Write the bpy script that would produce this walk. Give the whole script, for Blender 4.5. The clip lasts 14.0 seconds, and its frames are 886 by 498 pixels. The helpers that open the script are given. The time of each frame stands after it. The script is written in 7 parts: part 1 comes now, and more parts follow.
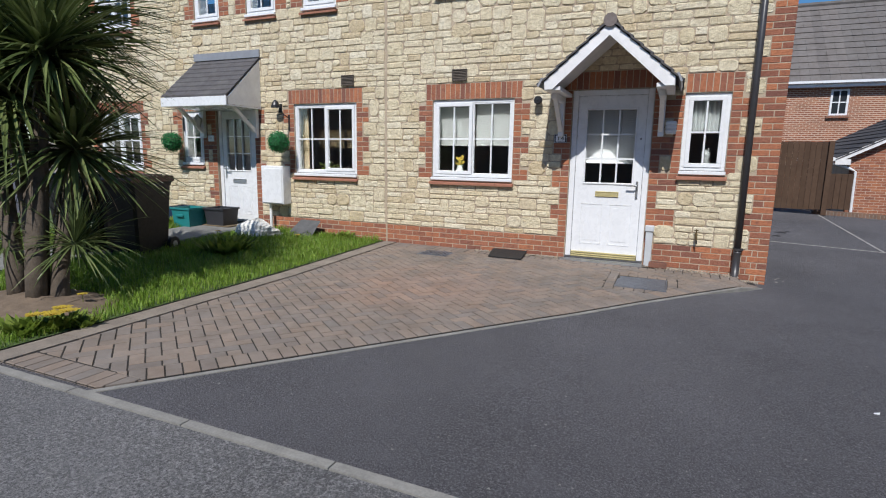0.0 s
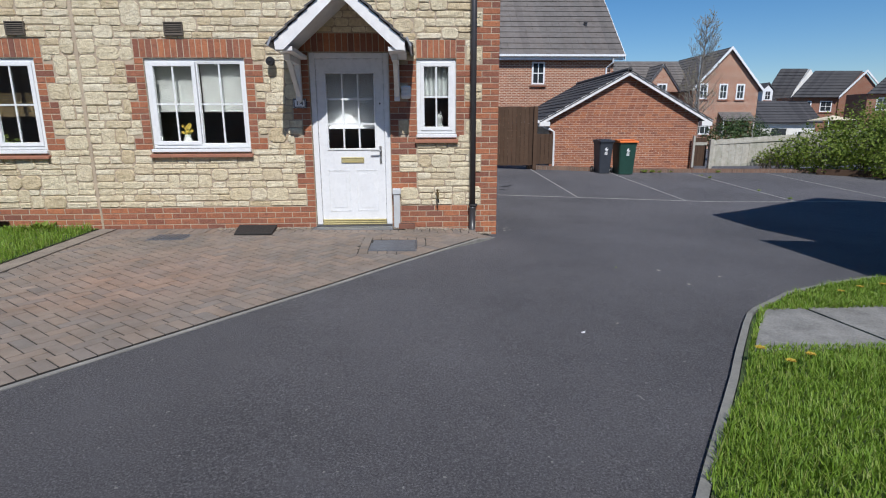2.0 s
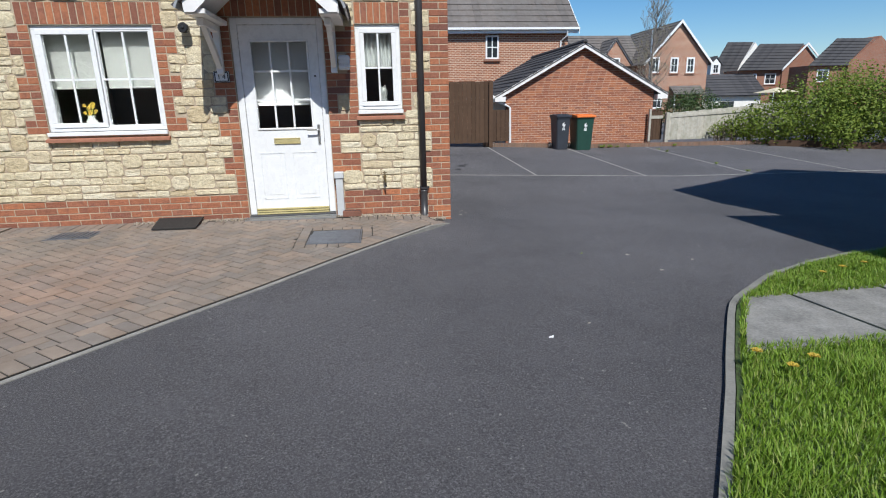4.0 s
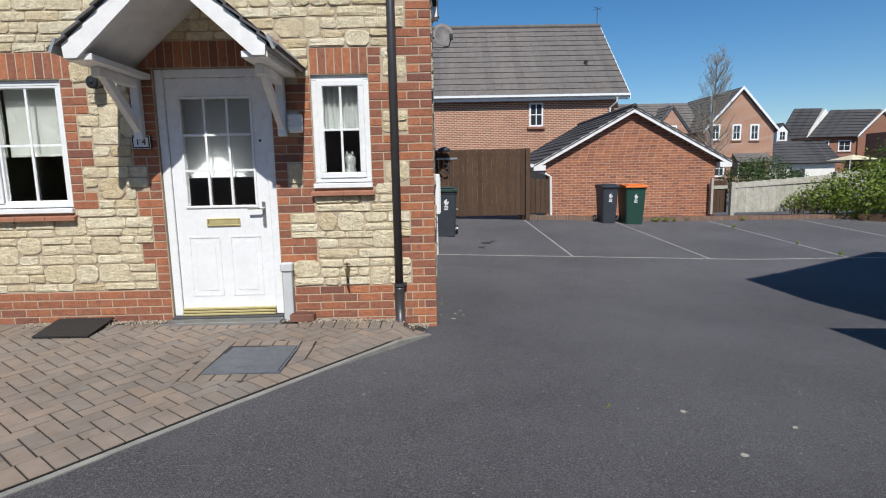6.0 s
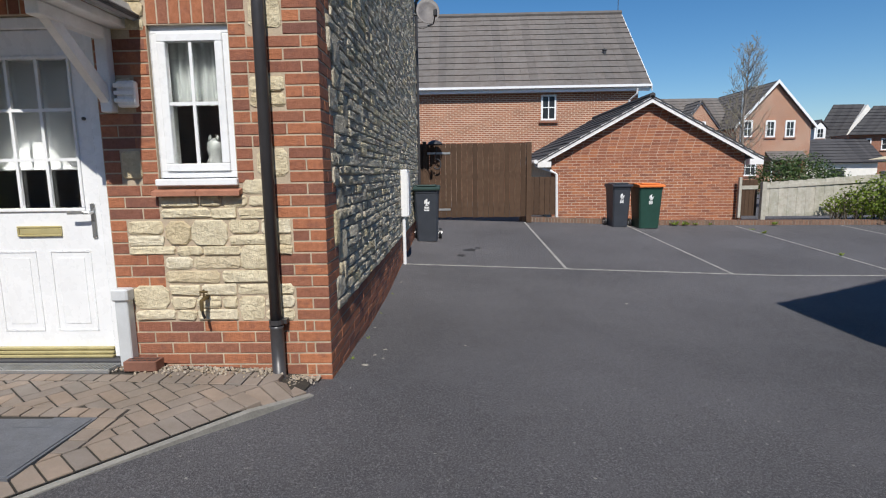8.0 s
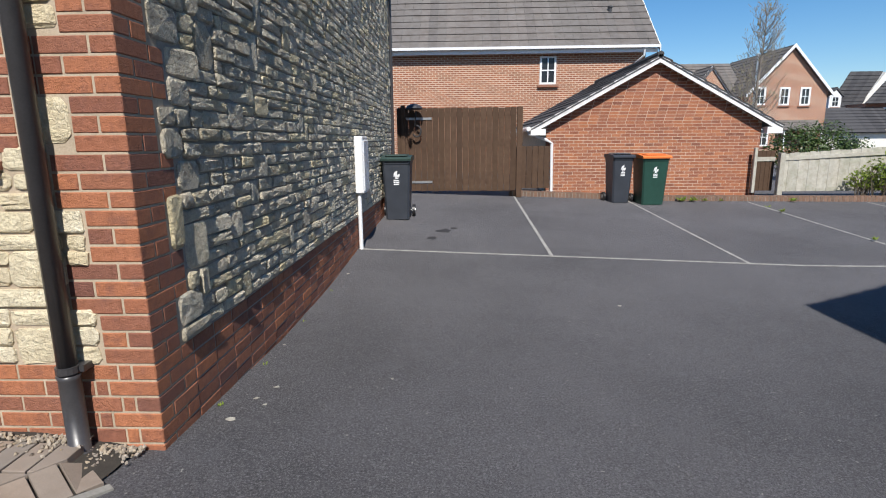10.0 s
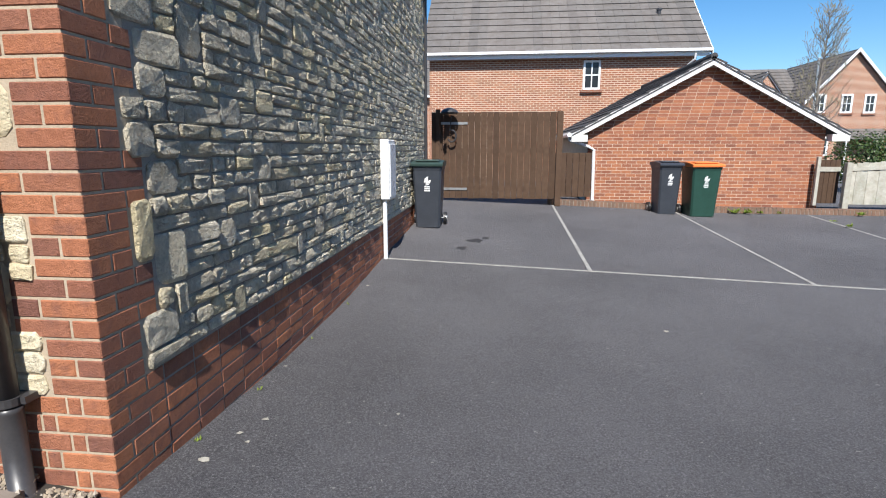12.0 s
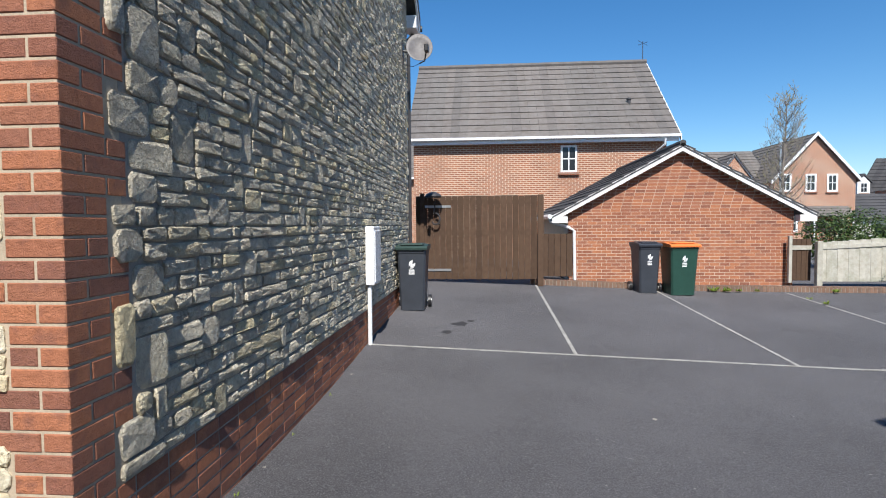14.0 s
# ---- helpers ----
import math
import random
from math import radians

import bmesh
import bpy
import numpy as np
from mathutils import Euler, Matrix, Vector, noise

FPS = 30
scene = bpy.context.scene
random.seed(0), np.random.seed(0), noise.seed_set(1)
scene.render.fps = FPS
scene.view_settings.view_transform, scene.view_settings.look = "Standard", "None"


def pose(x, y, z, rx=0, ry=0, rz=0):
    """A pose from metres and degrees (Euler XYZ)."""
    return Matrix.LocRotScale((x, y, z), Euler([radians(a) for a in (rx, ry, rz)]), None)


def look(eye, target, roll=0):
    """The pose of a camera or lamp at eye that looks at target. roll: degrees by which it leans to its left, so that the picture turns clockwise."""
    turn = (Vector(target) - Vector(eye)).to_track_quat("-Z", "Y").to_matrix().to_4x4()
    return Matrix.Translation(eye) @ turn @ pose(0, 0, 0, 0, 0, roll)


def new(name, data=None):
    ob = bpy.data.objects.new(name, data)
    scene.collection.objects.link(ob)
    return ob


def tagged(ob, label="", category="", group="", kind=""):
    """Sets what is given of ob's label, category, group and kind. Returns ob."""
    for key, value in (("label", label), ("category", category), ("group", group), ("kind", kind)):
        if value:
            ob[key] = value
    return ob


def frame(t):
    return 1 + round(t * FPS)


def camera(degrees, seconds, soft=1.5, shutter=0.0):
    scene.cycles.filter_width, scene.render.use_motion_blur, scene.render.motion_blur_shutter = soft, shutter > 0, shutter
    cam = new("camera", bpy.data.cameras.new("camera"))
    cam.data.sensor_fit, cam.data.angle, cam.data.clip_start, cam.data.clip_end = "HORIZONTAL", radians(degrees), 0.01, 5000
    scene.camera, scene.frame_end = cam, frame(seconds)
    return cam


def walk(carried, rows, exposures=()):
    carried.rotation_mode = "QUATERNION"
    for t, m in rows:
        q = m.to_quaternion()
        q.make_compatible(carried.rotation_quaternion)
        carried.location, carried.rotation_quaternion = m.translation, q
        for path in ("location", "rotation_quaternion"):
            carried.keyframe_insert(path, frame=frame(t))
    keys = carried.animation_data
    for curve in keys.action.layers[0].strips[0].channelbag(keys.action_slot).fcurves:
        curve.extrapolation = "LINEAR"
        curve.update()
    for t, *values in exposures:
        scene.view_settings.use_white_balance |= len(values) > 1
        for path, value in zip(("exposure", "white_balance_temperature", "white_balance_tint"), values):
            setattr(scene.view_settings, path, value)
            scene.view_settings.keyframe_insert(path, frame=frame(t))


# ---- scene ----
cam = camera(79.6, 14.0, soft=1.1)
PATH = [
    (0, (0.211, 0.13, 1.432), (-0.57, 1.94, 1.096), 1.0),
    (0.5, (0.18, 0.25, 1.414), (-0.531, 2.089, 1.077), 0.9),
    (1, (0.187, 0.311, 1.413), (-0.272, 2.216, 1.015), 0.6),
    (1.5, (0.24, 0.331, 1.411), (0.062, 2.273, 0.968), 0.2),
    (2, (0.265, 0.339, 1.412), (0.349, 2.288, 0.967), -0.2),
    (2.2, (0.269, 0.349, 1.378), (0.415, 2.287, 0.905), -0.4),
    (4.3, (0.499, 1.198, 1.36), (0.728, 3.116, 0.84), -1.2),
    (4.5, (0.568, 1.376, 1.374), (0.762, 3.312, 0.91), -1.2),
    (5, (0.782, 1.813, 1.384), (0.95, 3.772, 1.018), -1.3),
    (5.5, (1.039, 2.198, 1.387), (1.095, 4.177, 1.103), -1.3),
    (6, (1.284, 2.641, 1.383), (1.319, 4.622, 1.107), -1.2),
    (6.5, (1.53, 3.015, 1.385), (1.505, 5.001, 1.143), -1.1),
    (7, (1.767, 3.367, 1.345), (1.705, 5.35, 1.095), -0.7),
    (7.5, (1.926, 3.727, 1.347), (1.863, 5.706, 1.067), -0.7),
    (8, (2.145, 4.071, 1.346), (2.089, 6.05, 1.062), -0.8),
    (8.5, (2.275, 4.406, 1.345), (2.238, 6.388, 1.074), -0.6),
    (9, (2.371, 4.773, 1.351), (2.331, 6.756, 1.094), -0.9),
    (9.2, (2.432, 4.899, 1.35), (2.395, 6.879, 1.067), -0.8),
    (11.3, (2.724, 5.78, 1.297), (2.550, 7.719, 0.84), 0.0),
    (11.5, (2.720, 5.796, 1.301), (2.532, 7.736, 0.851), 0.0),
    (12, (2.721, 5.784, 1.298), (2.506, 7.738, 0.926), 0.0),
    (12.5, (2.72, 5.77, 1.311), (2.488, 7.722, 0.939), -0.0),
    (13, (2.711, 5.758, 1.331), (2.480, 7.716, 0.987), 0.0),
    (13.5, (2.730, 5.743, 1.385), (2.533, 7.723, 1.176), -0.3),
    (14, (2.725, 5.759, 1.4), (2.565, 7.75, 1.313), -0.4),
]
walk(cam, [(t, look(eye, target, roll)) for t, eye, target, roll in PATH],
     [(0.0, 0.04, 6150, 11), (2.0, 0.03, 6100, 11), (4.5, 0.27, 6250, 8), (6.5, 0.18, 6400, 9), (9.0, 0.26, 6500, 10), (11.5, 0.76, 6400, 9), (13.0, 0.78, 6400, 9), (14.0, 0.68, 6400, 9)])

# ---- light: clear spring noon, the sun a little to the right of straight ahead of the facade ----
SUN_UP, SUN_SIDE = 49.0, 5.6
world = bpy.data.worlds.new("sky")
scene.world = world
world.use_nodes = True
wt = world.node_tree
sky = wt.nodes.new("ShaderNodeTexSky")
sky.sky_type, sky.sun_disc = "NISHITA", False
sky.sun_elevation, sky.sun_rotation = radians(SUN_UP), radians(180 - SUN_SIDE)
sky.air_density, sky.dust_density, sky.ozone_density = 1.0, 0.3, 4.0
wt.nodes["Background"].inputs[1].default_value = 0.092
deep = wt.nodes.new("ShaderNodeHueSaturation")
deep.inputs["Saturation"].default_value = 1.27
wt.links.new(sky.outputs[0], deep.inputs["Color"])
wt.links.new(deep.outputs[0], wt.nodes["Background"].inputs[0])
sun = new("sun", bpy.data.lights.new("sun", "SUN"))
sun.data.energy, sun.data.angle, sun.data.color = 4.5, radians(0.5), (1.0, 0.955, 0.89)
sx, sy = math.sin(radians(SUN_SIDE)), -math.cos(radians(SUN_SIDE))
c53 = math.cos(radians(SUN_UP))
sun.matrix_world = look((30 * sx * c53, 30 * sy * c53, 30 * math.sin(radians(SUN_UP))), (0, 0, 0))


# ---- small mesh builder ----
class Build:
    def __init__(self):
        self.v, self.f = [], []

    def add(self, verts, faces, m=None):
        o = len(self.v)
        for p in verts:
            p = Vector(p)
            self.v.append(tuple(m @ p) if m is not None else tuple(p))
        self.f += [tuple(i + o for i in f) for f in faces]
        return self

    def box(self, x0, y0, z0, x1, y1, z1, m=None):
        return self.add([(x, y, z) for z in (z0, z1) for y in (y0, y1) for x in (x0, x1)],
                        [(0, 2, 3, 1), (4, 5, 7, 6), (0, 1, 5, 4), (2, 6, 7, 3), (0, 4, 6, 2), (1, 3, 7, 5)], m)

    def cbox(self, x0, y0, z0, x1, y1, z1, c=0.006, m=None):
        """A box with chamfered edges."""
        lo, hi = (x0, y0, z0), (x1, y1, z1)
        idx, verts = {}, []
        for sz in (0, 1):
            for syy in (0, 1):
                for sxx in (0, 1):
                    s = (sxx, syy, sz)
                    for ax in range(3):
                        p = []
                        for k in range(3):
                            e = hi[k] if s[k] else lo[k]
                            if k != ax:
                                e += -c if s[k] else c
                            p.append(e)
                        idx[(s, ax)] = len(verts)
                        verts.append(p)
        faces = []
        for ax in range(3):
            a, b = [k for k in range(3) if k != ax]
            for side in (0, 1):
                loop = []
                for sa, sb in ((0, 0), (1, 0), (1, 1), (0, 1)):
                    s = [0, 0, 0]
                    s[ax], s[a], s[b] = side, sa, sb
                    loop.append(idx[(tuple(s), ax)])
                faces.append(tuple(loop))
            for sa in (0, 1):
                for sb in (0, 1):
                    s0, s1 = [0, 0, 0], [0, 0, 0]
                    s0[a] = s1[a] = sa
                    s0[b] = s1[b] = sb
                    s1[ax] = 1
                    s0, s1 = tuple(s0), tuple(s1)
                    faces.append((idx[(s0, a)], idx[(s1, a)], idx[(s1, b)], idx[(s0, b)]))
        for s in {k[0] for k in idx}:
            faces.append((idx[(s, 0)], idx[(s, 1)], idx[(s, 2)]))
        return self.add(verts, faces, m)

    def prism(self, pts, d, m=None):
        """A flat outline pushed along d."""
        n, d = len(pts), Vector(d)
        verts = [Vector(p) for p in pts] + [Vector(p) + d for p in pts]
        faces = [tuple(range(n)), tuple(range(2 * n - 1, n - 1, -1))]
        faces += [(i, (i + 1) % n, (i + 1) % n + n, i + n) for i in range(n)]
        return self.add(verts, faces, m)

    def tube(self, pts, r, n=10, m=None):
        pts = [Vector(p) for p in pts]
        rs = r if isinstance(r, (list, tuple)) else [r] * len(pts)
        verts, faces, ref = [], [], None
        for i, p in enumerate(pts):
            d = (pts[min(i + 1, len(pts) - 1)] - pts[max(i - 1, 0)]).normalized()
            if ref is None:
                ref = d.orthogonal().normalized()
            ref = (ref - d * ref.dot(d)).normalized()
            w = d.cross(ref)
            verts += [p + (ref * math.cos(2 * math.pi * k / n) + w * math.sin(2 * math.pi * k / n)) * rs[i] for k in range(n)]
        for i in range(len(pts) - 1):
            faces += [(i * n + k, i * n + (k + 1) % n, (i + 1) * n + (k + 1) % n, (i + 1) * n + k) for k in range(n)]
        faces += [tuple(range(n - 1, -1, -1)), tuple((len(pts) - 1) * n + k for k in range(n))]
        return self.add(verts, faces, m)

    def lathe(self, prof, n=20, m=None):
        verts = [(r * math.cos(2 * math.pi * k / n), r * math.sin(2 * math.pi * k / n), z) for r, z in prof for k in range(n)]
        faces = [(i * n + k, i * n + (k + 1) % n, (i + 1) * n + (k + 1) % n, (i + 1) * n + k) for i in range(len(prof) - 1) for k in range(n)]
        faces += [tuple(range(n - 1, -1, -1)), tuple((len(prof) - 1) * n + k for k in range(n))]
        return self.add(verts, faces, m)

    def ball(self, c, r, n=12, m=None, squash=1.0):
        prof = [(max(r * math.sin(math.pi * i / n), 1e-4), -r * squash * math.cos(math.pi * i / n)) for i in range(n + 1)]
        t = Matrix.Translation(c)
        return self.lathe(prof, 2 * n, t if m is None else m @ t)


ORIGIN = {}


def mesh_from(name, b, mat, off=(0, 0, 0), smooth=False):
    me = bpy.data.meshes.new(name)
    ox, oy, oz = off
    me.from_pydata([(x - ox, y - oy, z - oz) for x, y, z in b.v], [], b.f)
    me.materials.append(mat)
    bm = bmesh.new()
    bm.from_mesh(me)
    bmesh.ops.recalc_face_normals(bm, faces=bm.faces)
    bm.to_mesh(me)
    bm.free()
    if smooth:
        me.polygons.foreach_set("use_smooth", [True] * len(me.polygons))
    return me


def thing(name, at, label="", category="", group="", kind=""):
    ob = new(name)
    ob.empty_display_size = 0.1
    ob.location = at
    ORIGIN[ob] = Vector(at)
    return tagged(ob, label, category, group, kind)


def part(name, b, mat, parent, label="", smooth=False):
    off = ORIGIN[parent]
    ob = new(name, mesh_from(name, b, mat, off, smooth))
    ob.parent = parent
    ORIGIN[ob] = off
    return tagged(ob, label) if label else ob


def solid(name, b, mat, label="", category="", group="", kind="", smooth=False):
    ob = new(name, mesh_from(name, b, mat, (0, 0, 0), smooth))
    ORIGIN[ob] = Vector((0, 0, 0))
    return tagged(ob, label, category, group, kind)


def ground_z(x, y):
    return float(np.interp(x, (-60, -8, -6, -4, -1, 0, 1.3, 7, 14, 60), (0.25, 0.12, 0.09, 0.05, 0.045, 0.035, -0.01, -0.24, -0.3, -0.3))
                 + (np.interp(y, (-50, 5.0, 7.4, 60), (0, 0, 0.05, 0.05)) if x < 1.0 else 0.0)
                 + np.interp(y, (-50, 7.45, 9, 10.4, 12, 17.3, 26, 70), (0, 0, -0.08, -0.08, 0.0, 0.22, 0.22, -0.6)))


# ---- materials ----
class Nodes:
    def __init__(self, name):
        self.mat = bpy.data.materials.new(name)
        self.mat.use_nodes = True
        self.t = self.mat.node_tree
        self.bsdf = self.t.nodes["Principled BSDF"]
        self.pos = self.t.nodes.new("ShaderNodeNewGeometry").outputs["Position"]

    def node(self, kind, **inputs):
        n = self.t.nodes.new(kind)
        for k, v in inputs.items():
            self.plug(n.inputs[k.replace("_", " ")], v)
        return n

    def plug(self, socket, v):
        if isinstance(v, bpy.types.NodeSocket):
            self.t.links.new(v, socket)
        else:
            socket.default_value = v

    def noise(self, scale, detail=4.0, rough=0.6, stretch=None):
        vec = self.pos
        if stretch:
            mp = self.node("ShaderNodeMapping", Vector=vec)
            mp.inputs["Scale"].default_value = stretch
            vec = mp.outputs[0]
        return self.node("ShaderNodeTexNoise", Vector=vec, Scale=scale, Detail=detail, Roughness=rough).outputs[0]

    def ramp(self, fac, stops):
        r = self.node("ShaderNodeValToRGB", Fac=fac)
        el = r.color_ramp.elements
        while len(el) < len(stops):
            el.new(0.5)
        for e, (p, c) in zip(el, stops):
            e.position, e.color = p, (*c, 1) if len(c) == 3 else c
        return r.outputs[0]

    def mix(self, fac, a, b, how="MIX"):
        n = self.t.nodes.new("ShaderNodeMix")
        n.data_type, n.blend_type = "RGBA", how
        for k, v in ((0, fac), (6, a), (7, b)):
            if isinstance(v, tuple):
                v = (*v, 1) if len(v) == 3 else v
            self.plug(n.inputs[k], v)
        return n.outputs[2]

    def bump(self, height, strength=0.4, dist=0.01, normal=None):
        n = self.node("ShaderNodeBump", Height=height, Strength=strength, Distance=dist)
        if normal is not None:
            self.plug(n.inputs["Normal"], normal)
        return n.outputs[0]

    def done(self, color, rough=0.7, metal=0.0, normal=None, spec=0.5):
        self.plug(self.bsdf.inputs["Base Color"], (*color, 1) if isinstance(color, tuple) else color)
        self.plug(self.bsdf.inputs["Roughness"], rough)
        self.plug(self.bsdf.inputs["Metallic"], metal)
        self.plug(self.bsdf.inputs["Specular IOR Level"], spec)
        if normal is not None:
            self.plug(self.bsdf.inputs["Normal"], normal)
        return self.mat


def plain(name, col, rough=0.5, metal=0.0, vary=0.12, scale=9.0, bump=0.0, bscale=80.0, spec=0.5):
    """A surface of one colour with soft blotches, fine grain and some unevenness of gloss."""
    n = Nodes(name)
    dark = tuple(c * (1 - vary) for c in col)
    lite = tuple(min(1, c * (1 + vary * 0.6)) for c in col)
    c = n.ramp(n.noise(scale), [(0.3, dark), (0.7, lite)])
    c = n.mix(0.35 * min(1, vary * 4), c, n.ramp(n.noise(scale * 14, 2), [(0.35, dark), (0.65, lite)]))
    r = n.ramp(n.noise(scale * 3), [(0.3, (rough * 0.85,) * 3), (0.7, (min(1, rough * 1.15),) * 3)])
    return n.done(c, r, metal, n.bump(n.noise(bscale, 3), bump, 0.005) if bump else None, spec)


def pieces(name, cols, rough=0.85, island=False, stain=None, stain_amount=0.5, grain=60.0, bump=0.5, dist=0.004, blotch=7.0, coarse=0.0, coarse_scale=26.0, wash=None):
    """Bricks, stones, tiles: a tint of its own for each piece, blotches, grain and relief."""
    n = Nodes(name)
    if island:
        rnd = n.t.nodes.new("ShaderNodeNewGeometry").outputs["Random Per Island"]
    else:
        rnd = n.t.nodes.new("ShaderNodeObjectInfo").outputs["Random"]
    k = len(cols)
    c = n.ramp(rnd, [(i / max(1, k - 1), col) for i, col in enumerate(cols)])
    c = n.mix(n.ramp(n.noise(blotch * 3, 5, 0.7), [(0.35, (0, 0, 0)), (0.75, (0.75,) * 3)]), c, n.mix(1.0, c, (0.6, 0.55, 0.5), "MULTIPLY"))
    c = n.mix(n.ramp(n.noise(grain, 3, 0.7), [(0.4, (0, 0, 0)), (0.8, (0.6,) * 3)]), c, n.mix(1.0, c, (1.25, 1.22, 1.15), "MULTIPLY"))
    if stain:
        c = n.mix(n.ramp(n.noise(blotch, 6, 0.65), [(0.5, (0, 0, 0)), (0.68, (stain_amount,) * 3)]), c, stain)
    if wash:
        # a patch with a ragged edge, multiplied by another tint
        at, size, tint, amount = wash
        away = n.node("ShaderNodeVectorMath", Vector=n.pos)
        away.operation = "DISTANCE"
        away.inputs[1].default_value = at
        ragged = n.node("ShaderNodeMath", Value=n.noise(1.3, 5, 0.65))
        ragged.operation = "MULTIPLY_ADD"
        ragged.inputs[1].default_value = size * 1.6
        n.plug(ragged.inputs[2], away.outputs["Value"])
        span = n.node("ShaderNodeMapRange", Value=ragged.outputs[0])
        span.inputs["From Min"].default_value, span.inputs["From Max"].default_value = size * 1.2, size * 2.0
        span.inputs["To Min"].default_value, span.inputs["To Max"].default_value = amount, 0.0
        c = n.mix(span.outputs[0], c, n.mix(1.0, c, tint, "MULTIPLY"))
    nb = n.bump(n.noise(grain, 4, 0.7), bump, dist)
    if coarse:
        nb = n.bump(n.noise(coarse_scale, 5, 0.7), coarse, 0.035, nb)
    return n.done(c, rough, 0.0, nb, 0.3)


STONE = pieces("limestone", [(0.74, 0.645, 0.44), (0.82, 0.745, 0.55), (0.77, 0.68, 0.48), (0.84, 0.775, 0.60), (0.66, 0.545, 0.35), (0.80, 0.73, 0.54)],
               island=False, stain=(0.50, 0.40, 0.24), stain_amount=0.4, grain=85, bump=1.0, dist=0.009, coarse=0.75)
STONE_FAR = pieces("limestone_joined", [(0.74, 0.645, 0.44), (0.82, 0.745, 0.55), (0.77, 0.68, 0.48), (0.84, 0.775, 0.60), (0.66, 0.545, 0.35), (0.80, 0.73, 0.54)],
                   island=True, stain=(0.50, 0.40, 0.24), stain_amount=0.4, grain=85, bump=1.0, dist=0.009, coarse=0.75)
# the front's limestone again; lichen and the side wall's shade both coloured in
LICHEN_SHADE = [(0.72, 0.65, 0.52), (0.84, 0.77, 0.62), (0.62, 0.565, 0.45), (0.82, 0.71, 0.46), (0.76, 0.69, 0.55), (0.68, 0.62, 0.50), (0.85, 0.77, 0.59)]
STONE_SIDE = pieces("weathered_shade_limestone", LICHEN_SHADE, stain=(0.26, 0.235, 0.185), stain_amount=0.55, grain=75, bump=1.0, dist=0.014, coarse=1.0, blotch=11, coarse_scale=34.0)
STONE_SIDE_FAR = pieces("weathered_shade_limestone_joined", LICHEN_SHADE, island=True, stain=(0.26, 0.235, 0.185), stain_amount=0.55, grain=75, bump=1.0, dist=0.014, coarse=1.0, blotch=11, coarse_scale=34.0)
BRICKS = [(0.38, 0.152, 0.088), (0.46, 0.182, 0.094), (0.28, 0.116, 0.078), (0.42, 0.175, 0.102), (0.22, 0.100, 0.076), (0.50, 0.200, 0.100), (0.34, 0.136, 0.084)]
BRICK = pieces("red_brick", BRICKS, coarse=0.35, coarse_scale=70.0, grain=120, bump=1.0, dist=0.006, stain=(0.19, 0.088, 0.068), stain_amount=0.6, blotch=11)
BRICK_FAR = pieces("red_brick_joined", BRICKS, island=True, grain=120, bump=1.0, dist=0.006, stain=(0.19, 0.088, 0.068), stain_amount=0.6, blotch=11)
MORTAR = plain("lime_mortar", (0.45, 0.365, 0.265), 0.95, vary=0.25, scale=6, bump=0.5, bscale=150)
# darker copy of the front mortar, with side-wall shade put into its grey
MORTAR_GREY = plain("grey_mortar", (0.30, 0.27, 0.23), 0.95, vary=0.3, scale=6, bump=0.5, bscale=150)
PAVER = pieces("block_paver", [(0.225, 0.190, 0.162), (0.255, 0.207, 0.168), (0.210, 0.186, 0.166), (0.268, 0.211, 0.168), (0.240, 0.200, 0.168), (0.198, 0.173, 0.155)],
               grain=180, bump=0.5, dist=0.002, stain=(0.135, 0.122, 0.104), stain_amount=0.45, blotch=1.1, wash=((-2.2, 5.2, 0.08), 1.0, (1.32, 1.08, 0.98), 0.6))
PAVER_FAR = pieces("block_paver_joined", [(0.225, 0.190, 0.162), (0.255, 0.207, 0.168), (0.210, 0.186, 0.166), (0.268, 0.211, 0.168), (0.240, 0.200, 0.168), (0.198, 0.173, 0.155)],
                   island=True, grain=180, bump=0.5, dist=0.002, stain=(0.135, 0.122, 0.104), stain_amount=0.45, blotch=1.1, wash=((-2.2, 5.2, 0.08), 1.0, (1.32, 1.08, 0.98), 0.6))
UPVC = plain("white_upvc", (0.77, 0.78, 0.785), 0.28, vary=0.05, scale=4)
PAINT = plain("white_painted_wood", (0.79, 0.78, 0.765), 0.45, vary=0.14, scale=7, bump=0.1, bscale=60)
BLACKPVC = plain("dark_grey_pvc_pipe", (0.048, 0.046, 0.048), 0.38, vary=0.25, scale=8)
ROOFTILE = pieces("grey_roof_tile", [(0.105, 0.100, 0.105), (0.125, 0.120, 0.122), (0.095, 0.092, 0.098), (0.135, 0.13, 0.128)], island=True,
                  grain=90, bump=0.4, dist=0.002, stain=(0.17, 0.165, 0.15), stain_amount=0.4, blotch=3)
FARTILE = pieces("brown_grey_roof_tile", [(0.145, 0.132, 0.125), (0.175, 0.158, 0.148), (0.125, 0.116, 0.112), (0.16, 0.148, 0.14)], island=True, grain=40, bump=0.3,
                 stain=(0.15, 0.14, 0.13), stain_amount=0.5, blotch=1.2)
DARKTILE = pieces("dark_slate_tile", [(0.06, 0.06, 0.066), (0.075, 0.075, 0.08), (0.05, 0.05, 0.056)], island=True, grain=40, bump=0.3)
FENCEWOOD = pieces("brown_stained_board", [(0.080, 0.049, 0.031), (0.098, 0.060, 0.039), (0.072, 0.044, 0.029)], grain=70, bump=0.4, stain=(0.06, 0.035, 0.022), stain_amount=0.5, blotch=4)
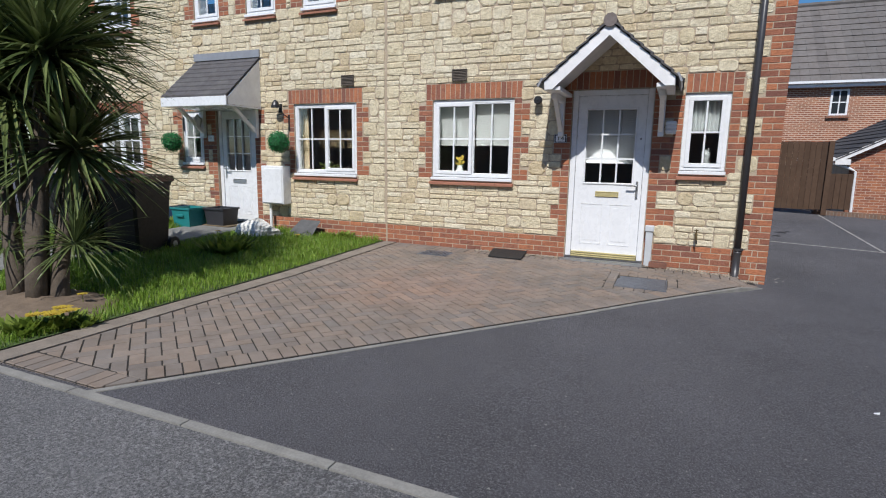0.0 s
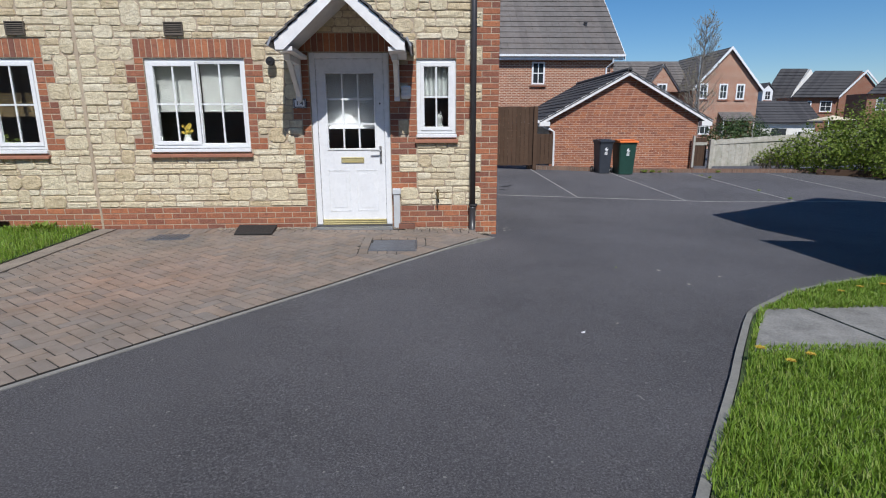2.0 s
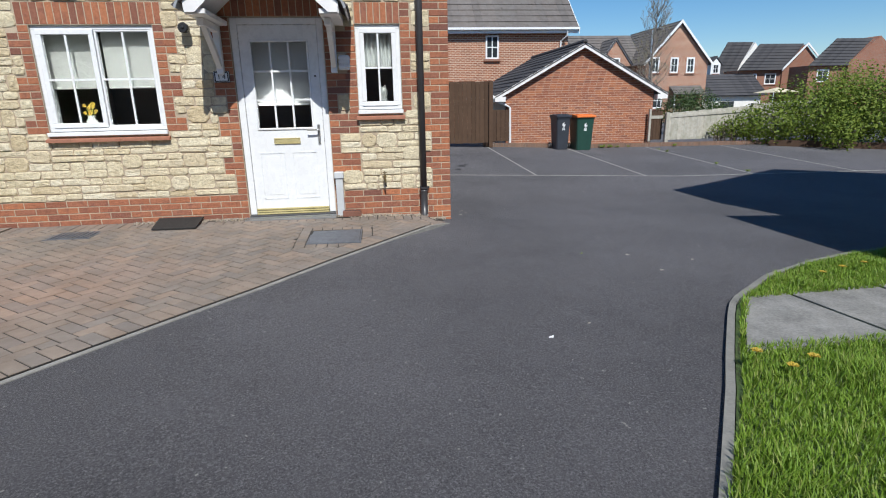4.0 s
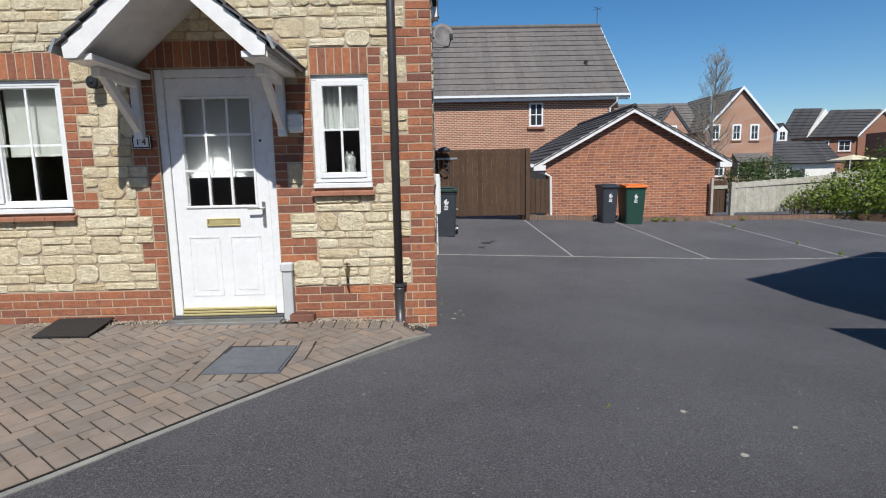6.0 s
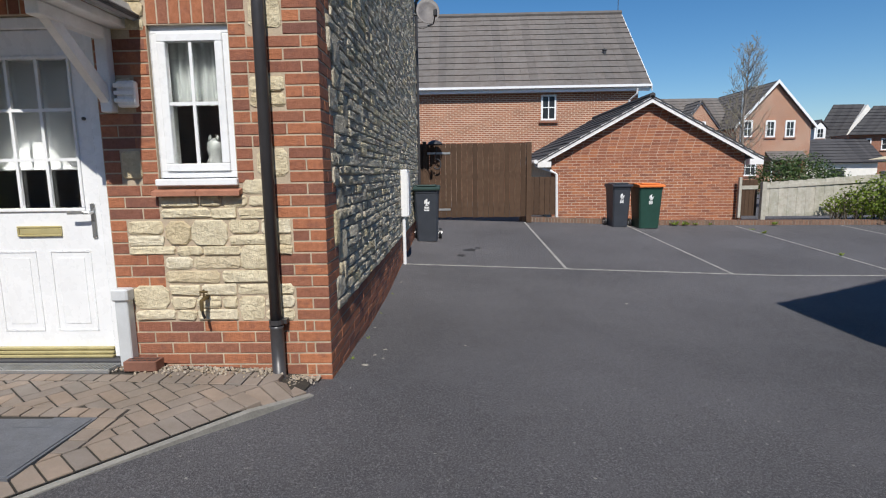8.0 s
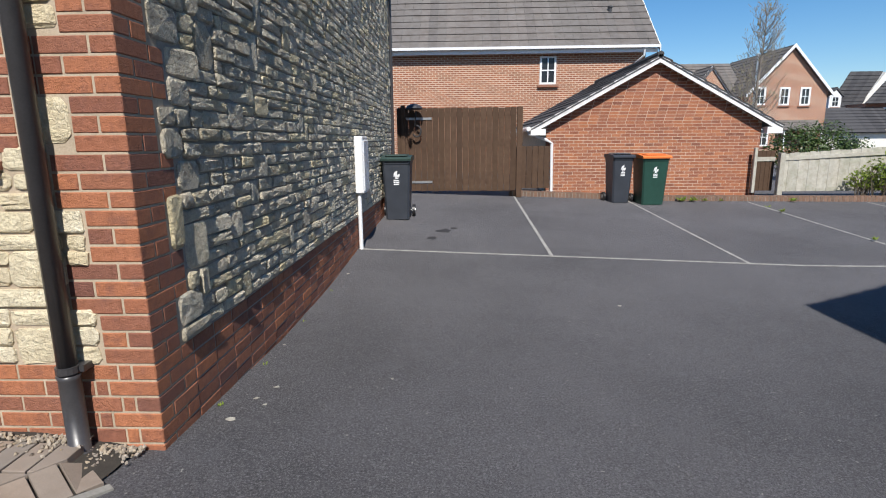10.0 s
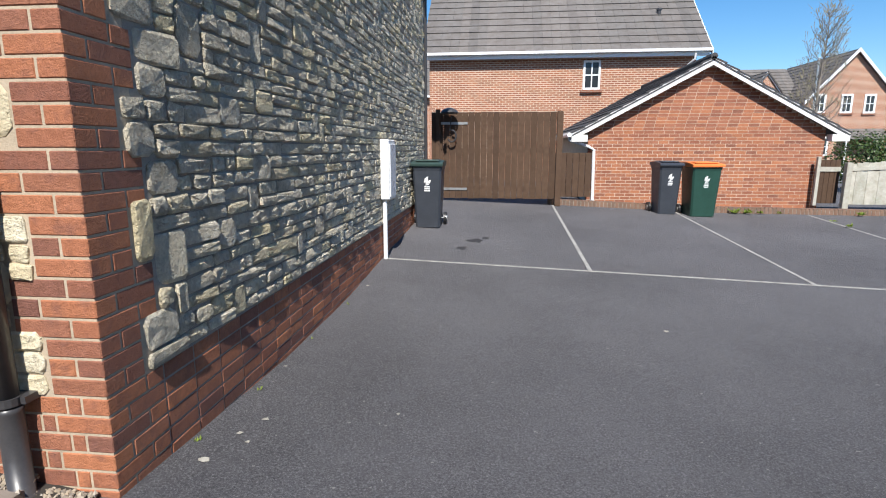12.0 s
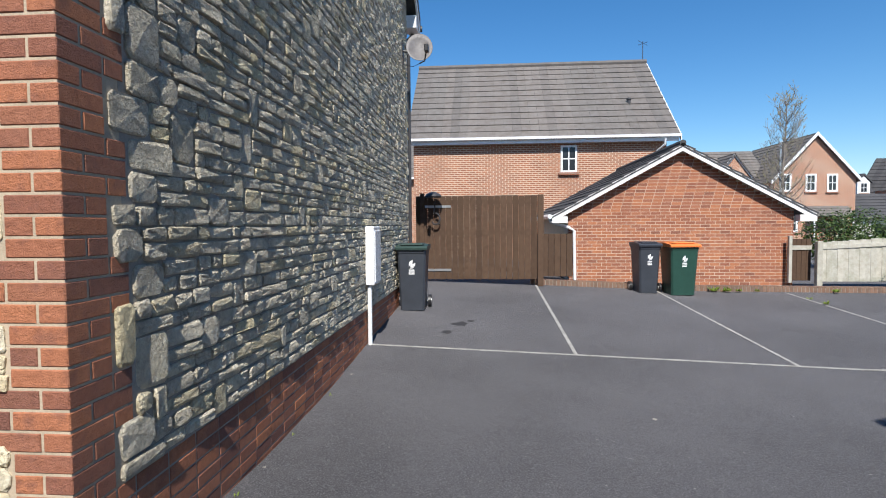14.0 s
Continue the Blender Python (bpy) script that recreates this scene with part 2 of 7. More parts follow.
GREYWOOD = pieces("silvered_fence_board", [(0.44, 0.43, 0.38), (0.50, 0.48, 0.42), (0.38, 0.37, 0.32)], grain=50, bump=0.4, stain=(0.25, 0.26, 0.19), stain_amount=0.6, blotch=3)


def asphalt(name, base, tone, chip=90.0):
    n = Nodes(name)
    d, l = tuple(c * 0.70 for c in base), tuple(c * 1.32 for c in base)
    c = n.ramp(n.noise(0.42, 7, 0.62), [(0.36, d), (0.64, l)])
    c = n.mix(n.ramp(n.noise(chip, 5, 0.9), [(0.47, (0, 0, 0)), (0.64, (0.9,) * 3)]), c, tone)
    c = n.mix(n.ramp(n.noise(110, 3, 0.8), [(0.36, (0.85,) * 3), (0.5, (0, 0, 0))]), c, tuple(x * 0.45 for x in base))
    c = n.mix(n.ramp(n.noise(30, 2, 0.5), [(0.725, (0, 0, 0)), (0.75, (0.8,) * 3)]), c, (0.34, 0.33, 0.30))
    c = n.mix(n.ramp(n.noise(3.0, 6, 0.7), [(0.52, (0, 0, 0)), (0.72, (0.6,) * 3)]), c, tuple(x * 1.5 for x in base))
    return n.done(c, 0.82, 0.0, n.bump(n.noise(chip * 1.2, 5, 0.85), 1.0, 0.012), 0.35)


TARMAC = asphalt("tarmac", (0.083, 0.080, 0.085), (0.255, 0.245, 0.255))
BRICKMORTAR = plain("brown_brick_mortar", (0.56, 0.46, 0.36), 0.95, vary=0.2, scale=6, bump=0.4, bscale=150)
ROADTAR = asphalt("road_chippings", (0.115, 0.112, 0.112), (0.36, 0.35, 0.34), 55.0)
CONCRETE = plain("weathered_concrete", (0.21, 0.205, 0.185), 0.9, vary=0.3, scale=5, bump=0.5, bscale=140)
CONCRETE_PALE = plain("pale_concrete_edging", (0.25, 0.24, 0.215), 0.9, vary=0.32, scale=6, bump=0.4, bscale=140)
LINEPAINT = plain("worn_pale_paint", (0.34, 0.33, 0.305), 0.85, vary=0.5, scale=9, bump=0.4, bscale=160)
SLAB = plain("pale_concrete_slab", (0.235, 0.23, 0.215), 0.92, vary=0.5, scale=4, bump=0.8, bscale=90)
SOIL = plain("bare_soil", (0.17, 0.125, 0.085), 1.0, vary=0.45, scale=9, bump=1.0, bscale=40)


def lawn_base():
    n = Nodes("lawn_soil")
    c = n.ramp(n.noise(2.0, 5), [(0.3, (0.045, 0.085, 0.02)), (0.7, (0.085, 0.14, 0.03))])
    c = n.mix(n.ramp(n.noise(40, 3), [(0.45, (0, 0, 0)), (0.7, (0.6,) * 3)]), c, (0.09, 0.075, 0.04))
    return n.done(c, 0.95, 0.0, n.bump(n.noise(60, 3), 0.8, 0.02))


LAWN = lawn_base()


def leafy(name, cols, rough=0.5, trans=0.25):
    n = Nodes(name)
    rnd = n.t.nodes.new("ShaderNodeNewGeometry").outputs["Random Per Island"]
    c = n.ramp(rnd, [(i / (len(cols) - 1), col) for i, col in enumerate(cols)])
    c = n.mix(n.ramp(n.noise(3.0), [(0.4, (0, 0, 0)), (0.7, (0.4,) * 3)]), c, n.mix(1.0, c, (0.7, 0.72, 0.6), "MULTIPLY"))
    n.plug(n.bsdf.inputs["Transmission Weight"], 0.0)
    n.plug(n.bsdf.inputs["Subsurface Weight"], 0.0)
    n.done(c, rough, 0, None, 0.4)
    tr = n.node("ShaderNodeBsdfTranslucent", Color=c)
    mx = n.node("ShaderNodeMixShader", Fac=trans)
    n.t.links.new(n.bsdf.outputs[0], mx.inputs[1])
    n.t.links.new(tr.outputs[0], mx.inputs[2])
    n.t.links.new(mx.outputs[0], n.t.nodes["Material Output"].inputs[0])
    return n.mat


GRASS = leafy("grass_blade", [(0.13, 0.23, 0.02), (0.20, 0.33, 0.035), (0.27, 0.39, 0.055), (0.15, 0.27, 0.022), (0.33, 0.36, 0.10)], 0.5, 0.35)
SWORD = leafy("sword_leaf", [(0.06, 0.085, 0.03), (0.10, 0.135, 0.045), (0.14, 0.18, 0.06), (0.22, 0.26, 0.10), (0.08, 0.105, 0.04)], 0.3, 0.15)
DEADLEAF = leafy("dry_leaf", [(0.16, 0.12, 0.07), (0.22, 0.17, 0.10), (0.12, 0.09, 0.055)], 0.7, 0.15)
BUSHLEAF = leafy("bush_leaf", [(0.10, 0.16, 0.025), (0.20, 0.28, 0.04), (0.28, 0.35, 0.06), (0.15, 0.21, 0.035)], 0.7, 0.45)
BOXLEAF = leafy("plastic_box_leaf", [(0.015, 0.17, 0.045), (0.025, 0.24, 0.06), (0.01, 0.12, 0.03)], 0.4, 0.1)
BARK = plain("bark", (0.10, 0.078, 0.056), 0.95, vary=0.45, scale=14, bump=1.0, bscale=45)
TWIG = plain("pale_twig", (0.22, 0.19, 0.16), 0.9, vary=0.3, scale=10)


def glass():
    n = Nodes("window_glass")
    n.plug(n.bsdf.inputs["Transmission Weight"], 1.0)
    n.plug(n.bsdf.inputs["IOR"], 1.68)
    return n.done((0.93, 0.96, 0.95), 0.02)


GLASS = glass()


# ---- ground: one sheet to the horizon ----
def axis(fine0, fine1, step, far):
    a = list(np.arange(fine0, fine1 + 1e-6, step))
    g, lo, hi = step * 2, [], []
    x = fine0
    while x > -far:
        x -= g
        lo.append(x)
        g *= 1.5
    x, g = fine1, step * 2
    while x < far:
        x += g
        hi.append(x)
        g *= 1.5
    return lo[::-1] + a + hi


def sheet(xs, ys, lift):
    b = Build()
    b.v = [(x, y, ground_z(x, y) + lift) for y in ys for x in xs]
    n = len(xs)
    b.f = [(j * n + i, j * n + i + 1, (j + 1) * n + i + 1, (j + 1) * n + i) for j in range(len(ys) - 1) for i in range(n - 1)]
    return b


solid("ground", sheet(axis(-12, 20, 0.5, 900), axis(-4, 28, 0.5, 900), 0.0), TARMAC, "dark grey tarmac drive and parking court", "ground", kind="structure", smooth=True)


def strip(pts, half, lift, thick):
    """A band of constant width along a line on the ground, with real thickness."""
    b, n = Build(), len(pts)
    rows = []
    for i, p in enumerate(pts):
        p = Vector(p)
        d = (Vector(pts[min(i + 1, n - 1)]) - Vector(pts[max(i - 1, 0)])).normalized()
        w = Vector((-d.y, d.x)) * half
        for s in (-1, 1):
            q = p + w * s
            rows.append((q.x, q.y, ground_z(q.x, q.y) + lift))
    b.v = rows + [(x, y, z - thick) for x, y, z in rows]
    m = 2 * n
    for i in range(n - 1):
        a = 2 * i
        b.f += [(a, a + 1, a + 3, a + 2), (a + m, a + 2 + m, a + 3 + m, a + 1 + m), (a, a + 2, a + 2 + m, a + m), (a + 1, a + 1 + m, a + 3 + m, a + 3)]
    b.f += [(0, m, m + 1, 1), (m - 2, m - 1, 2 * m - 1, 2 * m - 2)]
    return b


def spaced(pts, step):
    """Even points along a broken line."""
    out = [Vector(pts[0])]
    for a, c in zip(pts, pts[1:]):
        a, c = Vector(a), Vector(c)
        n = max(1, int((c - a).length / step))
        out += [a.lerp(c, k / n) for k in range(1, n + 1)]
    return [tuple(p) for p in out]


# the road in front, coarser and paler, with its flush edging
road_xs, road_ys = list(np.arange(-14, 4.1, 0.5)), [-8, -4, -2, -1, 0, 0.5, 1, 1.5, 1.93]
solid("road", sheet(road_xs, road_ys, 0.004), ROADTAR, "coarse grey road surface beside the drive", "road", kind="structure", smooth=True)
edging = thing("road_edging", (0, 1.98, 0), "line of flush pale concrete edging stones", "edging", kind="structure")
for i in range(17):
    x = -13.0 + 0.915 * i
    part("edging_stone", strip([(x, 1.965), (x + 0.45, 1.965), (x + 0.907, 1.965)], 0.03, 0.010, 0.1), CONCRETE_PALE, edging)

# parking bay lines
for x, xe in ((3.77, 3.80), (6.24, 6.29), (8.80, 8.92), (11.35, 11.5)):
    solid("bay_line", strip(spaced([(x, 12.0), (xe, 17.25)], 0.5), 0.022, 0.004, 0.003), LINEPAINT, "worn pale line between two parking bays", "road marking", "parking bay lines", "structure")
solid("bay_line", strip(spaced([(1.32, 11.98), (14.5, 11.98)], 0.5), 0.021, 0.0045, 0.003), LINEPAINT, "worn pale line along the front of the parking bays", "road marking", "parking bay lines", "structure")

# verge with its curved kerb
KERB = [(1.21, 1.9), (1.47, 2.27), (2.09, 3.13), (2.35, 3.51), (2.74, 4.06), (2.90, 4.27), (3.02, 4.39), (3.26, 4.58), (3.64, 4.88), (4.40, 5.28), (5.0, 5.52), (6.0, 5.8), (7.5, 6.0), (9.0, 6.1), (12.0, 6.2)]
kerb = thing("kerb", (2.6, 4.0, 0), "narrow weathered concrete kerb round the grass verge", "kerb", kind="structure")
kp = spaced(KERB, 0.12)
for i in range(0, len(kp) - 1, 7):
    part("kerb_stone", strip(kp[i:i + 8], 0.022, 0.028, 0.15), CONCRETE, kerb)


def flat_poly(pts, lift, thick):
    b, n = Build(), len(pts)
    b.v = [(x, y, ground_z(x, y) + lift) for x, y in pts] + [(x, y, ground_z(x, y) + lift - thick) for x, y in pts]
    b.f = [tuple(range(n)), tuple(range(2 * n - 1, n - 1, -1))] + [(i, (i + 1) % n, (i + 1) % n + n, i + n) for i in range(n)]
    return b


solid("verge", flat_poly([(x + 0.02, y - 0.02) for x, y in KERB] + [(12, -3), (1.05, -3)], 0.02, 0.1), LAWN, "grass verge beside the drive", "grass", kind="structure")
solid("lawn", sheet(list(np.arange(-12, -3.9, 0.5)) + [-3.97], list(np.arange(2.05, 7.3, 0.4)) + [7.44], 0.03), LAWN, "front lawn of the neighbouring house", "grass", kind="structure")
solid("garden_path", strip(spaced([(-6.95, 2.4), (-6.98, 7.4)], 0.4), 0.5, 0.055, 0.1), CONCRETE, "pale concrete path to the neighbouring door", "path", kind="structure")
slabs = thing("path_slabs", (3, 4, 0), "weathered grey concrete slabs across the verge", "path", kind="structure")
part("slab", flat_poly([(2.44, 3.49), (3.05, 4.35), (3.42, 4.41), (3.54, 3.60)], 0.04, 0.08), SLAB, slabs)
part("slab", flat_poly([(3.58, 3.60), (3.46, 4.42), (4.3, 4.55), (4.4, 3.69)], 0.038, 0.08), SLAB, slabs)
part("slab", flat_poly([(4.44, 3.69), (4.34, 4.55), (5.6, 4.7), (5.6, 3.8)], 0.04, 0.08), SLAB, slabs)

# ---- block paving in front of the door ----
HYP0, HYP1 = Vector((-2.86, 2.0)), Vector((1.21, 7.2))
HYPD = (HYP1 - HYP0).normalized()
HYPN = Vector((-HYPD.y, HYPD.x))
bed = Build()
bed_ys = list(np.arange(2.03, 7.4, 0.15)) + [7.46]
for y in bed_ys:
    xe = min(1.18, HYP0.x + (y - HYP0.y) * HYPD.x / HYPD.y)
    for k in range(13):
        x = -4.0 + (xe + 4.0) * k / 12
        bed.v.append((x, y, ground_z(x, y) + 0.0105))
bed.f = [(j * 13 + k, j * 13 + k + 1, (j + 1) * 13 + k + 1, (j + 1) * 13 + k) for j in range(len(bed_ys) - 1) for k in range(12)]
solid("paving_bed", bed, plain("jointing_sand", (0.035, 0.030, 0.024), 1.0, vary=0.4, scale=12, bump=0.6), "sand bed of the block paving", "paving", kind="structure")
paving = thing("paving", (-1.5, 5.5, 0), "weathered brown-grey block paving laid in herringbone", "paving", kind="structure")
solid("paving_edge", strip(spaced([tuple(HYP0 - HYPN * 0.026), tuple(HYP1 - HYPN * 0.026)], 0.4), 0.021, 0.006, 0.08), CONCRETE_PALE, "thin concrete haunch along the paving", "edging", kind="structure")


# ---- the stone house: walls ----
FY, CX, REAR, LEFT = 7.45, 1.30, 15.5, -12.0
EAVE = 5.1
# openings: name -> x0, x1, z0, z1
OPEN = {
    "door": (-1.12, -0.11, 0.12, 2.345), "small": (0.24, 0.745, 1.33, 2.27), "main": (-3.15, -1.915, 1.16, 2.27),
    "left": (-5.68, -4.47, 1.15, 2.27), "door2": (-7.42, -6.53, 0.18, 2.27), "small2": (-8.25, -7.74, 1.28, 2.195), "farleft": (-10.55, -9.35, 1.14, 2.2),
    "up1": (-7.80, -7.22, 3.74, 4.75), "up2": (-6.62, -6.0, 3.74, 4.75), "up3": (-5.46, -4.82, 3.74, 4.75), "up4": (-10.4, -9.4, 3.74, 4.75), "up5": (-3.1, -1.95, 3.76, 4.8),
}


def wall_with_holes(u0, u1, z0, z1, holes, put):
    us = sorted({u0, u1, *[h[0] for h in holes], *[h[1] for h in holes]})
    zs = sorted({z0, z1, *[h[2] for h in holes], *[h[3] for h in holes]})
    for ua, ub in zip(us, us[1:]):
        run = None
        for za, zb in zip(zs, zs[1:]):
            inside = any(h[0] <= (ua + ub) / 2 <= h[1] and h[2] <= (za + zb) / 2 <= h[3] for h in holes)
            if not inside:
                run = (run[0], zb) if run else (za, zb)
            if (inside or zb == z1) and run:
                put(ua, run[0], ub, run[1])
                run = None


bw = Build()
wall_with_holes(LEFT, CX - 0.004, -0.5, EAVE, list(OPEN.values()), lambda a, z0, c, z1: bw.box(a, FY + 0.004, z0, c, FY + 0.3, z1))
wall_front = solid("wall_front", bw, MORTAR, "front wall of cream rubble limestone with red brick dressings", "wall", kind="structure")
bs = Build().prism([(CX - 0.004, FY + 0.301, -0.5), (CX - 0.004, REAR, -0.5), (CX - 0.004, REAR, EAVE), (CX - 0.004, (FY + REAR) / 2, EAVE + 3.2), (CX - 0.004, FY + 0.301, EAVE)], (-0.28, 0, 0))
wall_side = solid("wall_side", bs, MORTAR_GREY, "side wall of weathered rubble limestone with shade in its tint, over a brick plinth", "wall", kind="structure")
inner = Build().box(LEFT, REAR - 0.3, -0.5, CX - 0.3, REAR, EAVE).box(LEFT - 0.3, FY + 0.012, -0.5, LEFT, REAR, EAVE).box(-3.95, FY + 0.31, -0.4, -3.83, REAR - 0.3, EAVE)
inner.box(LEFT, FY + 3.2, -0.4, CX - 0.3, FY + 3.3, EAVE)
solid("wall_inner", inner, plain("dim_room_paint", (0.30, 0.27, 0.23), 0.9), "inner walls of the house", "wall", kind="structure")
solid("floor", Build().box(LEFT, FY + 0.3, -0.3, CX - 0.3, REAR - 0.3, 0.1).box(LEFT, FY + 0.31, 2.55, CX - 0.3, REAR - 0.31, 2.75), plain("dark_carpet", (0.10, 0.085, 0.07), 0.95), "dark carpeted floors", "floor", kind="structure")


# bricks: one shared mesh for each length, front face at the local y = 0
BRICK_MESH = {}


def brick_mesh(length, height, depth=0.05, mat=None):
    key = (round(length, 3), round(height, 3), round(depth, 3), mat.name if mat else "")
    if key not in BRICK_MESH:
        w, h, c, d = length / 2, height / 2, 0.003, depth
        b = Build()
        b.v = [(-w, d, -h), (w, d, -h), (w, d, h), (-w, d, h), (-w, c, -h), (w, c, -h), (w, c, h), (-w, c, h),
               (-w + c, 0, -h + c), (w - c, 0, -h + c), (w - c, 0, h - c), (-w + c, 0, h - c)]
        b.f = [(4, 5, 1, 0), (5, 6, 2, 1), (6, 7, 3, 2), (7, 4, 0, 3), (8, 9, 5, 4), (9, 10, 6, 5), (10, 11, 7, 6), (11, 8, 4, 7), (8, 11, 10, 9)]
        me = bpy.data.meshes.new("brick")
        me.from_pydata(b.v, [], [tuple(reversed(f)) for f in b.f])
        me.materials.append(mat or BRICK)
        BRICK_MESH[key] = me
    return BRICK_MESH[key]


def put_brick(parent, u, z, length, height, side=False, depth=0.05, mat=None, name="brick"):
    """A brick with its left lower front corner at (u, z) of the front wall, or of the side wall."""
    ob = new(name, brick_mesh(length, height, depth, mat))
    o = ORIGIN[parent]
    wob = 0.0012 * math.sin(u * 91.7 + z * 57.3)
    if side:
        ob.location = Vector((CX + wob, u + length / 2, z + height / 2)) - o
        ob.rotation_euler = (0, 0, math.pi / 2)
    else:
        ob.location = Vector((u + length / 2, FY + wob, z + height / 2)) - o
    ob.parent = parent
    return ob


def course_cells(u0, u1, off):
    """Stretcher bond between u0 and u1: (start, length) of each brick."""
    out, u = [], u0
    first = 0.215 if not off else 0.1025
    while u < u1 - 0.02:
        length = min(first, u1 - u)
        out.append((u, length))
        u += length + 0.01
        first = 0.215
    return out


def joined_bricks(b, u, z, length, height, side=False):
    w = 0.0012 * math.sin(u * 91.7 + z * 57.3)
    c = 0.004
    base = [(0, 0.05, 0), (length, 0.05, 0), (length, 0.05, height), (0, 0.05, height), (0, c, 0), (length, c, 0), (length, c, height), (0, c, height),
            (c, 0, c), (length - c, 0, c), (length - c, 0, height - c), (c, 0, height - c)]
    faces = [(4, 5, 1, 0), (5, 6, 2, 1), (6, 7, 3, 2), (7, 4, 0, 3), (8, 9, 5, 4), (9, 10, 6, 5), (10, 11, 7, 6), (11, 8, 4, 7), (8, 11, 10, 9)]
    if side:
        vs = [(CX + w - y, u + x, z + q) for x, y, q in base]
    else:
        vs = [(u + x, FY + w + y, z + q) for x, y, q in base]
    b.add(vs, [tuple(reversed(f)) for f in faces])


PT = 0.40  # top of the plinth
COURSE = 0.075
door_l, door_r, d2l, d2r = OPEN["door"][0], OPEN["door"][1], OPEN["door2"][0], OPEN["door2"][1]
stone_no = []  # zones with no stone: u0, u1, z0, z1
STONE_NO_SIDE = []

plinth_front = thing("plinth_front", (-1, FY, 0), "red brick plinth along the front wall", "plinth", kind="structure")
far_b = Build()
for k in range(1, 7):
    z = PT - k * COURSE
    for a, c in ((-11.9, d2l - 0.01), (d2r + 0.01, -3.94), (-3.91, door_l - 0.01), (door_r + 0.01, CX - (0.1125 if k % 2 else 0.225))):
        for u, ln in course_cells(a, c, k % 2):
            if a > -4:
                put_brick(plinth_front, u, z, ln, 0.065)
            else:
                joined_bricks(far_b, u, z, ln, 0.065)
    # bricks that turn the corner are laid with the corner quoin below
tagged(part("bricks", far_b, BRICK_FAR, plinth_front, "red bricks of the plinth farther along"), kind="stuff")
stone_no.append((-20, 20, -1, PT))

plinth_side = thing("plinth_side", (CX, 11, 0), "red brick plinth along the side wall", "plinth", kind="structure")
for k in range(1, 8):
    z = PT - k * COURSE
    for u, ln in course_cells(FY + (0.225 if k % 2 else 0.1125), REAR, k % 2):
        put_brick(plinth_side, u, z, ln, 0.065, True)
STONE_NO_SIDE.append((0, 40, -1, PT))

quoin = thing("quoin_corner", (CX, FY, 0), "toothed red brick corner of the stone house", "quoin", kind="structure")


def corner_brick(z, long_front):
    b = Build()
    if long_front:
        b.cbox(CX - 0.215, FY, z, CX, FY + 0.1025, z + 0.065, 0.004)
    else:
        b.cbox(CX - 0.1025, FY, z, CX, FY + 0.215, z + 0.065, 0.004)
    return b


for k in range(-7, 62):
    z = PT + k * COURSE
    wide = (k // 3) % 2 == 1 and k >= 0
    part("brick", corner_brick(z, k % 2 == 0), BRICK, quoin)
    if k < 0:
        continue
    if k % 2 == 0:
        if wide:
            put_brick(quoin, CX - 0.3275, z, 0.1025, 0.065)
            put_brick(quoin, FY + 0.1125, z, 0.215, 0.065, True)
        else:
            put_brick(quoin, FY + 0.1125, z, 0.1025, 0.065, True)
    else:
        if wide:
            put_brick(quoin, CX - 0.3275, z, 0.215, 0.065)
            put_brick(quoin, FY + 0.225, z, 0.1025, 0.065, True)
        else:
            put_brick(quoin, CX - 0.215, z, 0.1025, 0.065)
    zz = z - 0.005
    stone_no.append((CX - (0.335 if wide else 0.22), CX + 1, zz, zz + COURSE))
    STONE_NO_SIDE.append((0, FY + (0.335 if wide else 0.22), zz, zz + COURSE))


def surround(name, key, head=True, lo=None, near=True, right_fill=None, left_fill=None, hi_extra=0.0, label="red brick dressing round the window"):
    """Toothed brick jambs and a soldier-course head round an opening."""
    x0, x1, z0, z1 = OPEN[key]
    z0 = lo if lo is not None else z0
    ob = thing(name, ((x0 + x1) / 2, FY, z0), label, "brickwork", kind="structure")
    k0 = math.ceil((z0 - PT - 0.03) / COURSE)
    k1 = round((z1 + 0.01 - PT) / COURSE)
    for k in range(k0, k1):
        z = PT + k * COURSE
        wide = (k // 3) % 2 == 1
        for sgn in (-1, 1):
            fill = right_fill if sgn > 0 else left_fill
            ln = 0.215 if wide else 0.1025
            if fill and wide:
                ln = fill
            u = x1 + 0.005 if sgn > 0 else x0 - 0.005 - ln
            if fill and wide and ln > 0.25:
                put_brick(ob, u, z, 0.215 if k % 2 else 0.1025, 0.065)
                ua = u + (0.225 if k % 2 else 0.1125)
                put_brick(ob, ua, z, u + ln - ua, 0.065)
            elif wide and k % 2:
                put_brick(ob, u, z, 0.1025, 0.065)
                put_brick(ob, u + 0.1125, z, ln - 0.1125, 0.065)
            else:
                put_brick(ob, u, z, ln, 0.065)
            stone_no.append((u - 0.006, u + ln + 0.006, z - 0.005, z + COURSE - 0.005))
    if head:
        za = PT + k1 * COURSE
        a, c = x0 - 0.1075, x1 + 0.1075
        if key == "small":
            a, c = x0 - 0.0, x1 + 0.0
        n = round((c - a) / 0.075)
        st = (c - a) / n
        for i in range(n):
            put_brick(ob, a + i * st + 0.005, za, st - 0.01, 0.215)
        stone_no.append((a - 0.005, c + 0.005, za - 0.005, za + 0.225))
        if key == "small":
            for j in range(3):
                ln = 0.215 if j % 2 == 0 else 0.1025
                put_brick(ob, c + 0.005, za + j * COURSE, ln * 0.5 if ln > 0.2 else 0.1025, 0.065)
            stone_no.append((c, c + 0.115, za - 0.005, za + 0.225))
    return ob


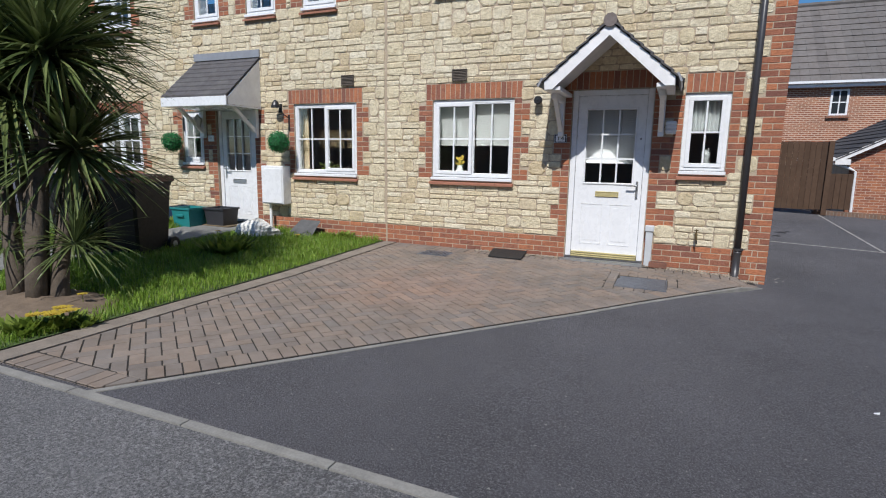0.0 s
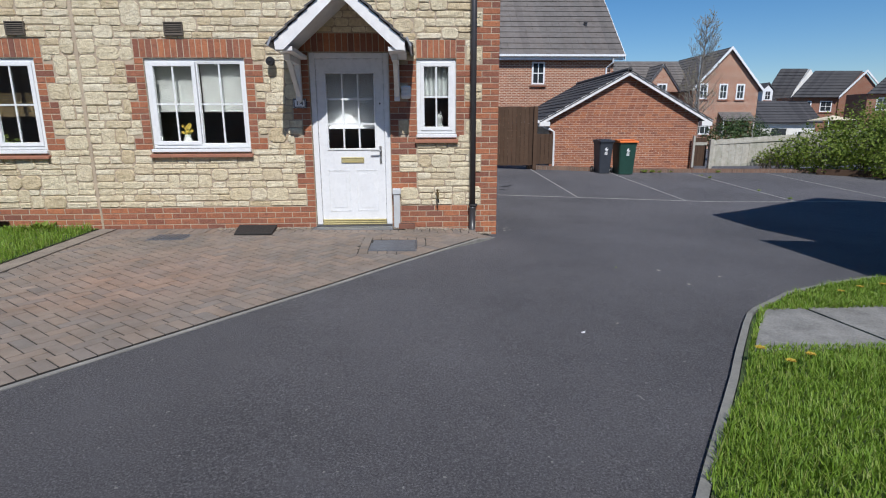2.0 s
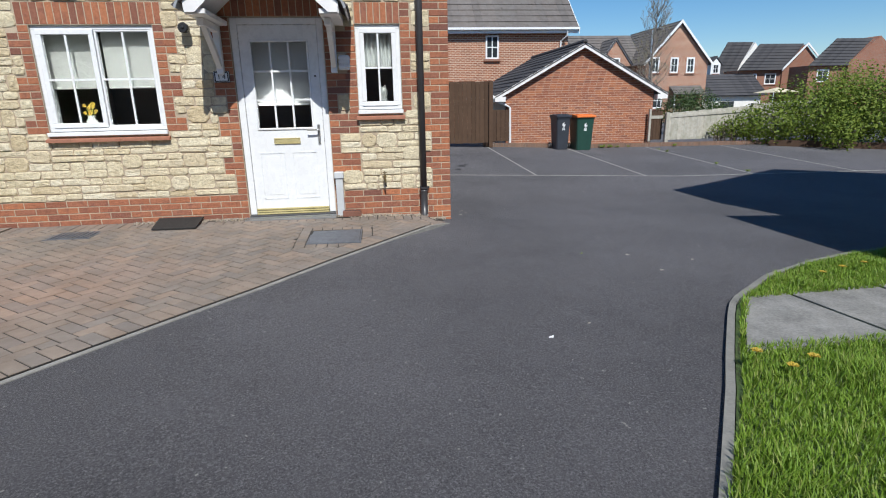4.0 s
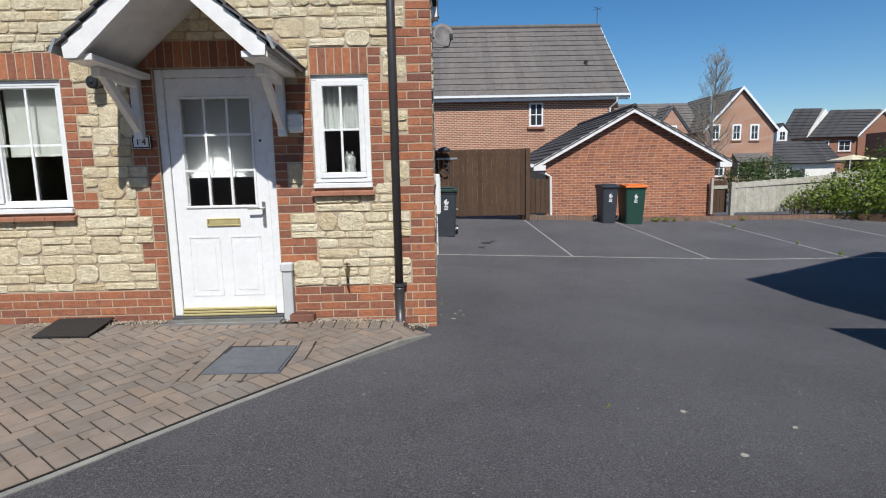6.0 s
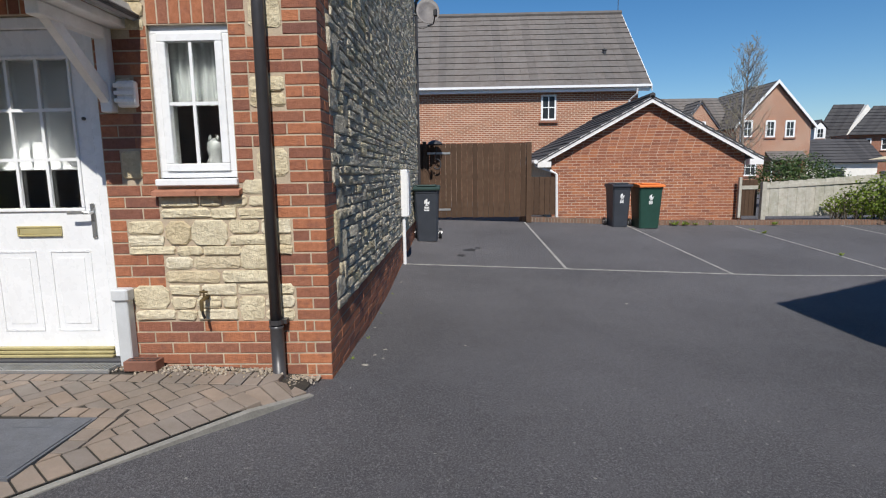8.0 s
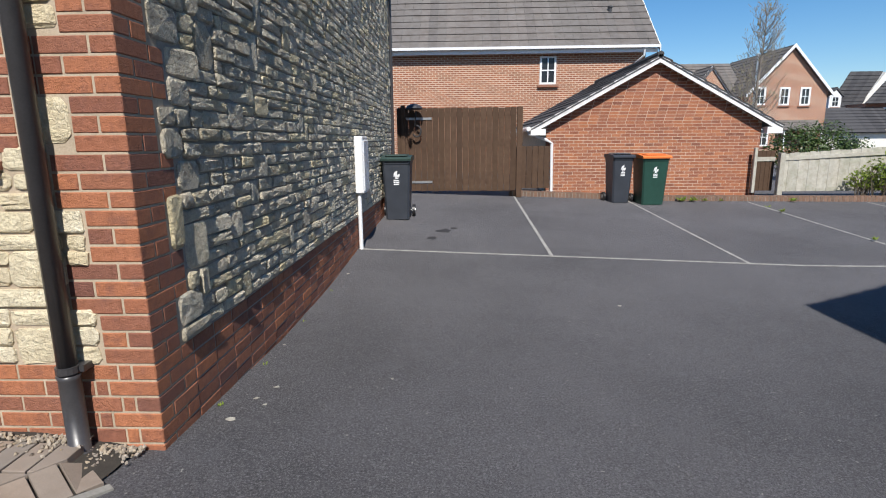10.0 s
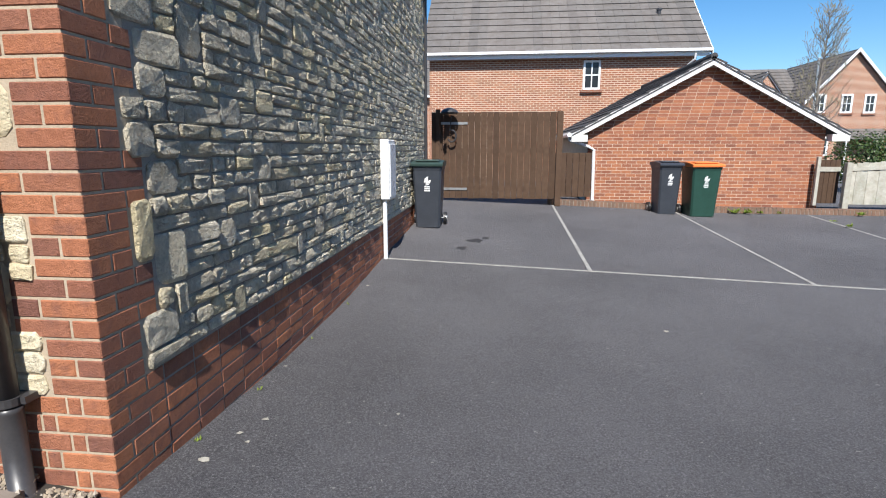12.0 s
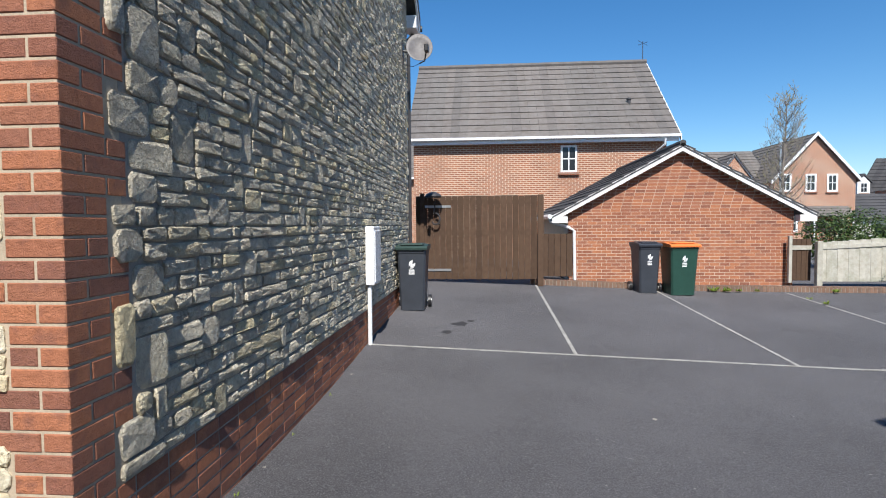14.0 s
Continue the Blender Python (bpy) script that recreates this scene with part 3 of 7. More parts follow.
surround("window_surround", "main")
surround("window_surround", "small", right_fill=0.215)
surround("window_surround", "left")
surround("window_surround", "small2")
surround("window_surround", "farleft")
for kk in ("up1", "up2", "up3", "up4", "up5"):
    surround("window_surround", kk, head=False)
surround("door_surround", "door", lo=PT, right_fill=0.3275, label="red brick dressing round the front door")
surround("door_surround", "door2", lo=PT, label="red brick dressing round the neighbouring door")
for key, o in OPEN.items():
    stone_no.append(o)
    if not key.startswith("door"):
        stone_no.append((o[0] - 0.03, o[1] + 0.03, o[2] - 0.11, o[2]))


# ---- rubble stones ----
def lay_stones(u0, u1, z0, z1, no, seed, unit=(0.068, 0.106), wide=1.0, single=0.78, blocks_first=False):
    rnd = random.Random(seed)
    cell = 0.035
    nu = int((u1 - u0) / cell)
    rows, z = [], z0
    while z < z1:
        h = rnd.uniform(*unit)
        rows.append((z, z + h))
        z += h
    nr = len(rows)
    busy = np.zeros((nr, nu), bool)
    uc = u0 + (np.arange(nu) + 0.5) * cell
    for a, c, za, zb in no:
        for r, (ra, rb) in enumerate(rows):
            zm = (ra + rb) / 2
            if za <= zm <= zb:
                busy[r, (uc > a) & (uc < c)] = True
    fixed = busy.copy()
    out = []
    for r in range(nr):
        i = 0
        while i < nu:
            if busy[r, i]:
                i += 1
                continue
            q = rnd.random()
            h = 1 if q < single else 2 if q < 0.99 else 3
            beside = blocks_first and i > 0 and fixed[r, i - 1] and rnd.random() < 0.7
            if beside:
                h = rnd.choice((2, 2, 3))
            w = int((rnd.uniform(0.14, 0.38) * wide if h == 1 else rnd.uniform(0.16, 0.30) * (1.0 if beside else wide)) / cell)
            j = i
            while j < nu and j - i < w and not busy[r, j]:
                j += 1
            left = 0
            while j + left < nu and left < 3 and not busy[r, j + left]:
                left += 1
            if left < 3:
                j += left
            h = min(h, nr - r)
            while h > 1 and busy[r:r + h, i:j].any():
                h -= 1
            busy[r:r + h, i:j] = True
            if (j - i) * cell > 0.05:
                out.append((u0 + i * cell, u0 + j * cell, rows[r][0], rows[r + h - 1][1]))
            i = j
    return out


def stone_shape(b, u0, u1, z0, z1, rnd, side, proud):
    """A rough pillow-faced stone with cut corners."""
    j = 0.0035
    u0, u1, z0, z1 = u0 + j + rnd.uniform(-.002, .003), u1 - j + rnd.uniform(-.003, .002), z0 + j + rnd.uniform(-.002, .003), z1 - j + rnd.uniform(-.003, .002)
    w, h = u1 - u0, z1 - z0
    c = min(w, h) * rnd.uniform(0.1, 0.26)

    def ring(ins, d):
        pts = []
        for (x, y) in ((c, 0), (w - c, 0), (w, c), (w, h - c), (w - c, h), (c, h), (0, h - c), (0, c)):
            fx, fy = (x - w / 2) / (w / 2), (y - h / 2) / (h / 2)
            px = u0 + x - ins * fx + rnd.uniform(-.006, .006)
            py = z0 + y - ins * fy + rnd.uniform(-.006, .006)
            pts.append((px, d + rnd.uniform(-.004, .004), py))
        return pts
    dp = proud * rnd.uniform(0.6, 1.3)
    tilt = rnd.uniform(-0.13, 0.05) if side else 0.0
    v = ring(0, -0.02) + ring(0.002, dp * 0.6) + ring(min(0.012, min(w, h) * 0.16), dp)
    v = v[:8] + [(x, d - tilt * (x - (u0 + u1) / 2), q) for x, d, q in v[8:]]
    v.append(((u0 + u1) / 2 + rnd.uniform(-.02, .02), dp * rnd.uniform(0.9, 1.25), (z0 + z1) / 2 + rnd.uniform(-.01, .01)))
    f = []
    for rr in (0, 8):
        f += [(rr + k, rr + (k + 1) % 8, rr + 8 + (k + 1) % 8, rr + 8 + k) for k in range(8)]
    f += [(16 + k, 16 + (k + 1) % 8, 24) for k in range(8)]
    if side:
        b.add([(CX - 0.004 + d, u, z) for u, d, z in v], f)
    else:
        b.add([(u, FY + 0.004 - d, z) for u, d, z in v], [tuple(reversed(q)) for q in f])


def stone_mesh_fast(name, b, mat):
    me = bpy.data.meshes.new(name)
    me.from_pydata(b.v, [], b.f)
    me.materials.append(mat)
    return me


def build_stones(parent, cells, side, near, mat_near, mat_far, proud, seed):
    rnd, rest, count = random.Random(seed), Build(), 0
    for u0, u1, z0, z1 in cells:
        if near(u0, z0) and count < 300:
            b = Build()
            stone_shape(b, u0, u1, z0, z1, rnd, side, proud)
            ob = new("stone", stone_mesh_fast("stone", b, mat_near))
            ob.parent = parent
            count += 1
        else:
            stone_shape(rest, u0, u1, z0, z1, rnd, side, proud)
    ob = new("stones", stone_mesh_fast("stones", rest, mat_far))
    ob.parent = parent
    tagged(ob, "rubble limestone courses farther along the wall", kind="stuff")


front_cells = lay_stones(-11.2, CX, PT, EAVE - 0.2, stone_no + [(-3.945, -3.905, 0, 9)], 3)


def snug(cells, no):
    """Stones that end beside brickwork run right up to it."""
    out = []
    for p, q, za, zb in cells:
        zm = (za + zb) / 2
        for a, c, ra, rb in no:
            if ra <= zm <= rb and zb - za < 0.13:
                p = c + 0.001 if abs(p - c) < 0.037 else p
                q = a - 0.001 if abs(q - a) < 0.037 else q
        if q - p > 0.03:
            out.append((p, q, za, zb))
    return out


front_cells = snug(front_cells, stone_no)
side_cells = lay_stones(FY + 0.2, REAR, PT, EAVE + 0.6, STONE_NO_SIDE, 8, (0.064, 0.094), 0.82, 0.91, True)
build_stones(wall_front, front_cells, False, lambda u, z: u > -3.3 and z < 2.7, STONE, STONE_FAR, 0.012, 1)
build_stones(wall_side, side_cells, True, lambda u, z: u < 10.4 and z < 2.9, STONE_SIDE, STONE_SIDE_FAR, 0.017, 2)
solid("movement_joint", Build().box(-3.935, FY - 0.004, 0.0, -3.915, FY + 0.02, EAVE), MORTAR, "vertical mastic joint between two houses", "joint", kind="structure")

# main roof, seen only at its rear verge
by = (FY + REAR) / 2
rb = Build()
for s in (-1, 1):
    ey = by + s * ((REAR - FY) / 2 + 0.35)
    rb.prism([(LEFT, ey, EAVE + 0.05), (LEFT, by, EAVE + 3.5), (LEFT, by, EAVE + 3.62), (LEFT, ey, EAVE + 0.17)], (CX + 0.22 - LEFT, 0, 0))
solid("roof_main", rb, ROOFTILE, "grey tiled roof of the stone house", "roof", kind="structure")
verge = thing("roof_verge", (CX, REAR, EAVE), "white verge and boxed eaves of the stone house", "roofline", kind="structure")
vb = Build()
for s in (-1, 1):
    ey = by + s * ((REAR - FY) / 2 + 0.35)
    vb.prism([(CX + 0.18, ey, EAVE - 0.12), (CX + 0.18, by, EAVE + 3.32), (CX + 0.18, by, EAVE + 3.5), (CX + 0.18, ey, EAVE + 0.05)], (0.03, 0, 0))
part("bargeboard", vb, PAINT, verge)
part("soffit_box", Build().box(CX, REAR - 0.05, EAVE - 0.12, CX + 0.19, REAR + 0.34, EAVE + 0.1).box(LEFT, REAR, EAVE - 0.1, CX, REAR + 0.34, EAVE + 0.03).box(LEFT, FY - 0.34, EAVE - 0.1, CX, FY - 0.01, EAVE + 0.03), PAINT, verge)
gut = part("gutter", Build().tube([(LEFT, REAR + 0.42, EAVE + 0.02), (CX + 0.24, REAR + 0.42, EAVE + 0.02)], 0.055, 10), BLACKPVC, verge, "black gutter")
part("rear_downpipe", Build().tube([(CX + 0.1, REAR + 0.42, EAVE - 0.03), (CX + 0.06, REAR + 0.2, EAVE - 0.2), (CX + 0.03, REAR + 0.05, EAVE - 0.3), (CX + 0.03, REAR + 0.05, 0.2)], 0.034, 10), BLACKPVC, verge)


# ---- roofs and walls seen over and beyond the parking court ----
def brickwork(name, cols, mortar, scale=1.0):
    n = Nodes(name)
    sep = n.node("ShaderNodeSeparateXYZ", Vector=n.pos)
    add = n.node("ShaderNodeMath", Value=sep.outputs[0])
    n.plug(add.inputs[1], sep.outputs[1])
    com = n.node("ShaderNodeCombineXYZ", X=add.outputs[0], Y=sep.outputs[2])
    br = n.node("ShaderNodeTexBrick", Vector=com.outputs[0], Scale=1.0, Color1=(*cols[0], 1), Color2=(*cols[1], 1), Mortar=(*mortar, 1))
    br.inputs["Brick Width"].default_value, br.inputs["Row Height"].default_value = 0.225, 0.075
    br.inputs["Mortar Size"].default_value, br.inputs["Bias"].default_value = 0.012, 0.1
    c = n.mix(n.ramp(n.noise(1.1, 5), [(0.4, (0, 0, 0)), (0.7, (0.45,) * 3)]), br.outputs[0], n.mix(1.0, br.outputs[0], (0.75, 0.7, 0.68), "MULTIPLY"))
    return n.done(c, 0.9, 0.0, n.bump(br.outputs[1], -0.4, 0.01), 0.2)


FARBRICK = brickwork("orange_brickwork", ((0.37, 0.142, 0.075), (0.25, 0.098, 0.058)), (0.56, 0.45, 0.35))
# darker brick for far fronts, their shade put into the colour; sills too
SHADEBRICK = brickwork("dark_red_shade_brickwork", ((0.30, 0.11, 0.065), (0.25, 0.09, 0.055)), (0.28, 0.22, 0.17))
RENDER_W = plain("white_render", (0.74, 0.72, 0.67), 0.9, vary=0.12, scale=2)
DARKPANE = plain("dark_far_window", (0.03, 0.035, 0.04), 0.12, vary=0.2, scale=3)


def tiled(b, p, along, up, courses, step=0.03):
    """A pitched plane of tile courses: each course overlaps the one below."""
    p, along, up = Vector(p), Vector(along), Vector(up)
    nrm = along.cross(up).normalized()
    if nrm.z < 0:
        nrm = -nrm
    n = max(1, round(along.length / 0.33))
    for i in range(courses):
        a, c = p + up * (i / courses), p + up * ((i + 1.06) / courses)
        for k in range(n):
            u, w = along * (k / n), along * ((k + 0.985) / n)
            lift = step * (1.0 + 0.12 * math.sin(k * 12.9 + i * 7.1 + a.z * 31.0))
            b.add([a + u + nrm * lift, a + w + nrm * lift, c + w + nrm * 0.004, c + u + nrm * 0.004, a + u, a + w, c + w - nrm * 0.02, c + u - nrm * 0.02],
                  [(0, 1, 2, 3), (4, 7, 6, 5), (0, 4, 5, 1), (1, 5, 6, 2), (2, 6, 7, 3), (3, 7, 4, 0)])
    return b


def roof(parent, mat, planes, name="roof", label=""):
    """A roof whose tile courses are pieces of their own; planes: start, along, up, courses, step."""
    under = Build()
    for p, along, up, k, step in planes:
        p, along, up = Vector(p), Vector(along), Vector(up)
        nrm = along.cross(up).normalized() * -0.03
        if nrm.z > 0:
            nrm = -nrm
        under.add([p + nrm, p + along + nrm, p + along + up + nrm, p + up + nrm, p + nrm * 2, p + along + nrm * 2, p + along + up + nrm * 2, p + up + nrm * 2],
                  [(0, 1, 2, 3), (4, 7, 6, 5), (0, 4, 5, 1), (1, 5, 6, 2), (2, 6, 7, 3), (3, 7, 4, 0)])
    ob = part(name, under, mat, parent, label)
    for p, along, up, k, step in planes:
        p, along, up = Vector(p), Vector(along), Vector(up)
        for i in range(k):
            part("tile_course", tiled(Build(), p + up * (i / k), along, up * (1.06 / k), 1, step), mat, ob)
    return ob


def far_window(parent, x0, z0, x1, z1, y, bars=(1, 1), d=0.07):
    """A white casement on a wall that faces the court."""
    w = Build().box(x0 + d, y - 0.02, z0 + d, x1 - d, y + 0.03, z1 - d)
    f = Build()
    f.box(x0, y - 0.05, z0, x1, y + 0.02, z0 + d).box(x0, y - 0.05, z1 - d, x1, y + 0.02, z1)
    f.box(x0, y - 0.05, z0 + d, x0 + d, y + 0.02, z1 - d).box(x1 - d, y - 0.05, z0 + d, x1, y + 0.02, z1 - d)
    g = Build()
    for i in range(bars[0]):
        x = x0 + (x1 - x0) * (i + 1) / (bars[0] + 1)
        g.box(x - 0.02, y - 0.04, z0 + d, x + 0.02, y - 0.021, z1 - d)
    for i in range(bars[1]):
        z = z0 + (z1 - z0) * (i + 1) / (bars[1] + 1)
        g.box(x0 + d, y - 0.043, z - 0.02, x1 - d, y - 0.0215, z + 0.02)
    win = part("window", f, UPVC, parent, "white casement window")
    part("glazing_bar", g, UPVC, win)
    part("pane", w, DARKPANE, win)
    part("sill", Build().box(x0 - 0.08, y - 0.1, z0 - 0.1, x1 + 0.08, y, z0 - 0.005), SHADEBRICK, win)
    return win


# long house behind the court
GA = 0.1
ha = thing("brick_house", (5, 26, GA), "orange brick house with a long grey tiled roof", "house")
part("wall", Build().prism([(0.0, 26.0, -0.3), (0.0, 34, -0.3), (0.0, 34, 4.7), (0.0, 30, 8.2), (0.0, 26.0, 4.7)], (9.35, 0, 0)), FARBRICK, ha)
roof_a = roof(ha, FARTILE, [((-0.25, 25.7, 4.62), (10.0, 0, 0), (0, 4.3, 3.85), 13, 0.04), ((9.75, 34.3, 4.62), (-10.0, 0, 0), (0, -4.3, 3.85), 13, 0.04)])
part("ridge", Build().tube([(-0.25, 30, 8.5), (9.75, 30, 8.5)], 0.12, 8), FARTILE, roof_a)
part("roof_vent", Build().lathe([(0.07, 0), (0.07, 0.18), (0.1, 0.2), (0.1, 0.26)], 10, Matrix.Translation((8.35, 27.4, 6.1))), BLACKPVC, roof_a)
part("gutter", Build().box(-0.25, 25.58, 4.56, 9.75, 25.7, 4.65), UPVC, ha)
part("fascia", Build().box(-0.2, 25.72, 4.42, 9.7, 25.8, 4.56), UPVC, ha)
part("downpipe", Build().tube([(9.2, 25.65, 4.5), (9.2, 25.7, 4.3), (9.0, 25.95, 4.1), (9.0, 25.95, 0)], 0.04, 8), UPVC, ha)
part("bargeboard", Build().prism([(9.76, 25.7, 4.4), (9.76, 30, 8.25), (9.76, 30, 8.45), (9.76, 25.7, 4.62)], (0.03, 0, 0)), UPVC, ha)
far_window(ha, 5.52, 3.36, 6.12, 4.36, 26.0)
part("aerial", Build().tube([(9.6, 30, 8.5), (9.6, 30, 9.4)], 0.015, 6).tube([(9.3, 29.6, 9.3), (9.9, 30.4, 9.35)], 0.01, 6).tube([(9.45, 30.2, 9.3), (9.75, 29.8, 9.3)], 0.01, 6), BLACKPVC, ha)
# sliver of a farther wall seen between the gate and the stone house
hz = thing("brick_house", (-4, 40, 0), "far brick house with a grey roof, mostly hidden", "house")
part("wall", Build().box(-12, 40, -0.5, 1.2, 46, 4.6), FARBRICK, hz)
roof(hz, FARTILE, [((-12.2, 39.7, 4.5), (13.6, 0, 0), (0, 3.4, 2.9), 9, 0.04)])
part("gutter", Build().box(-12.2, 39.6, 4.4, 1.4, 39.7, 4.52), UPVC, hz)

# brick garage
GY = 18.6
garage = thing("garage", (7.3, GY, 0.1), "orange brick garage with white bargeboards and a dark tiled roof", "garage")
GL, GR, GZ, GAP = 4.68, 9.78, 1.72, 3.16
gc = (GL + GR) / 2
gwall = part("wall", Build().prism([(GL, GY + 0.004, -0.4), (GR, GY + 0.004, -0.4), (GR, GY + 0.004, GZ), (gc, GY + 0.004, GAP), (GL, GY + 0.004, GZ)], (0, 5.6, 0)), BRICKMORTAR, garage)
GB = [(0.34, 0.135, 0.075), (0.42, 0.170, 0.088), (0.27, 0.105, 0.066), (0.37, 0.155, 0.092), (0.22, 0.092, 0.062)]
GARBRICK = pieces("orange_brick", GB, grain=90)
GARBRICK_FAR = pieces("orange_brick_joined", GB, island=True, grain=90)
brick_cells = []
for k in range(-2, 45):
    z = 0.05 + k * 0.075
    inset = max(0.0, (z + 0.07 - GZ) / (GAP - GZ)) * (GR - GL) / 2
    if GR - GL - 2 * inset < 0.2:
        break
    brick_cells += [(u, z, ln) for u, ln in course_cells(GL + inset, GR - inset, k % 2)]
gfar = Build()
made = 0
for u, z, ln in brick_cells:
    if made < 300 and u < 8.2 and 0.05 < z < 1.5:
        ob = new("brick", brick_mesh(ln, 0.065, 0.05, GARBRICK))
        ob.parent = gwall
        ob.location = Vector((u + ln / 2, GY, z + 0.0325)) - ORIGIN[garage]
        made += 1
    else:
        gfar.box(u, GY, z, u + ln, GY + 0.04, z + 0.065)
tagged(part("bricks", gfar, GARBRICK_FAR, gwall, "orange-red bricks of the gable"), kind="stuff")
run = Vector((gc - GL + 0.42, 0, 1.62))
groof = roof(garage, DARKTILE, [((gc - s * (gc - GL + 0.42), GY - 0.2, GZ - 0.10), (0, 6.0, 0), (s * run.x, 0, run.z), 11, 0.03) for s in (-1, 1)])
part("ridge", Build().tube([(gc, GY - 0.2, GZ - 0.08 + run.z), (gc, GY + 5.8, GZ - 0.08 + run.z)], 0.075, 8), DARKTILE, groof)
barge = Build()
for s in (-1, 1):
    e = gc - s * (gc - GL + 0.40)
    barge.prism([(e, GY - 0.19, GZ - 0.25), (gc, GY - 0.19, GZ - 0.26 + run.z), (gc, GY - 0.19, GZ - 0.10 + run.z), (e, GY - 0.19, GZ - 0.09)], (0, 0.03, 0))
    barge.box(min(e, e + s * 0.36), GY - 0.195, GZ - 0.27, max(e, e + s * 0.36), GY + 0.02, GZ - 0.12)
part("bargeboard", barge, PAINT, garage, "flaking white bargeboards")
part("soffit", Build().prism([(GL - 0.4, GY - 0.16, GZ - 0.14), (gc, GY - 0.16, GZ - 0.15 + run.z), (gc, GY - 0.16, GZ - 0.13 + run.z), (GL - 0.4, GY - 0.16, GZ - 0.12)], (0, 0.16, 0)), PAINT, garage)
part("gutter", Build().tube([(GL - 0.45, GY - 0.22, GZ - 0.12), (GL - 0.45, GY + 5.5, GZ - 0.12)], 0.055, 8), UPVC, garage)
part("downpipe", Build().tube([(GL - 0.45, GY - 0.1, GZ - 0.16), (GL - 0.43, GY - 0.1, GZ - 0.24), (GL + 0.0, GY - 0.07, GZ - 0.38), (GL + 0.13, GY - 0.06, GZ - 0.46), (GL + 0.15, GY - 0.06, 0.1)], 0.036, 8), UPVC, garage, "white rainwater pipe")

# low brick kerb wall behind the bays
KERBBRICK = pieces("weathered_kerb_brick", [(0.20, 0.12, 0.085), (0.24, 0.15, 0.11), (0.16, 0.11, 0.085)], stain=(0.10, 0.09, 0.075), stain_amount=0.6)
lw = thing("kerb_wall", (8, 17.5, 0), "low brick-on-edge kerb wall behind the parking bays", "wall", kind="structure")
part("core", strip(spaced([(3.72, 17.5), (14.5, 17.5)], 0.5), 0.1, 0.10, 0.3), MORTAR_GREY, lw)
for i in range(136):
    x = 3.74 + i * 0.079
    ob = new("brick", brick_mesh(0.068, 0.12, 0.21, KERBBRICK))
    ob.parent = lw
    ob.location = Vector((x, 17.39, ground_z(x, 17.4) + 0.055)) - ORIGIN[lw]

# brown boarded gate
gate = thing("garden_gate", (2.6, 17.2, 0.2), "dark brown closed boarded double gate", "gate")
gz0, gz1 = 0.24, 2.04
rail = Build()
for z in (0.4, 1.2, 1.85):
    rail.box(1.3, 17.245, z, 3.82, 17.29, z + 0.1)
part("rail", rail, FENCEWOOD, gate)
nb = 20
for i in range(nb):
    x = 1.22 + i * 2.6 / nb
    b = Build().cbox(x, 17.22, gz0 + random.uniform(-.01, .01), x + 2.6 / nb - 0.004, 17.242, gz1 + random.uniform(-.008, .008), 0.004)
    part("board", b, FENCEWOOD, gate)
part("post", Build().cbox(3.83, 17.16, 0.1, 3.95, 17.29, 2.05), FENCEWOOD, gate)
part("post", Build().cbox(1.31, 17.18, 0.1, 1.40, 17.29, 2.1), FENCEWOOD, gate)
STEEL = plain("galvanised_steel", (0.52, 0.53, 0.54), 0.4, 0.8, vary=0.2)
part("hinge", Build().box(1.42, 17.205, 1.79, 1.98, 17.219, 1.84), STEEL, gate, "galvanised strap hinge")
part("hinge", Build().box(1.42, 17.205, 0.42, 1.98, 17.219, 0.47), STEEL, gate, "galvanised strap hinge")
lantern = thing("hanging_lantern", (1.62, 17.1, 1.9), "black metal bracket lamp above the brown gate", "lamp")
part("hood", Build().lathe([(0.17, 0.0), (0.19, 0.02), (0.15, 0.07), (0.07, 0.11), (0.02, 0.12)], 16, Matrix.Translation((1.62, 17.0, 2.0))), BLACKPVC, lantern)
# black tube: hook and its ring-shaped shadow on the gate, modelled as one
part("hook", Build().tube([(1.66 + 0.09 * math.cos(a), 17.1, 1.55 + 0.12 * math.sin(a)) for a in np.linspace(-2.6, 1.6, 14)], 0.018, 6).tube([(1.62, 17.1, 1.67), (1.66, 17.05, 1.97)], 0.012, 6), BLACKPVC, lantern)
side_gate = thing("side_gate", (4.3, 18.0, 0.2), "narrow brown boarded gate beside the garage", "gate")
for i in range(6):
    x = 3.9 + i * 0.14
    part("board", Build().cbox(x, 18.3, 0.2, x + 0.134, 18.33, 1.2, 0.004), FENCEWOOD, side_gate)
part("rail", Build().box(3.9, 18.335, 0.5, 4.74, 18.37, 0.6).box(3.9, 18.335, 1.0, 4.74, 18.37, 1.1), FENCEWOOD, side_gate)

# fence to the right of the garage
fence = thing("board_fence", (11.5, 18.3, 0), "silvered close-board timber fence", "fence")


def fence_run(p0, p1, h0, h1, z0, parent, mat, nbd):
    a, c = Vector(p0), Vector(p1)
    ang = math.atan2(c.y - a.y, c.x - a.x)
    w = (c - a).length / nbd
    for i in range(nbd):
        p = a.lerp(c, (i + 0.5) / nbd)
        h = h0 + (h1 - h0) * (i + 0.5) / nbd
        b = Build().cbox(-w / 2, -0.01 - 0.008 * (i % 2), z0, w / 2 + 0.01, 0.008, z0 + h + random.uniform(-.012, .012), 0.003, Matrix.Translation((p.x, p.y, 0)) @ Matrix.Rotation(ang, 4, "Z"))
        part("board", b, mat, parent)


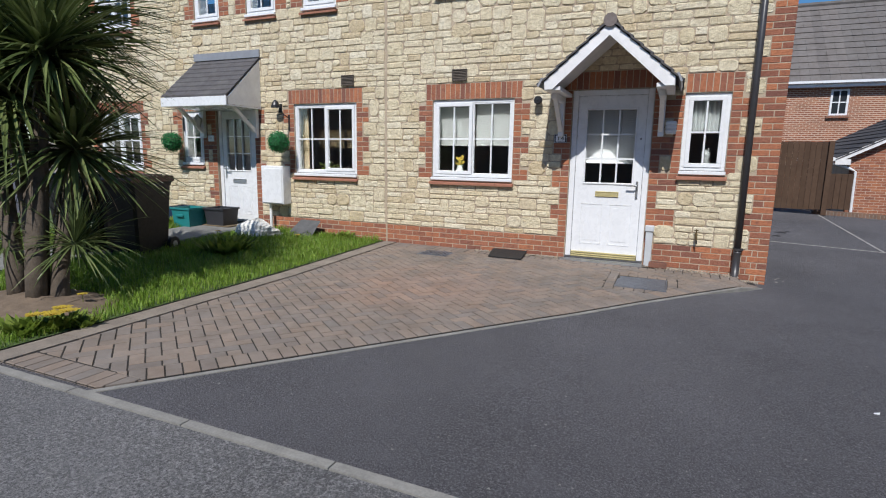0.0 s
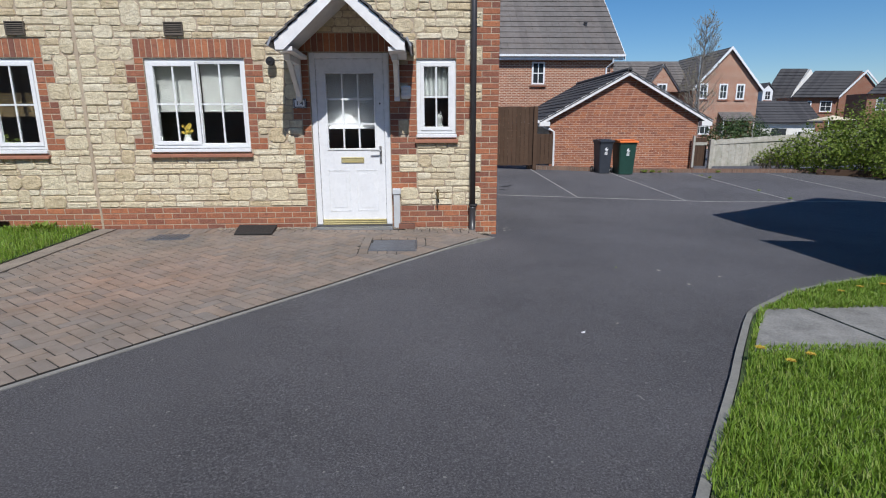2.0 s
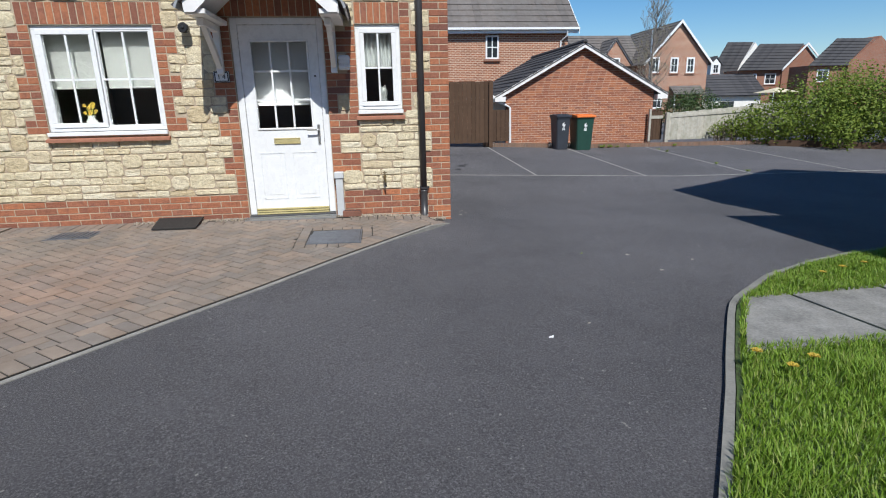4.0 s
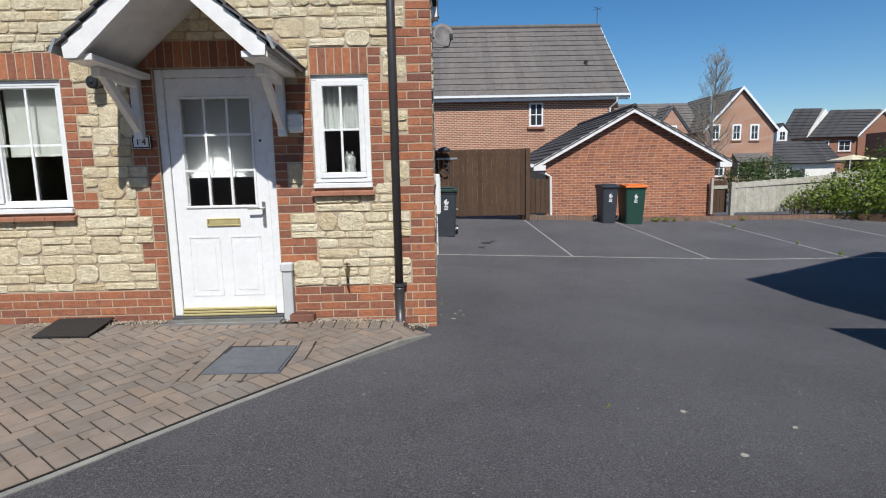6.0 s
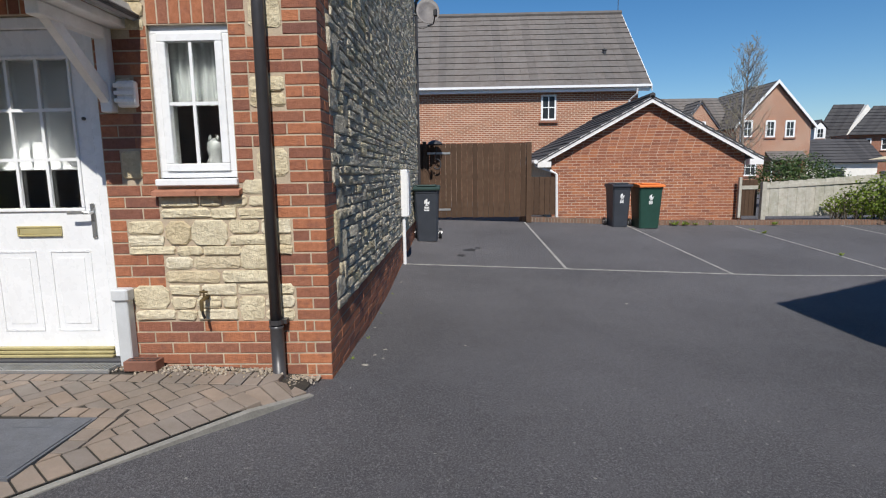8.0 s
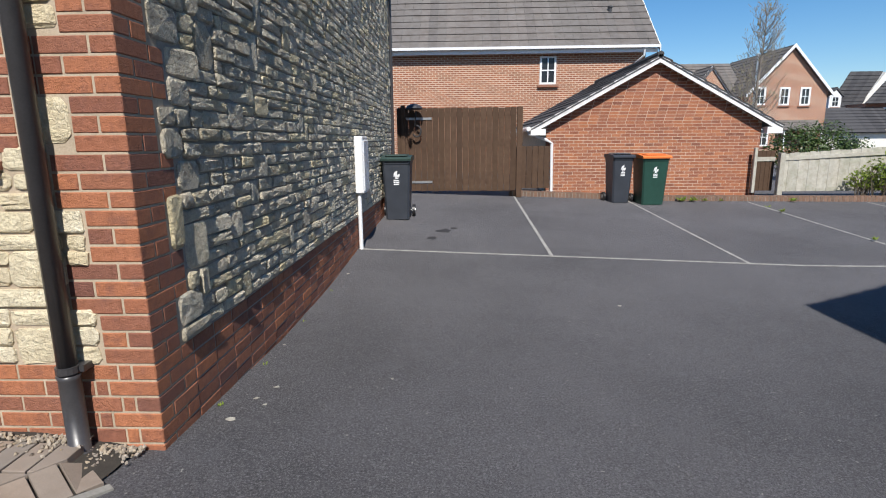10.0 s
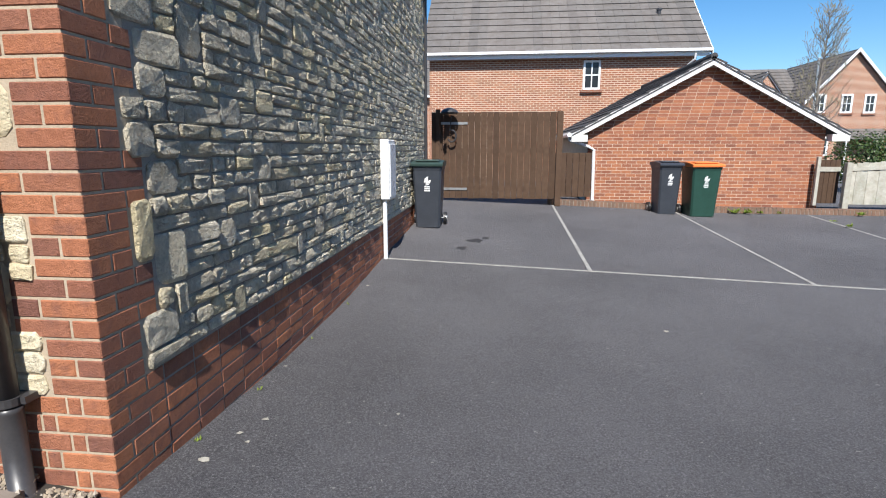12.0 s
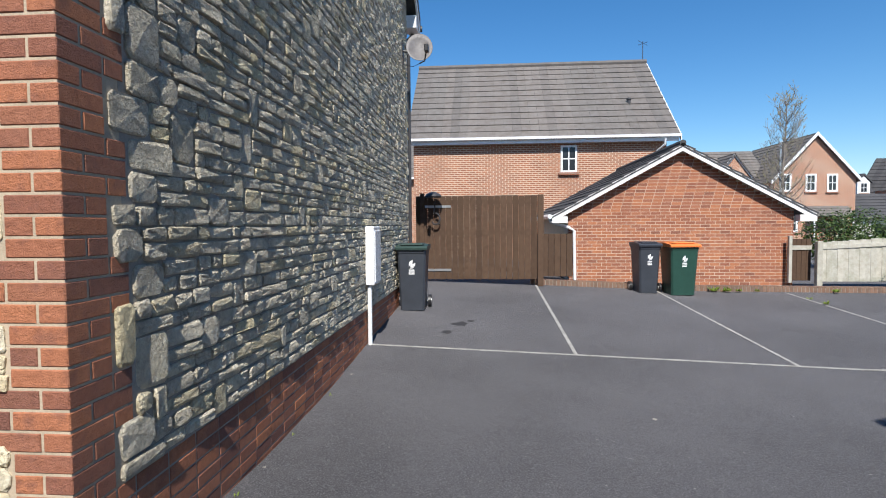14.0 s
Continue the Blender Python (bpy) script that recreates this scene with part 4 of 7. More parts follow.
fence_run((10.15, 18.2), (13.2, 18.25), 0.88, 1.06, 0.1, fence, GREYWOOD, 26)
fence_run((13.2, 18.25), (16.5, 18.4), 1.12, 1.3, 0.1, fence, GREYWOOD, 26)
for x, h in ((10.1, 1.0), (13.15, 1.24), (16.4, 1.45)):
    part("post", Build().cbox(x - 0.06, 18.12, 0, x + 0.06, 18.24, h), GREYWOOD, fence)
part("rail", Build().prism([(10.15, 18.17, 0.82), (13.2, 18.19, 0.98), (13.2, 18.19, 1.06), (10.15, 18.17, 0.9)], (0, 0.03, 0)), GREYWOOD, fence)
fgate = thing("side_gate", (9.7, 18.5, 0.1), "narrow weathered wooden gate between garage and fence", "gate")
for i in range(4):
    x = 9.66 + i * 0.105
    part("board", Build().cbox(x, 18.42, 0.1, x + 0.1, 18.44, 1.05, 0.003), FENCEWOOD, fgate)
part("post", Build().cbox(9.58, 18.38, 0.05, 9.65, 18.46, 1.12), GREYWOOD, fgate)
part("rail", Build().box(9.66, 18.40, 0.8, 10.08, 18.419, 0.9), GREYWOOD, fgate)

# gabled brick house farther off
hb = thing("gabled_house", (27, 47, -0.3), "orange brick house with a white-edged gable", "house")
part("wall", Build().prism([(24.3, 47, -0.6), (30.0, 47, -0.6), (30.0, 47, 4.7), (27.15, 47, 7.8), (24.3, 47, 4.7)], (0, 9, 0)).box(10, 50, -0.6, 24.3, 56, 4.7), FARBRICK, hb)
roof(hb, FARTILE, [((27.15 - s * 3.15, 46.75, 4.45), (0, 9.5, 0), (s * 3.15, 0, 3.5), 12, 0.05) for s in (-1, 1)] + [((9.5, 49.7, 4.6), (16, 0, 0), (0, 3.3, 2.9), 11, 0.05)])
bb = Build()
for s in (-1, 1):
    bb.prism([(27.15 - s * 3.15, 46.7, 4.3), (27.15, 46.7, 7.8), (27.15, 46.7, 8.05), (27.15 - s * 3.15, 46.7, 4.55)], (0, 0.08, 0))
part("bargeboard", bb, UPVC, hb)
for x0, z0 in ((24.75, 3.75), (26.5, 3.72), (28.0, 3.7)):
    far_window(hb, x0, z0, x0 + 0.75, z0 + 1.3, 47.0, d=0.12)
far_window(hb, 24.7, 0.75, 26.0, 2.1, 47.0, (2, 1), d=0.12)
roof(hb, FARTILE, [((26.6, 46.0, 1.9), (2.9, 0, 0), (0, 1.0, 0.75), 4, 0.03)], "porch_roof")
part("porch_post", Build().box(26.65, 46.1, -0.6, 26.75, 46.2, 1.9).box(29.3, 46.1, -0.6, 29.4, 46.2, 1.9), PAINT, hb)
dg = Build().prism([(20.9, 49.2, 4.5), (24.0, 49.2, 4.5), (22.45, 49.2, 6.6)], (0, 3, 0))
part("dormer_wall", dg, FARBRICK, hb)
db = Build()
for s in (-1, 1):
    db.prism([(22.45 - s * 1.75, 49.1, 4.35), (22.45, 49.1, 6.65), (22.45, 49.1, 6.9), (22.45 - s * 1.75, 49.1, 4.55)], (0, 0.1, 0))
part("dormer_bargeboard", db, UPVC, hb)
roof(hb, FARTILE, [((22.45 - s * 1.8, 49.0, 4.45), (0, 4, 0), (s * 1.8, 0, 2.4), 8, 0.05) for s in (-1, 1)], "dormer_roof")
far_window(hb, 22.0, 4.1, 22.9, 5.2, 49.2, d=0.12)

# low white house and the farther roofs beyond the fence
hc = thing("low_house", (40, 58, -0.5), "low white-walled building with a dark tiled roof", "house")
part("wall", Build().box(37, 58, -1.2, 44.4, 62, 1.9).prism([(37, 58, 1.9), (37, 62, 1.9), (37, 60, 3.7)], (7.4, 0, 0)), RENDER_W, hc)
roof(hc, DARKTILE, [((36.2, 57.5, 1.8), (8.7, 0, 0), (-0.6 + 0.3, 2.6, 2.35), 8, 0.06)])
part("garage_door", Build().box(39.6, 57.93, -1.0, 41.2, 57.99, 1.2), DARKPANE, hc)
hc2 = thing("dormered_house", (39, 63, -0.5), "far house with a small white dormer in its dark roof", "house")
part("wall", Build().box(36.6, 63.0, -1, 42.5, 68, 3.6), RENDER_W, hc2)
roof(hc2, DARKTILE, [((36.3, 62.6, 3.4), (7.0, 0, 0), (0, 3.0, 2.9), 8, 0.06)])
part("dormer_wall", Build().prism([(41.1, 62.9, 4.2), (42.3, 62.9, 4.2), (42.3, 62.9, 5.5), (41.7, 62.9, 6.1), (41.1, 62.9, 5.5)], (0, 2.4, 0)), UPVC, hc2)
part("dormer_roof", Build().prism([(40.9, 62.8, 5.4), (41.7, 62.8, 6.2), (42.5, 62.8, 5.4), (42.5, 62.8, 5.55), (41.7, 62.8, 6.4), (40.9, 62.8, 5.55)], (0, 2.6, 0)), DARKTILE, hc2)
far_window(hc2, 41.3, 4.4, 42.1, 5.5, 62.9, d=0.12)
hd = thing("white_gabled_house", (46, 66, -0.5), "far house with a white rendered gable and dark roof", "house")
part("wall", Build().prism([(46.2, 66, -1), (51.0, 66, -1), (51.0, 66, 4.8), (48.5, 66, 8.2), (46.2, 66, 4.8)], (0, 5, 0)).box(42.6, 67.0, -1, 46.2, 71, 5.0), RENDER_W, hd)
roof(hd, DARKTILE, [((42.9, 65.9, 4.75), (3.4, 0, 0), (2.2, 0.6, 3.5), 9, 0.06)])
he = thing("brick_house", (48, 60, -0.5), "far red brick house with a dark roof and white gable edge", "house")
part("wall", Build().box(42.8, 60.2, -1, 48.0, 63, 4.6).prism([(48.0, 60, -1), (52.2, 60, -1), (52.2, 60, 5.6), (50.5, 60, 7.3), (48.0, 60, 4.6)], (0, 3, 0)), SHADEBRICK, he)
roof(he, DARKTILE, [((42.3, 59.7, 4.55), (5.5, 0, 0), (2.75, 0.7, 2.85), 9, 0.06)])
part("bargeboard", Build().prism([(47.7, 59.65, 4.4), (50.5, 59.65, 7.25), (52.5, 59.65, 5.4), (52.5, 59.65, 5.65), (50.5, 59.65, 7.5), (47.7, 59.65, 4.65)], (0, 0.1, 0)), UPVC, he)
far_window(he, 44.2, 3.0, 45.0, 4.2, 60.2, d=0.12)
far_window(he, 46.0, 3.0, 47.4, 4.2, 60.2, d=0.12)
hf = thing("brick_house", (52, 55, -0.5), "red brick house with a dark roof behind the bushes", "house")
part("wall", Build().box(47.2, 55.2, -1, 51.4, 58, 4.7).prism([(51.4, 54.8, -1), (58, 54.8, -1), (58, 54.8, 4.9), (54.7, 54.8, 7.6), (51.4, 54.8, 4.9)], (0, 3, 0)), SHADEBRICK, hf)
roof(hf, DARKTILE, [((46.8, 54.8, 4.65), (4.6, 0, 0), (3.4, 0.7, 2.75), 9, 0.06)])
far_window(hf, 48.2, 3.0, 49.6, 4.3, 55.2, d=0.12)
gz_ = thing("garden_canopy", (44.5, 52, 0), "cream fabric garden canopy beyond the fence", "canopy")
part("cover", Build().add([(40.2, 52, 2.0), (43.2, 52, 2.0), (43.2, 55, 2.0), (40.2, 55, 2.0), (41.7, 53.5, 2.5)], [(0, 1, 4), (1, 2, 4), (2, 3, 4), (3, 0, 4), (3, 2, 1, 0)]), plain("cream_canvas", (0.62, 0.55, 0.38), 0.9), gz_)
part("pole", Build().tube([(40.3, 52.1, -0.6), (40.3, 52.1, 2.0)], 0.04, 6).tube([(43.1, 52.1, -0.6), (43.1, 52.1, 2.0)], 0.04, 6), PAINT, gz_)

for far, dx in ((hb, -0.35), (hc, -1.0), (hc2, -0.9), (hd, -0.7), (he, -0.8), (hf, -0.8)):
    far.location.x += dx

# house outside the view whose shadow falls across the court
hs = thing("brick_house", (9.7, 1, 0), "brick house across the drive whose gable shades the court", "house")
part("wall", Build().prism([(6.82, 5.6, -0.5), (13.9, 5.6, -0.5), (13.9, 5.6, 5.28), (10.37, 5.6, 7.49), (6.82, 5.6, 5.28)], (0, -9, 0)).box(5.52, -1.0, -0.5, 6.82, 4.9, 2.64), FARBRICK, hs)
roof(hs, FARTILE, [((10.37 - s * 3.9, 5.7, 5.21), (0, -9.2, 0), (s * 3.9, 0, 2.43), 12, 0.04) for s in (-1, 1)])
part("flat_roof", Build().box(5.34, -1.1, 2.64, 6.82, 5.0, 2.81), FARTILE, hs)
# houses behind the camera close the street
hback = thing("brick_house", (-2, -14, 0), "brick terrace on the far side of the road", "house")
part("wall", Build().box(-22, -22, -0.5, 18, -14, 5.0), FARBRICK, hback)
roof(hback, FARTILE, [((18.3, -13.7, 4.9), (-40.6, 0, 0), (0, -4.3, 3.6), 11, 0.04)])


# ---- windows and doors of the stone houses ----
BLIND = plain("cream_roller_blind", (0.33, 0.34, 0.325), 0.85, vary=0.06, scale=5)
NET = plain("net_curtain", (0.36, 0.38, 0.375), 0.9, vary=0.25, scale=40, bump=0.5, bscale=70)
CLAY = plain("clay_sill_tile", (0.36, 0.16, 0.10), 0.85, vary=0.3, scale=9, bump=0.4, bscale=90)
GOLD = plain("brass", (0.60, 0.52, 0.26), 0.45, 0.45, vary=0.2)
CHROME = plain("satin_steel", (0.62, 0.62, 0.60), 0.3, 0.9, vary=0.1)
SLATS = plain("bamboo_blind", (0.42, 0.30, 0.15), 0.8, vary=0.3, scale=18)


def frame_box(b, x0, x1, z0, z1, y0, y1, w):
    b.cbox(x0, y0, z0, x1, y1, z0 + w, 0.004).cbox(x0, y0, z1 - w, x1, y1, z1, 0.004)
    b.cbox(x0, y0, z0 + w, x0 + w, y1, z1 - w, 0.004).cbox(x1 - w, y0, z0 + w, x1, y1, z1 - w, 0.004)
    return b


WINDOW_NO = [0]


def casement(key, lights, bars=(1, 1), tile_sill=True, blind=None, fixed=()):
    """A white uPVC window: outer frame, sashes, glazing bars, panes and sills."""
    x0, x1, z0, z1 = OPEN[key]
    WINDOW_NO[0] += 1
    ob = thing("window_%d" % WINDOW_NO[0], ((x0 + x1) / 2, FY, z0), "white plastic casement window with glazing bars", "window", kind="structure")
    y = FY + 0.03
    fr = frame_box(Build(), x0 + 0.003, x1 - 0.003, z0 + 0.003, z1 - 0.003, y, y + 0.07, 0.045)
    part("window_frame", fr, UPVC, ob)
    xa, wd = x0 + 0.045, (x1 - x0 - 0.09) / lights
    for i in range(lights):
        a, c = xa + i * wd, xa + (i + 1) * wd
        sw_ = 0.05 if i not in fixed else 0.022
        yy = y - 0.012 if i not in fixed else y + 0.004
        sash = part("sash", frame_box(Build(), a + 0.002, c - 0.002, z0 + 0.046, z1 - 0.046, yy, yy + 0.05, sw_), UPVC, ob)
        gx0, gx1, gz0, gz1 = a + sw_, c - sw_, z0 + 0.045 + sw_, z1 - 0.045 - sw_
        bb = Build()
        for k in range(bars[0]):
            x = gx0 + (gx1 - gx0) * (k + 1) / (bars[0] + 1)
            bb.box(x - 0.01, yy + 0.008, gz0, x + 0.01, yy + 0.02, gz1)
        for k in range(bars[1]):
            z = gz0 + (gz1 - gz0) * (k + 1) / (bars[1] + 1)
            bb.box(gx0, yy + 0.009, z - 0.01, gx1, yy + 0.0195, z + 0.01)
        part("glazing_bar", bb, UPVC, sash)
        pane = part("pane", Build().box(gx0 - 0.005, yy + 0.024, gz0 - 0.005, gx1 + 0.005, yy + 0.030, gz1 + 0.005), GLASS, sash)
        pane.visible_shadow = False
    part("window_sill", Build().cbox(x0 - 0.01, FY - 0.035, z0 - 0.045, x1 + 0.01, FY + 0.1, z0, 0.006), UPVC, ob)
    if tile_sill:
        n = max(2, round((x1 - x0) / 0.26))
        for i in range(n):
            a = x0 - 0.03 + i * (x1 - x0 + 0.06) / n
            c = x0 - 0.03 + (i + 1) * (x1 - x0 + 0.06) / n
            part("sill_tile", Build().prism([(a + 0.002, FY - 0.055, z0 - 0.078), (a + 0.002, FY + 0.05, z0 - 0.05), (a + 0.002, FY + 0.05, z0 - 0.085), (a + 0.002, FY - 0.055, z0 - 0.108)], (c - a - 0.004, 0, 0)), CLAY, ob)
    part("inner_sill", Build().box(x0, FY + 0.1, z0 - 0.02, x1, FY + 0.42, z0 + 0.004), UPVC, ob)
    part("reveal", Build().box(x0 - 0.012, FY + 0.03, z0, x0 + 0.002, FY + 0.3, z1).box(x1 - 0.002, FY + 0.03, z0, x1 + 0.012, FY + 0.3, z1).box(x0, FY + 0.03, z1 - 0.003, x1, FY + 0.3, z1 + 0.012), UPVC, ob)
    return ob


casement("main", 2, fixed=(1,))
casement("small", 1)
casement("left", 2, fixed=(0,))
casement("small2", 1)
casement("farleft", 2)
for kk, n in (("up1", 1), ("up2", 1), ("up3", 1), ("up4", 2), ("up5", 2)):
    casement(kk, n)


def roller(x0, x1, z0, z1, y, mat, label, name="roller_blind"):
    ob = thing(name, ((x0 + x1) / 2, y, z1), label, "blind")
    part("fabric", Build().box(x0, y, z0, x1, y + 0.004, z1), mat, ob)
    part("bottom_bar", Build().cbox(x0, y - 0.008, z0 - 0.02, x1, y + 0.012, z0, 0.004), mat, ob)
    part("roller_tube", Build().tube([(x0, y + 0.01, z1 + 0.02), (x1, y + 0.01, z1 + 0.02)], 0.02, 8), mat, ob)


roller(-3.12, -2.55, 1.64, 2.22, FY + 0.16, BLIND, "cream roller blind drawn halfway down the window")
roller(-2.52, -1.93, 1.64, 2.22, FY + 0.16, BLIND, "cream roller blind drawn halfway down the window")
for a, c in ((-1.03, -0.2),):
    roller(a, c, 1.42, 2.2, FY + 0.2, UPVC, "pale blind behind the glazed front door")
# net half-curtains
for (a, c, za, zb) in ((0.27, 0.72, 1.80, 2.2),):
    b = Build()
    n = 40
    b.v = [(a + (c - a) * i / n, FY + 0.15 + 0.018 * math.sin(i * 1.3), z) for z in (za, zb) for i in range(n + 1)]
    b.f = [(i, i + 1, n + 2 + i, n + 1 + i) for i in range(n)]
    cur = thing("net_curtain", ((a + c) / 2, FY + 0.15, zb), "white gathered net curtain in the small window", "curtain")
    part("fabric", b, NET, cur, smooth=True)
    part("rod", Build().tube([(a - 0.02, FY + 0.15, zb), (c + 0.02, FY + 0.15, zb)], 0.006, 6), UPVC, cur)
for a, c in ((-5.62, -5.1), (-5.05, -4.52)):
    ob = thing("bamboo_blind", ((a + c) / 2, FY + 0.6, 1.8), "slatted bamboo blind in the neighbouring window", "blind")
    for i in range(9):
        z = 1.86 - 0.035 * i
        part("slat", Build().box(a, FY + 0.6, z, c, FY + 0.61, z + 0.026), SLATS, ob)
for a in (-5.66, -4.6):
    cu = Build()
    n = 16
    cu.v = [(a + 0.14 * i / n, FY + 0.2 + 0.02 * math.sin(i * 1.5), z) for z in (1.17, 2.23) for i in range(n + 1)]
    cu.f = [(i, i + 1, n + 2 + i, n + 1 + i) for i in range(n)]
    solid("curtain", cu, plain("tan_curtain", (0.42, 0.34, 0.22), 0.9, vary=0.2, scale=20), "tan drawn-back curtain in the neighbouring window", "curtain", smooth=True)

# vase of yellow flowers and a white ornament on the inner sills
YELLOW = plain("yellow_petal", (0.42, 0.30, 0.03), 0.6, vary=0.2, scale=60)
vase = thing("flower_vase", (-2.78, FY + 0.2, 1.164), "glass vase of yellow flowers on the window sill", "vase")
part("jar", Build().lathe([(0.045, 0), (0.06, 0.03), (0.06, 0.1), (0.035, 0.15), (0.045, 0.17)], 16, Matrix.Translation((-2.78, FY + 0.2, 1.164))), plain("milky_glass", (0.55, 0.57, 0.55), 0.2), vase, smooth=True)
rv = random.Random(5)
fl, st = Build(), Build()
for i in range(16):
    a, r = rv.uniform(0, 6.28), rv.uniform(0.0, 0.075)
    p = Vector((-2.78 + r * math.cos(a), FY + 0.2 + 0.6 * r * math.sin(a), 1.40 + rv.uniform(-.05, .07)))
    st.tube([(-2.78, FY + 0.2, 1.3), p], 0.003, 5)
    for q in range(6):
        t = q * math.pi / 3
        fl.add([p, p + Vector((0.022 * math.cos(t), -0.012, 0.022 * math.sin(t))), p + Vector((0.022 * math.cos(t + 0.9), -0.012, 0.022 * math.sin(t + 0.9)))], [(0, 1, 2)])
    fl.ball(p, 0.012, 4)
part("flowers", fl, YELLOW, vase, "yellow flower heads")
part("stems", st, BUSHLEAF, vase)
orn = Build().lathe([(0.05, 0), (0.065, 0.04), (0.06, 0.1), (0.04, 0.14), (0.055, 0.18), (0.05, 0.23), (0.015, 0.26)], 14, Matrix.Translation((0.53, FY + 0.2, 1.334)))
orn.lathe([(0.018, 0), (0.01, 0.04), (0.002, 0.05)], 8, Matrix.Translation((0.505, FY + 0.19, 1.57))).lathe([(0.018, 0), (0.01, 0.04), (0.002, 0.05)], 8, Matrix.Translation((0.555, FY + 0.19, 1.57)))
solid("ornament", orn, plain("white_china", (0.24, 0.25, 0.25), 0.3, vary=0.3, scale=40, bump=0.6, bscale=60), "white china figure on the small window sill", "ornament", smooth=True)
plant = Build()
for i in range(60):
    a, r, h = rv.uniform(0, 6.28), rv.uniform(0.02, 0.16), rv.uniform(0.0, 0.16)
    p = Vector((-5.2 + r * math.cos(a), FY + 0.26 + 0.5 * r * math.sin(a), 1.17 + h))
    d = Vector((math.cos(a), math.sin(a) * 0.5, 0.5)) * 0.06
    s_ = Vector((-d.y, d.x, 0)) * 0.4
    plant.add([p, p + d * 0.5 + s_, p + d, p + d * 0.5 - s_], [(0, 1, 2, 3)])
solid("pot_plant", plant, BUSHLEAF, "small green plant on the neighbouring sill", "plant")


# ---- the white front door ----
def door_leaf(name, key, label, y, panes, glass_z, letter_z, handle_right, gold_sill):
    x0, x1, z0, z1 = OPEN[key]
    ob = thing(name, ((x0 + x1) / 2, FY, z0), label, "door", kind="structure")
    fw = 0.075
    fr = Build().cbox(x0 + 0.003, y, z0 + 0.02, x0 + fw, y + 0.09, z1 - 0.003, 0.006).cbox(x1 - fw, y, z0 + 0.02, x1 - 0.003, y + 0.09, z1 - 0.003, 0.006).cbox(x0 + fw, y, z1 - fw, x1 - fw, y + 0.09, z1 - 0.003, 0.006)
    part("door_frame", fr, UPVC, ob)
    a, c, za, zb = x0 + fw + 0.004, x1 - fw - 0.004, z0 + 0.06, z1 - fw - 0.004
    m = 0.125 if c - a > 0.8 else 0.1
    ga, gc_, gz0, gz1 = a + m, c - m, glass_z[0], glass_z[1]
    lf = Build()
    wall_with_holes(a, c, za, zb, [(ga, gc_, gz0, gz1)], lambda u, zc, v, zd: lf.box(u, y + 0.02, zc, v, y + 0.066, zd))
    leaf = part("leaf", lf, UPVC, ob)
    part("glazing_trim", frame_box(Build(), ga - 0.022, gc_ + 0.022, gz0 - 0.022, gz1 + 0.022, y + 0.008, y + 0.0195, 0.022), UPVC, leaf)
    bars = Build()
    for k in (1, 2):
        x = ga + (gc_ - ga) * k / 3
        bars.box(x - 0.01, y + 0.014, gz0, x + 0.01, y + 0.034, gz1)
        z = gz0 + (gz1 - gz0) * k / 3
        bars.box(ga, y + 0.0145, z - 0.01, gc_, y + 0.0335, z + 0.01)
    part("glazing_bar", bars, UPVC, leaf)
    pane = part("pane", Build().box(ga - 0.003, y + 0.04, gz0 - 0.003, gc_ + 0.003, y + 0.047, gz1 + 0.003), GLASS, leaf)
    pane.visible_shadow = False
    mid = (a + c) / 2
    for pa, pc in ((a + 0.1, mid - 0.045), (mid + 0.045, c - 0.1)):
        part("raised_panel", frame_box(Build(), pa, pc, za + 0.14, gz0 - 0.28, y + 0.0155, y + 0.0195, 0.012).cbox(pa + 0.05, y + 0.0165, za + 0.19, pc - 0.05, y + 0.0198, gz0 - 0.33, 0.003), UPVC, leaf)
    lp = part("letter_plate", frame_box(Build(), mid - 0.15, mid + 0.15, letter_z - 0.035, letter_z + 0.035, y + 0.004, y + 0.0195, 0.014), GOLD if gold_sill else STEEL, leaf, "brass letter plate" if gold_sill else "grey letter plate")
    part("flap", Build().cbox(mid - 0.134, y + 0.008, letter_z - 0.02, mid + 0.134, y + 0.0185, letter_z + 0.02, 0.003), GOLD if gold_sill else STEEL, lp)
    hx = c - 0.055 if handle_right else a + 0.055
    sgn = -1 if handle_right else 1
    hd_ = part("door_handle", Build().cbox(hx - 0.016, y + 0.008, 0.95 + z0 - 0.12, hx + 0.016, y + 0.0195, 1.18 + z0 - 0.12, 0.004), CHROME, leaf, "satin metal lever handle")
    part("lever", Build().tube([(hx, y + 0.01, 1.12 + z0 - 0.12), (hx, y - 0.035, 1.12 + z0 - 0.12), (hx + sgn * 0.03, y - 0.045, 1.122 + z0 - 0.12), (hx + sgn * 0.125, y - 0.045, 1.12 + z0 - 0.12)], 0.01, 8), CHROME, hd_)
    if gold_sill:
        for i in range(3):
            part("weather_bar", Build().cbox(a, y - 0.02 + 0.006 * i, z0 + 0.02 + 0.026 * i, c, y + 0.0195, z0 + 0.04 + 0.026 * i, 0.004), GOLD, ob, "brass weather bar")
        part("viewer", Build().lathe([(0.011, 0), (0.011, 0.012), (0.006, 0.016)], 10, Matrix.Translation((c - 0.05, y + 0.02, 1.72)) @ Matrix.Rotation(math.pi / 2, 4, "X")), BLACKPVC, leaf)
    part("threshold", Build().cbox(x0, FY - 0.03, z0 - 0.03, x1, y + 0.3, z0 + 0.018, 0.004), plain("dark_rubber_sill_" + name, (0.06, 0.06, 0.065), 0.6) if gold_sill else CONCRETE, ob)
    return ob


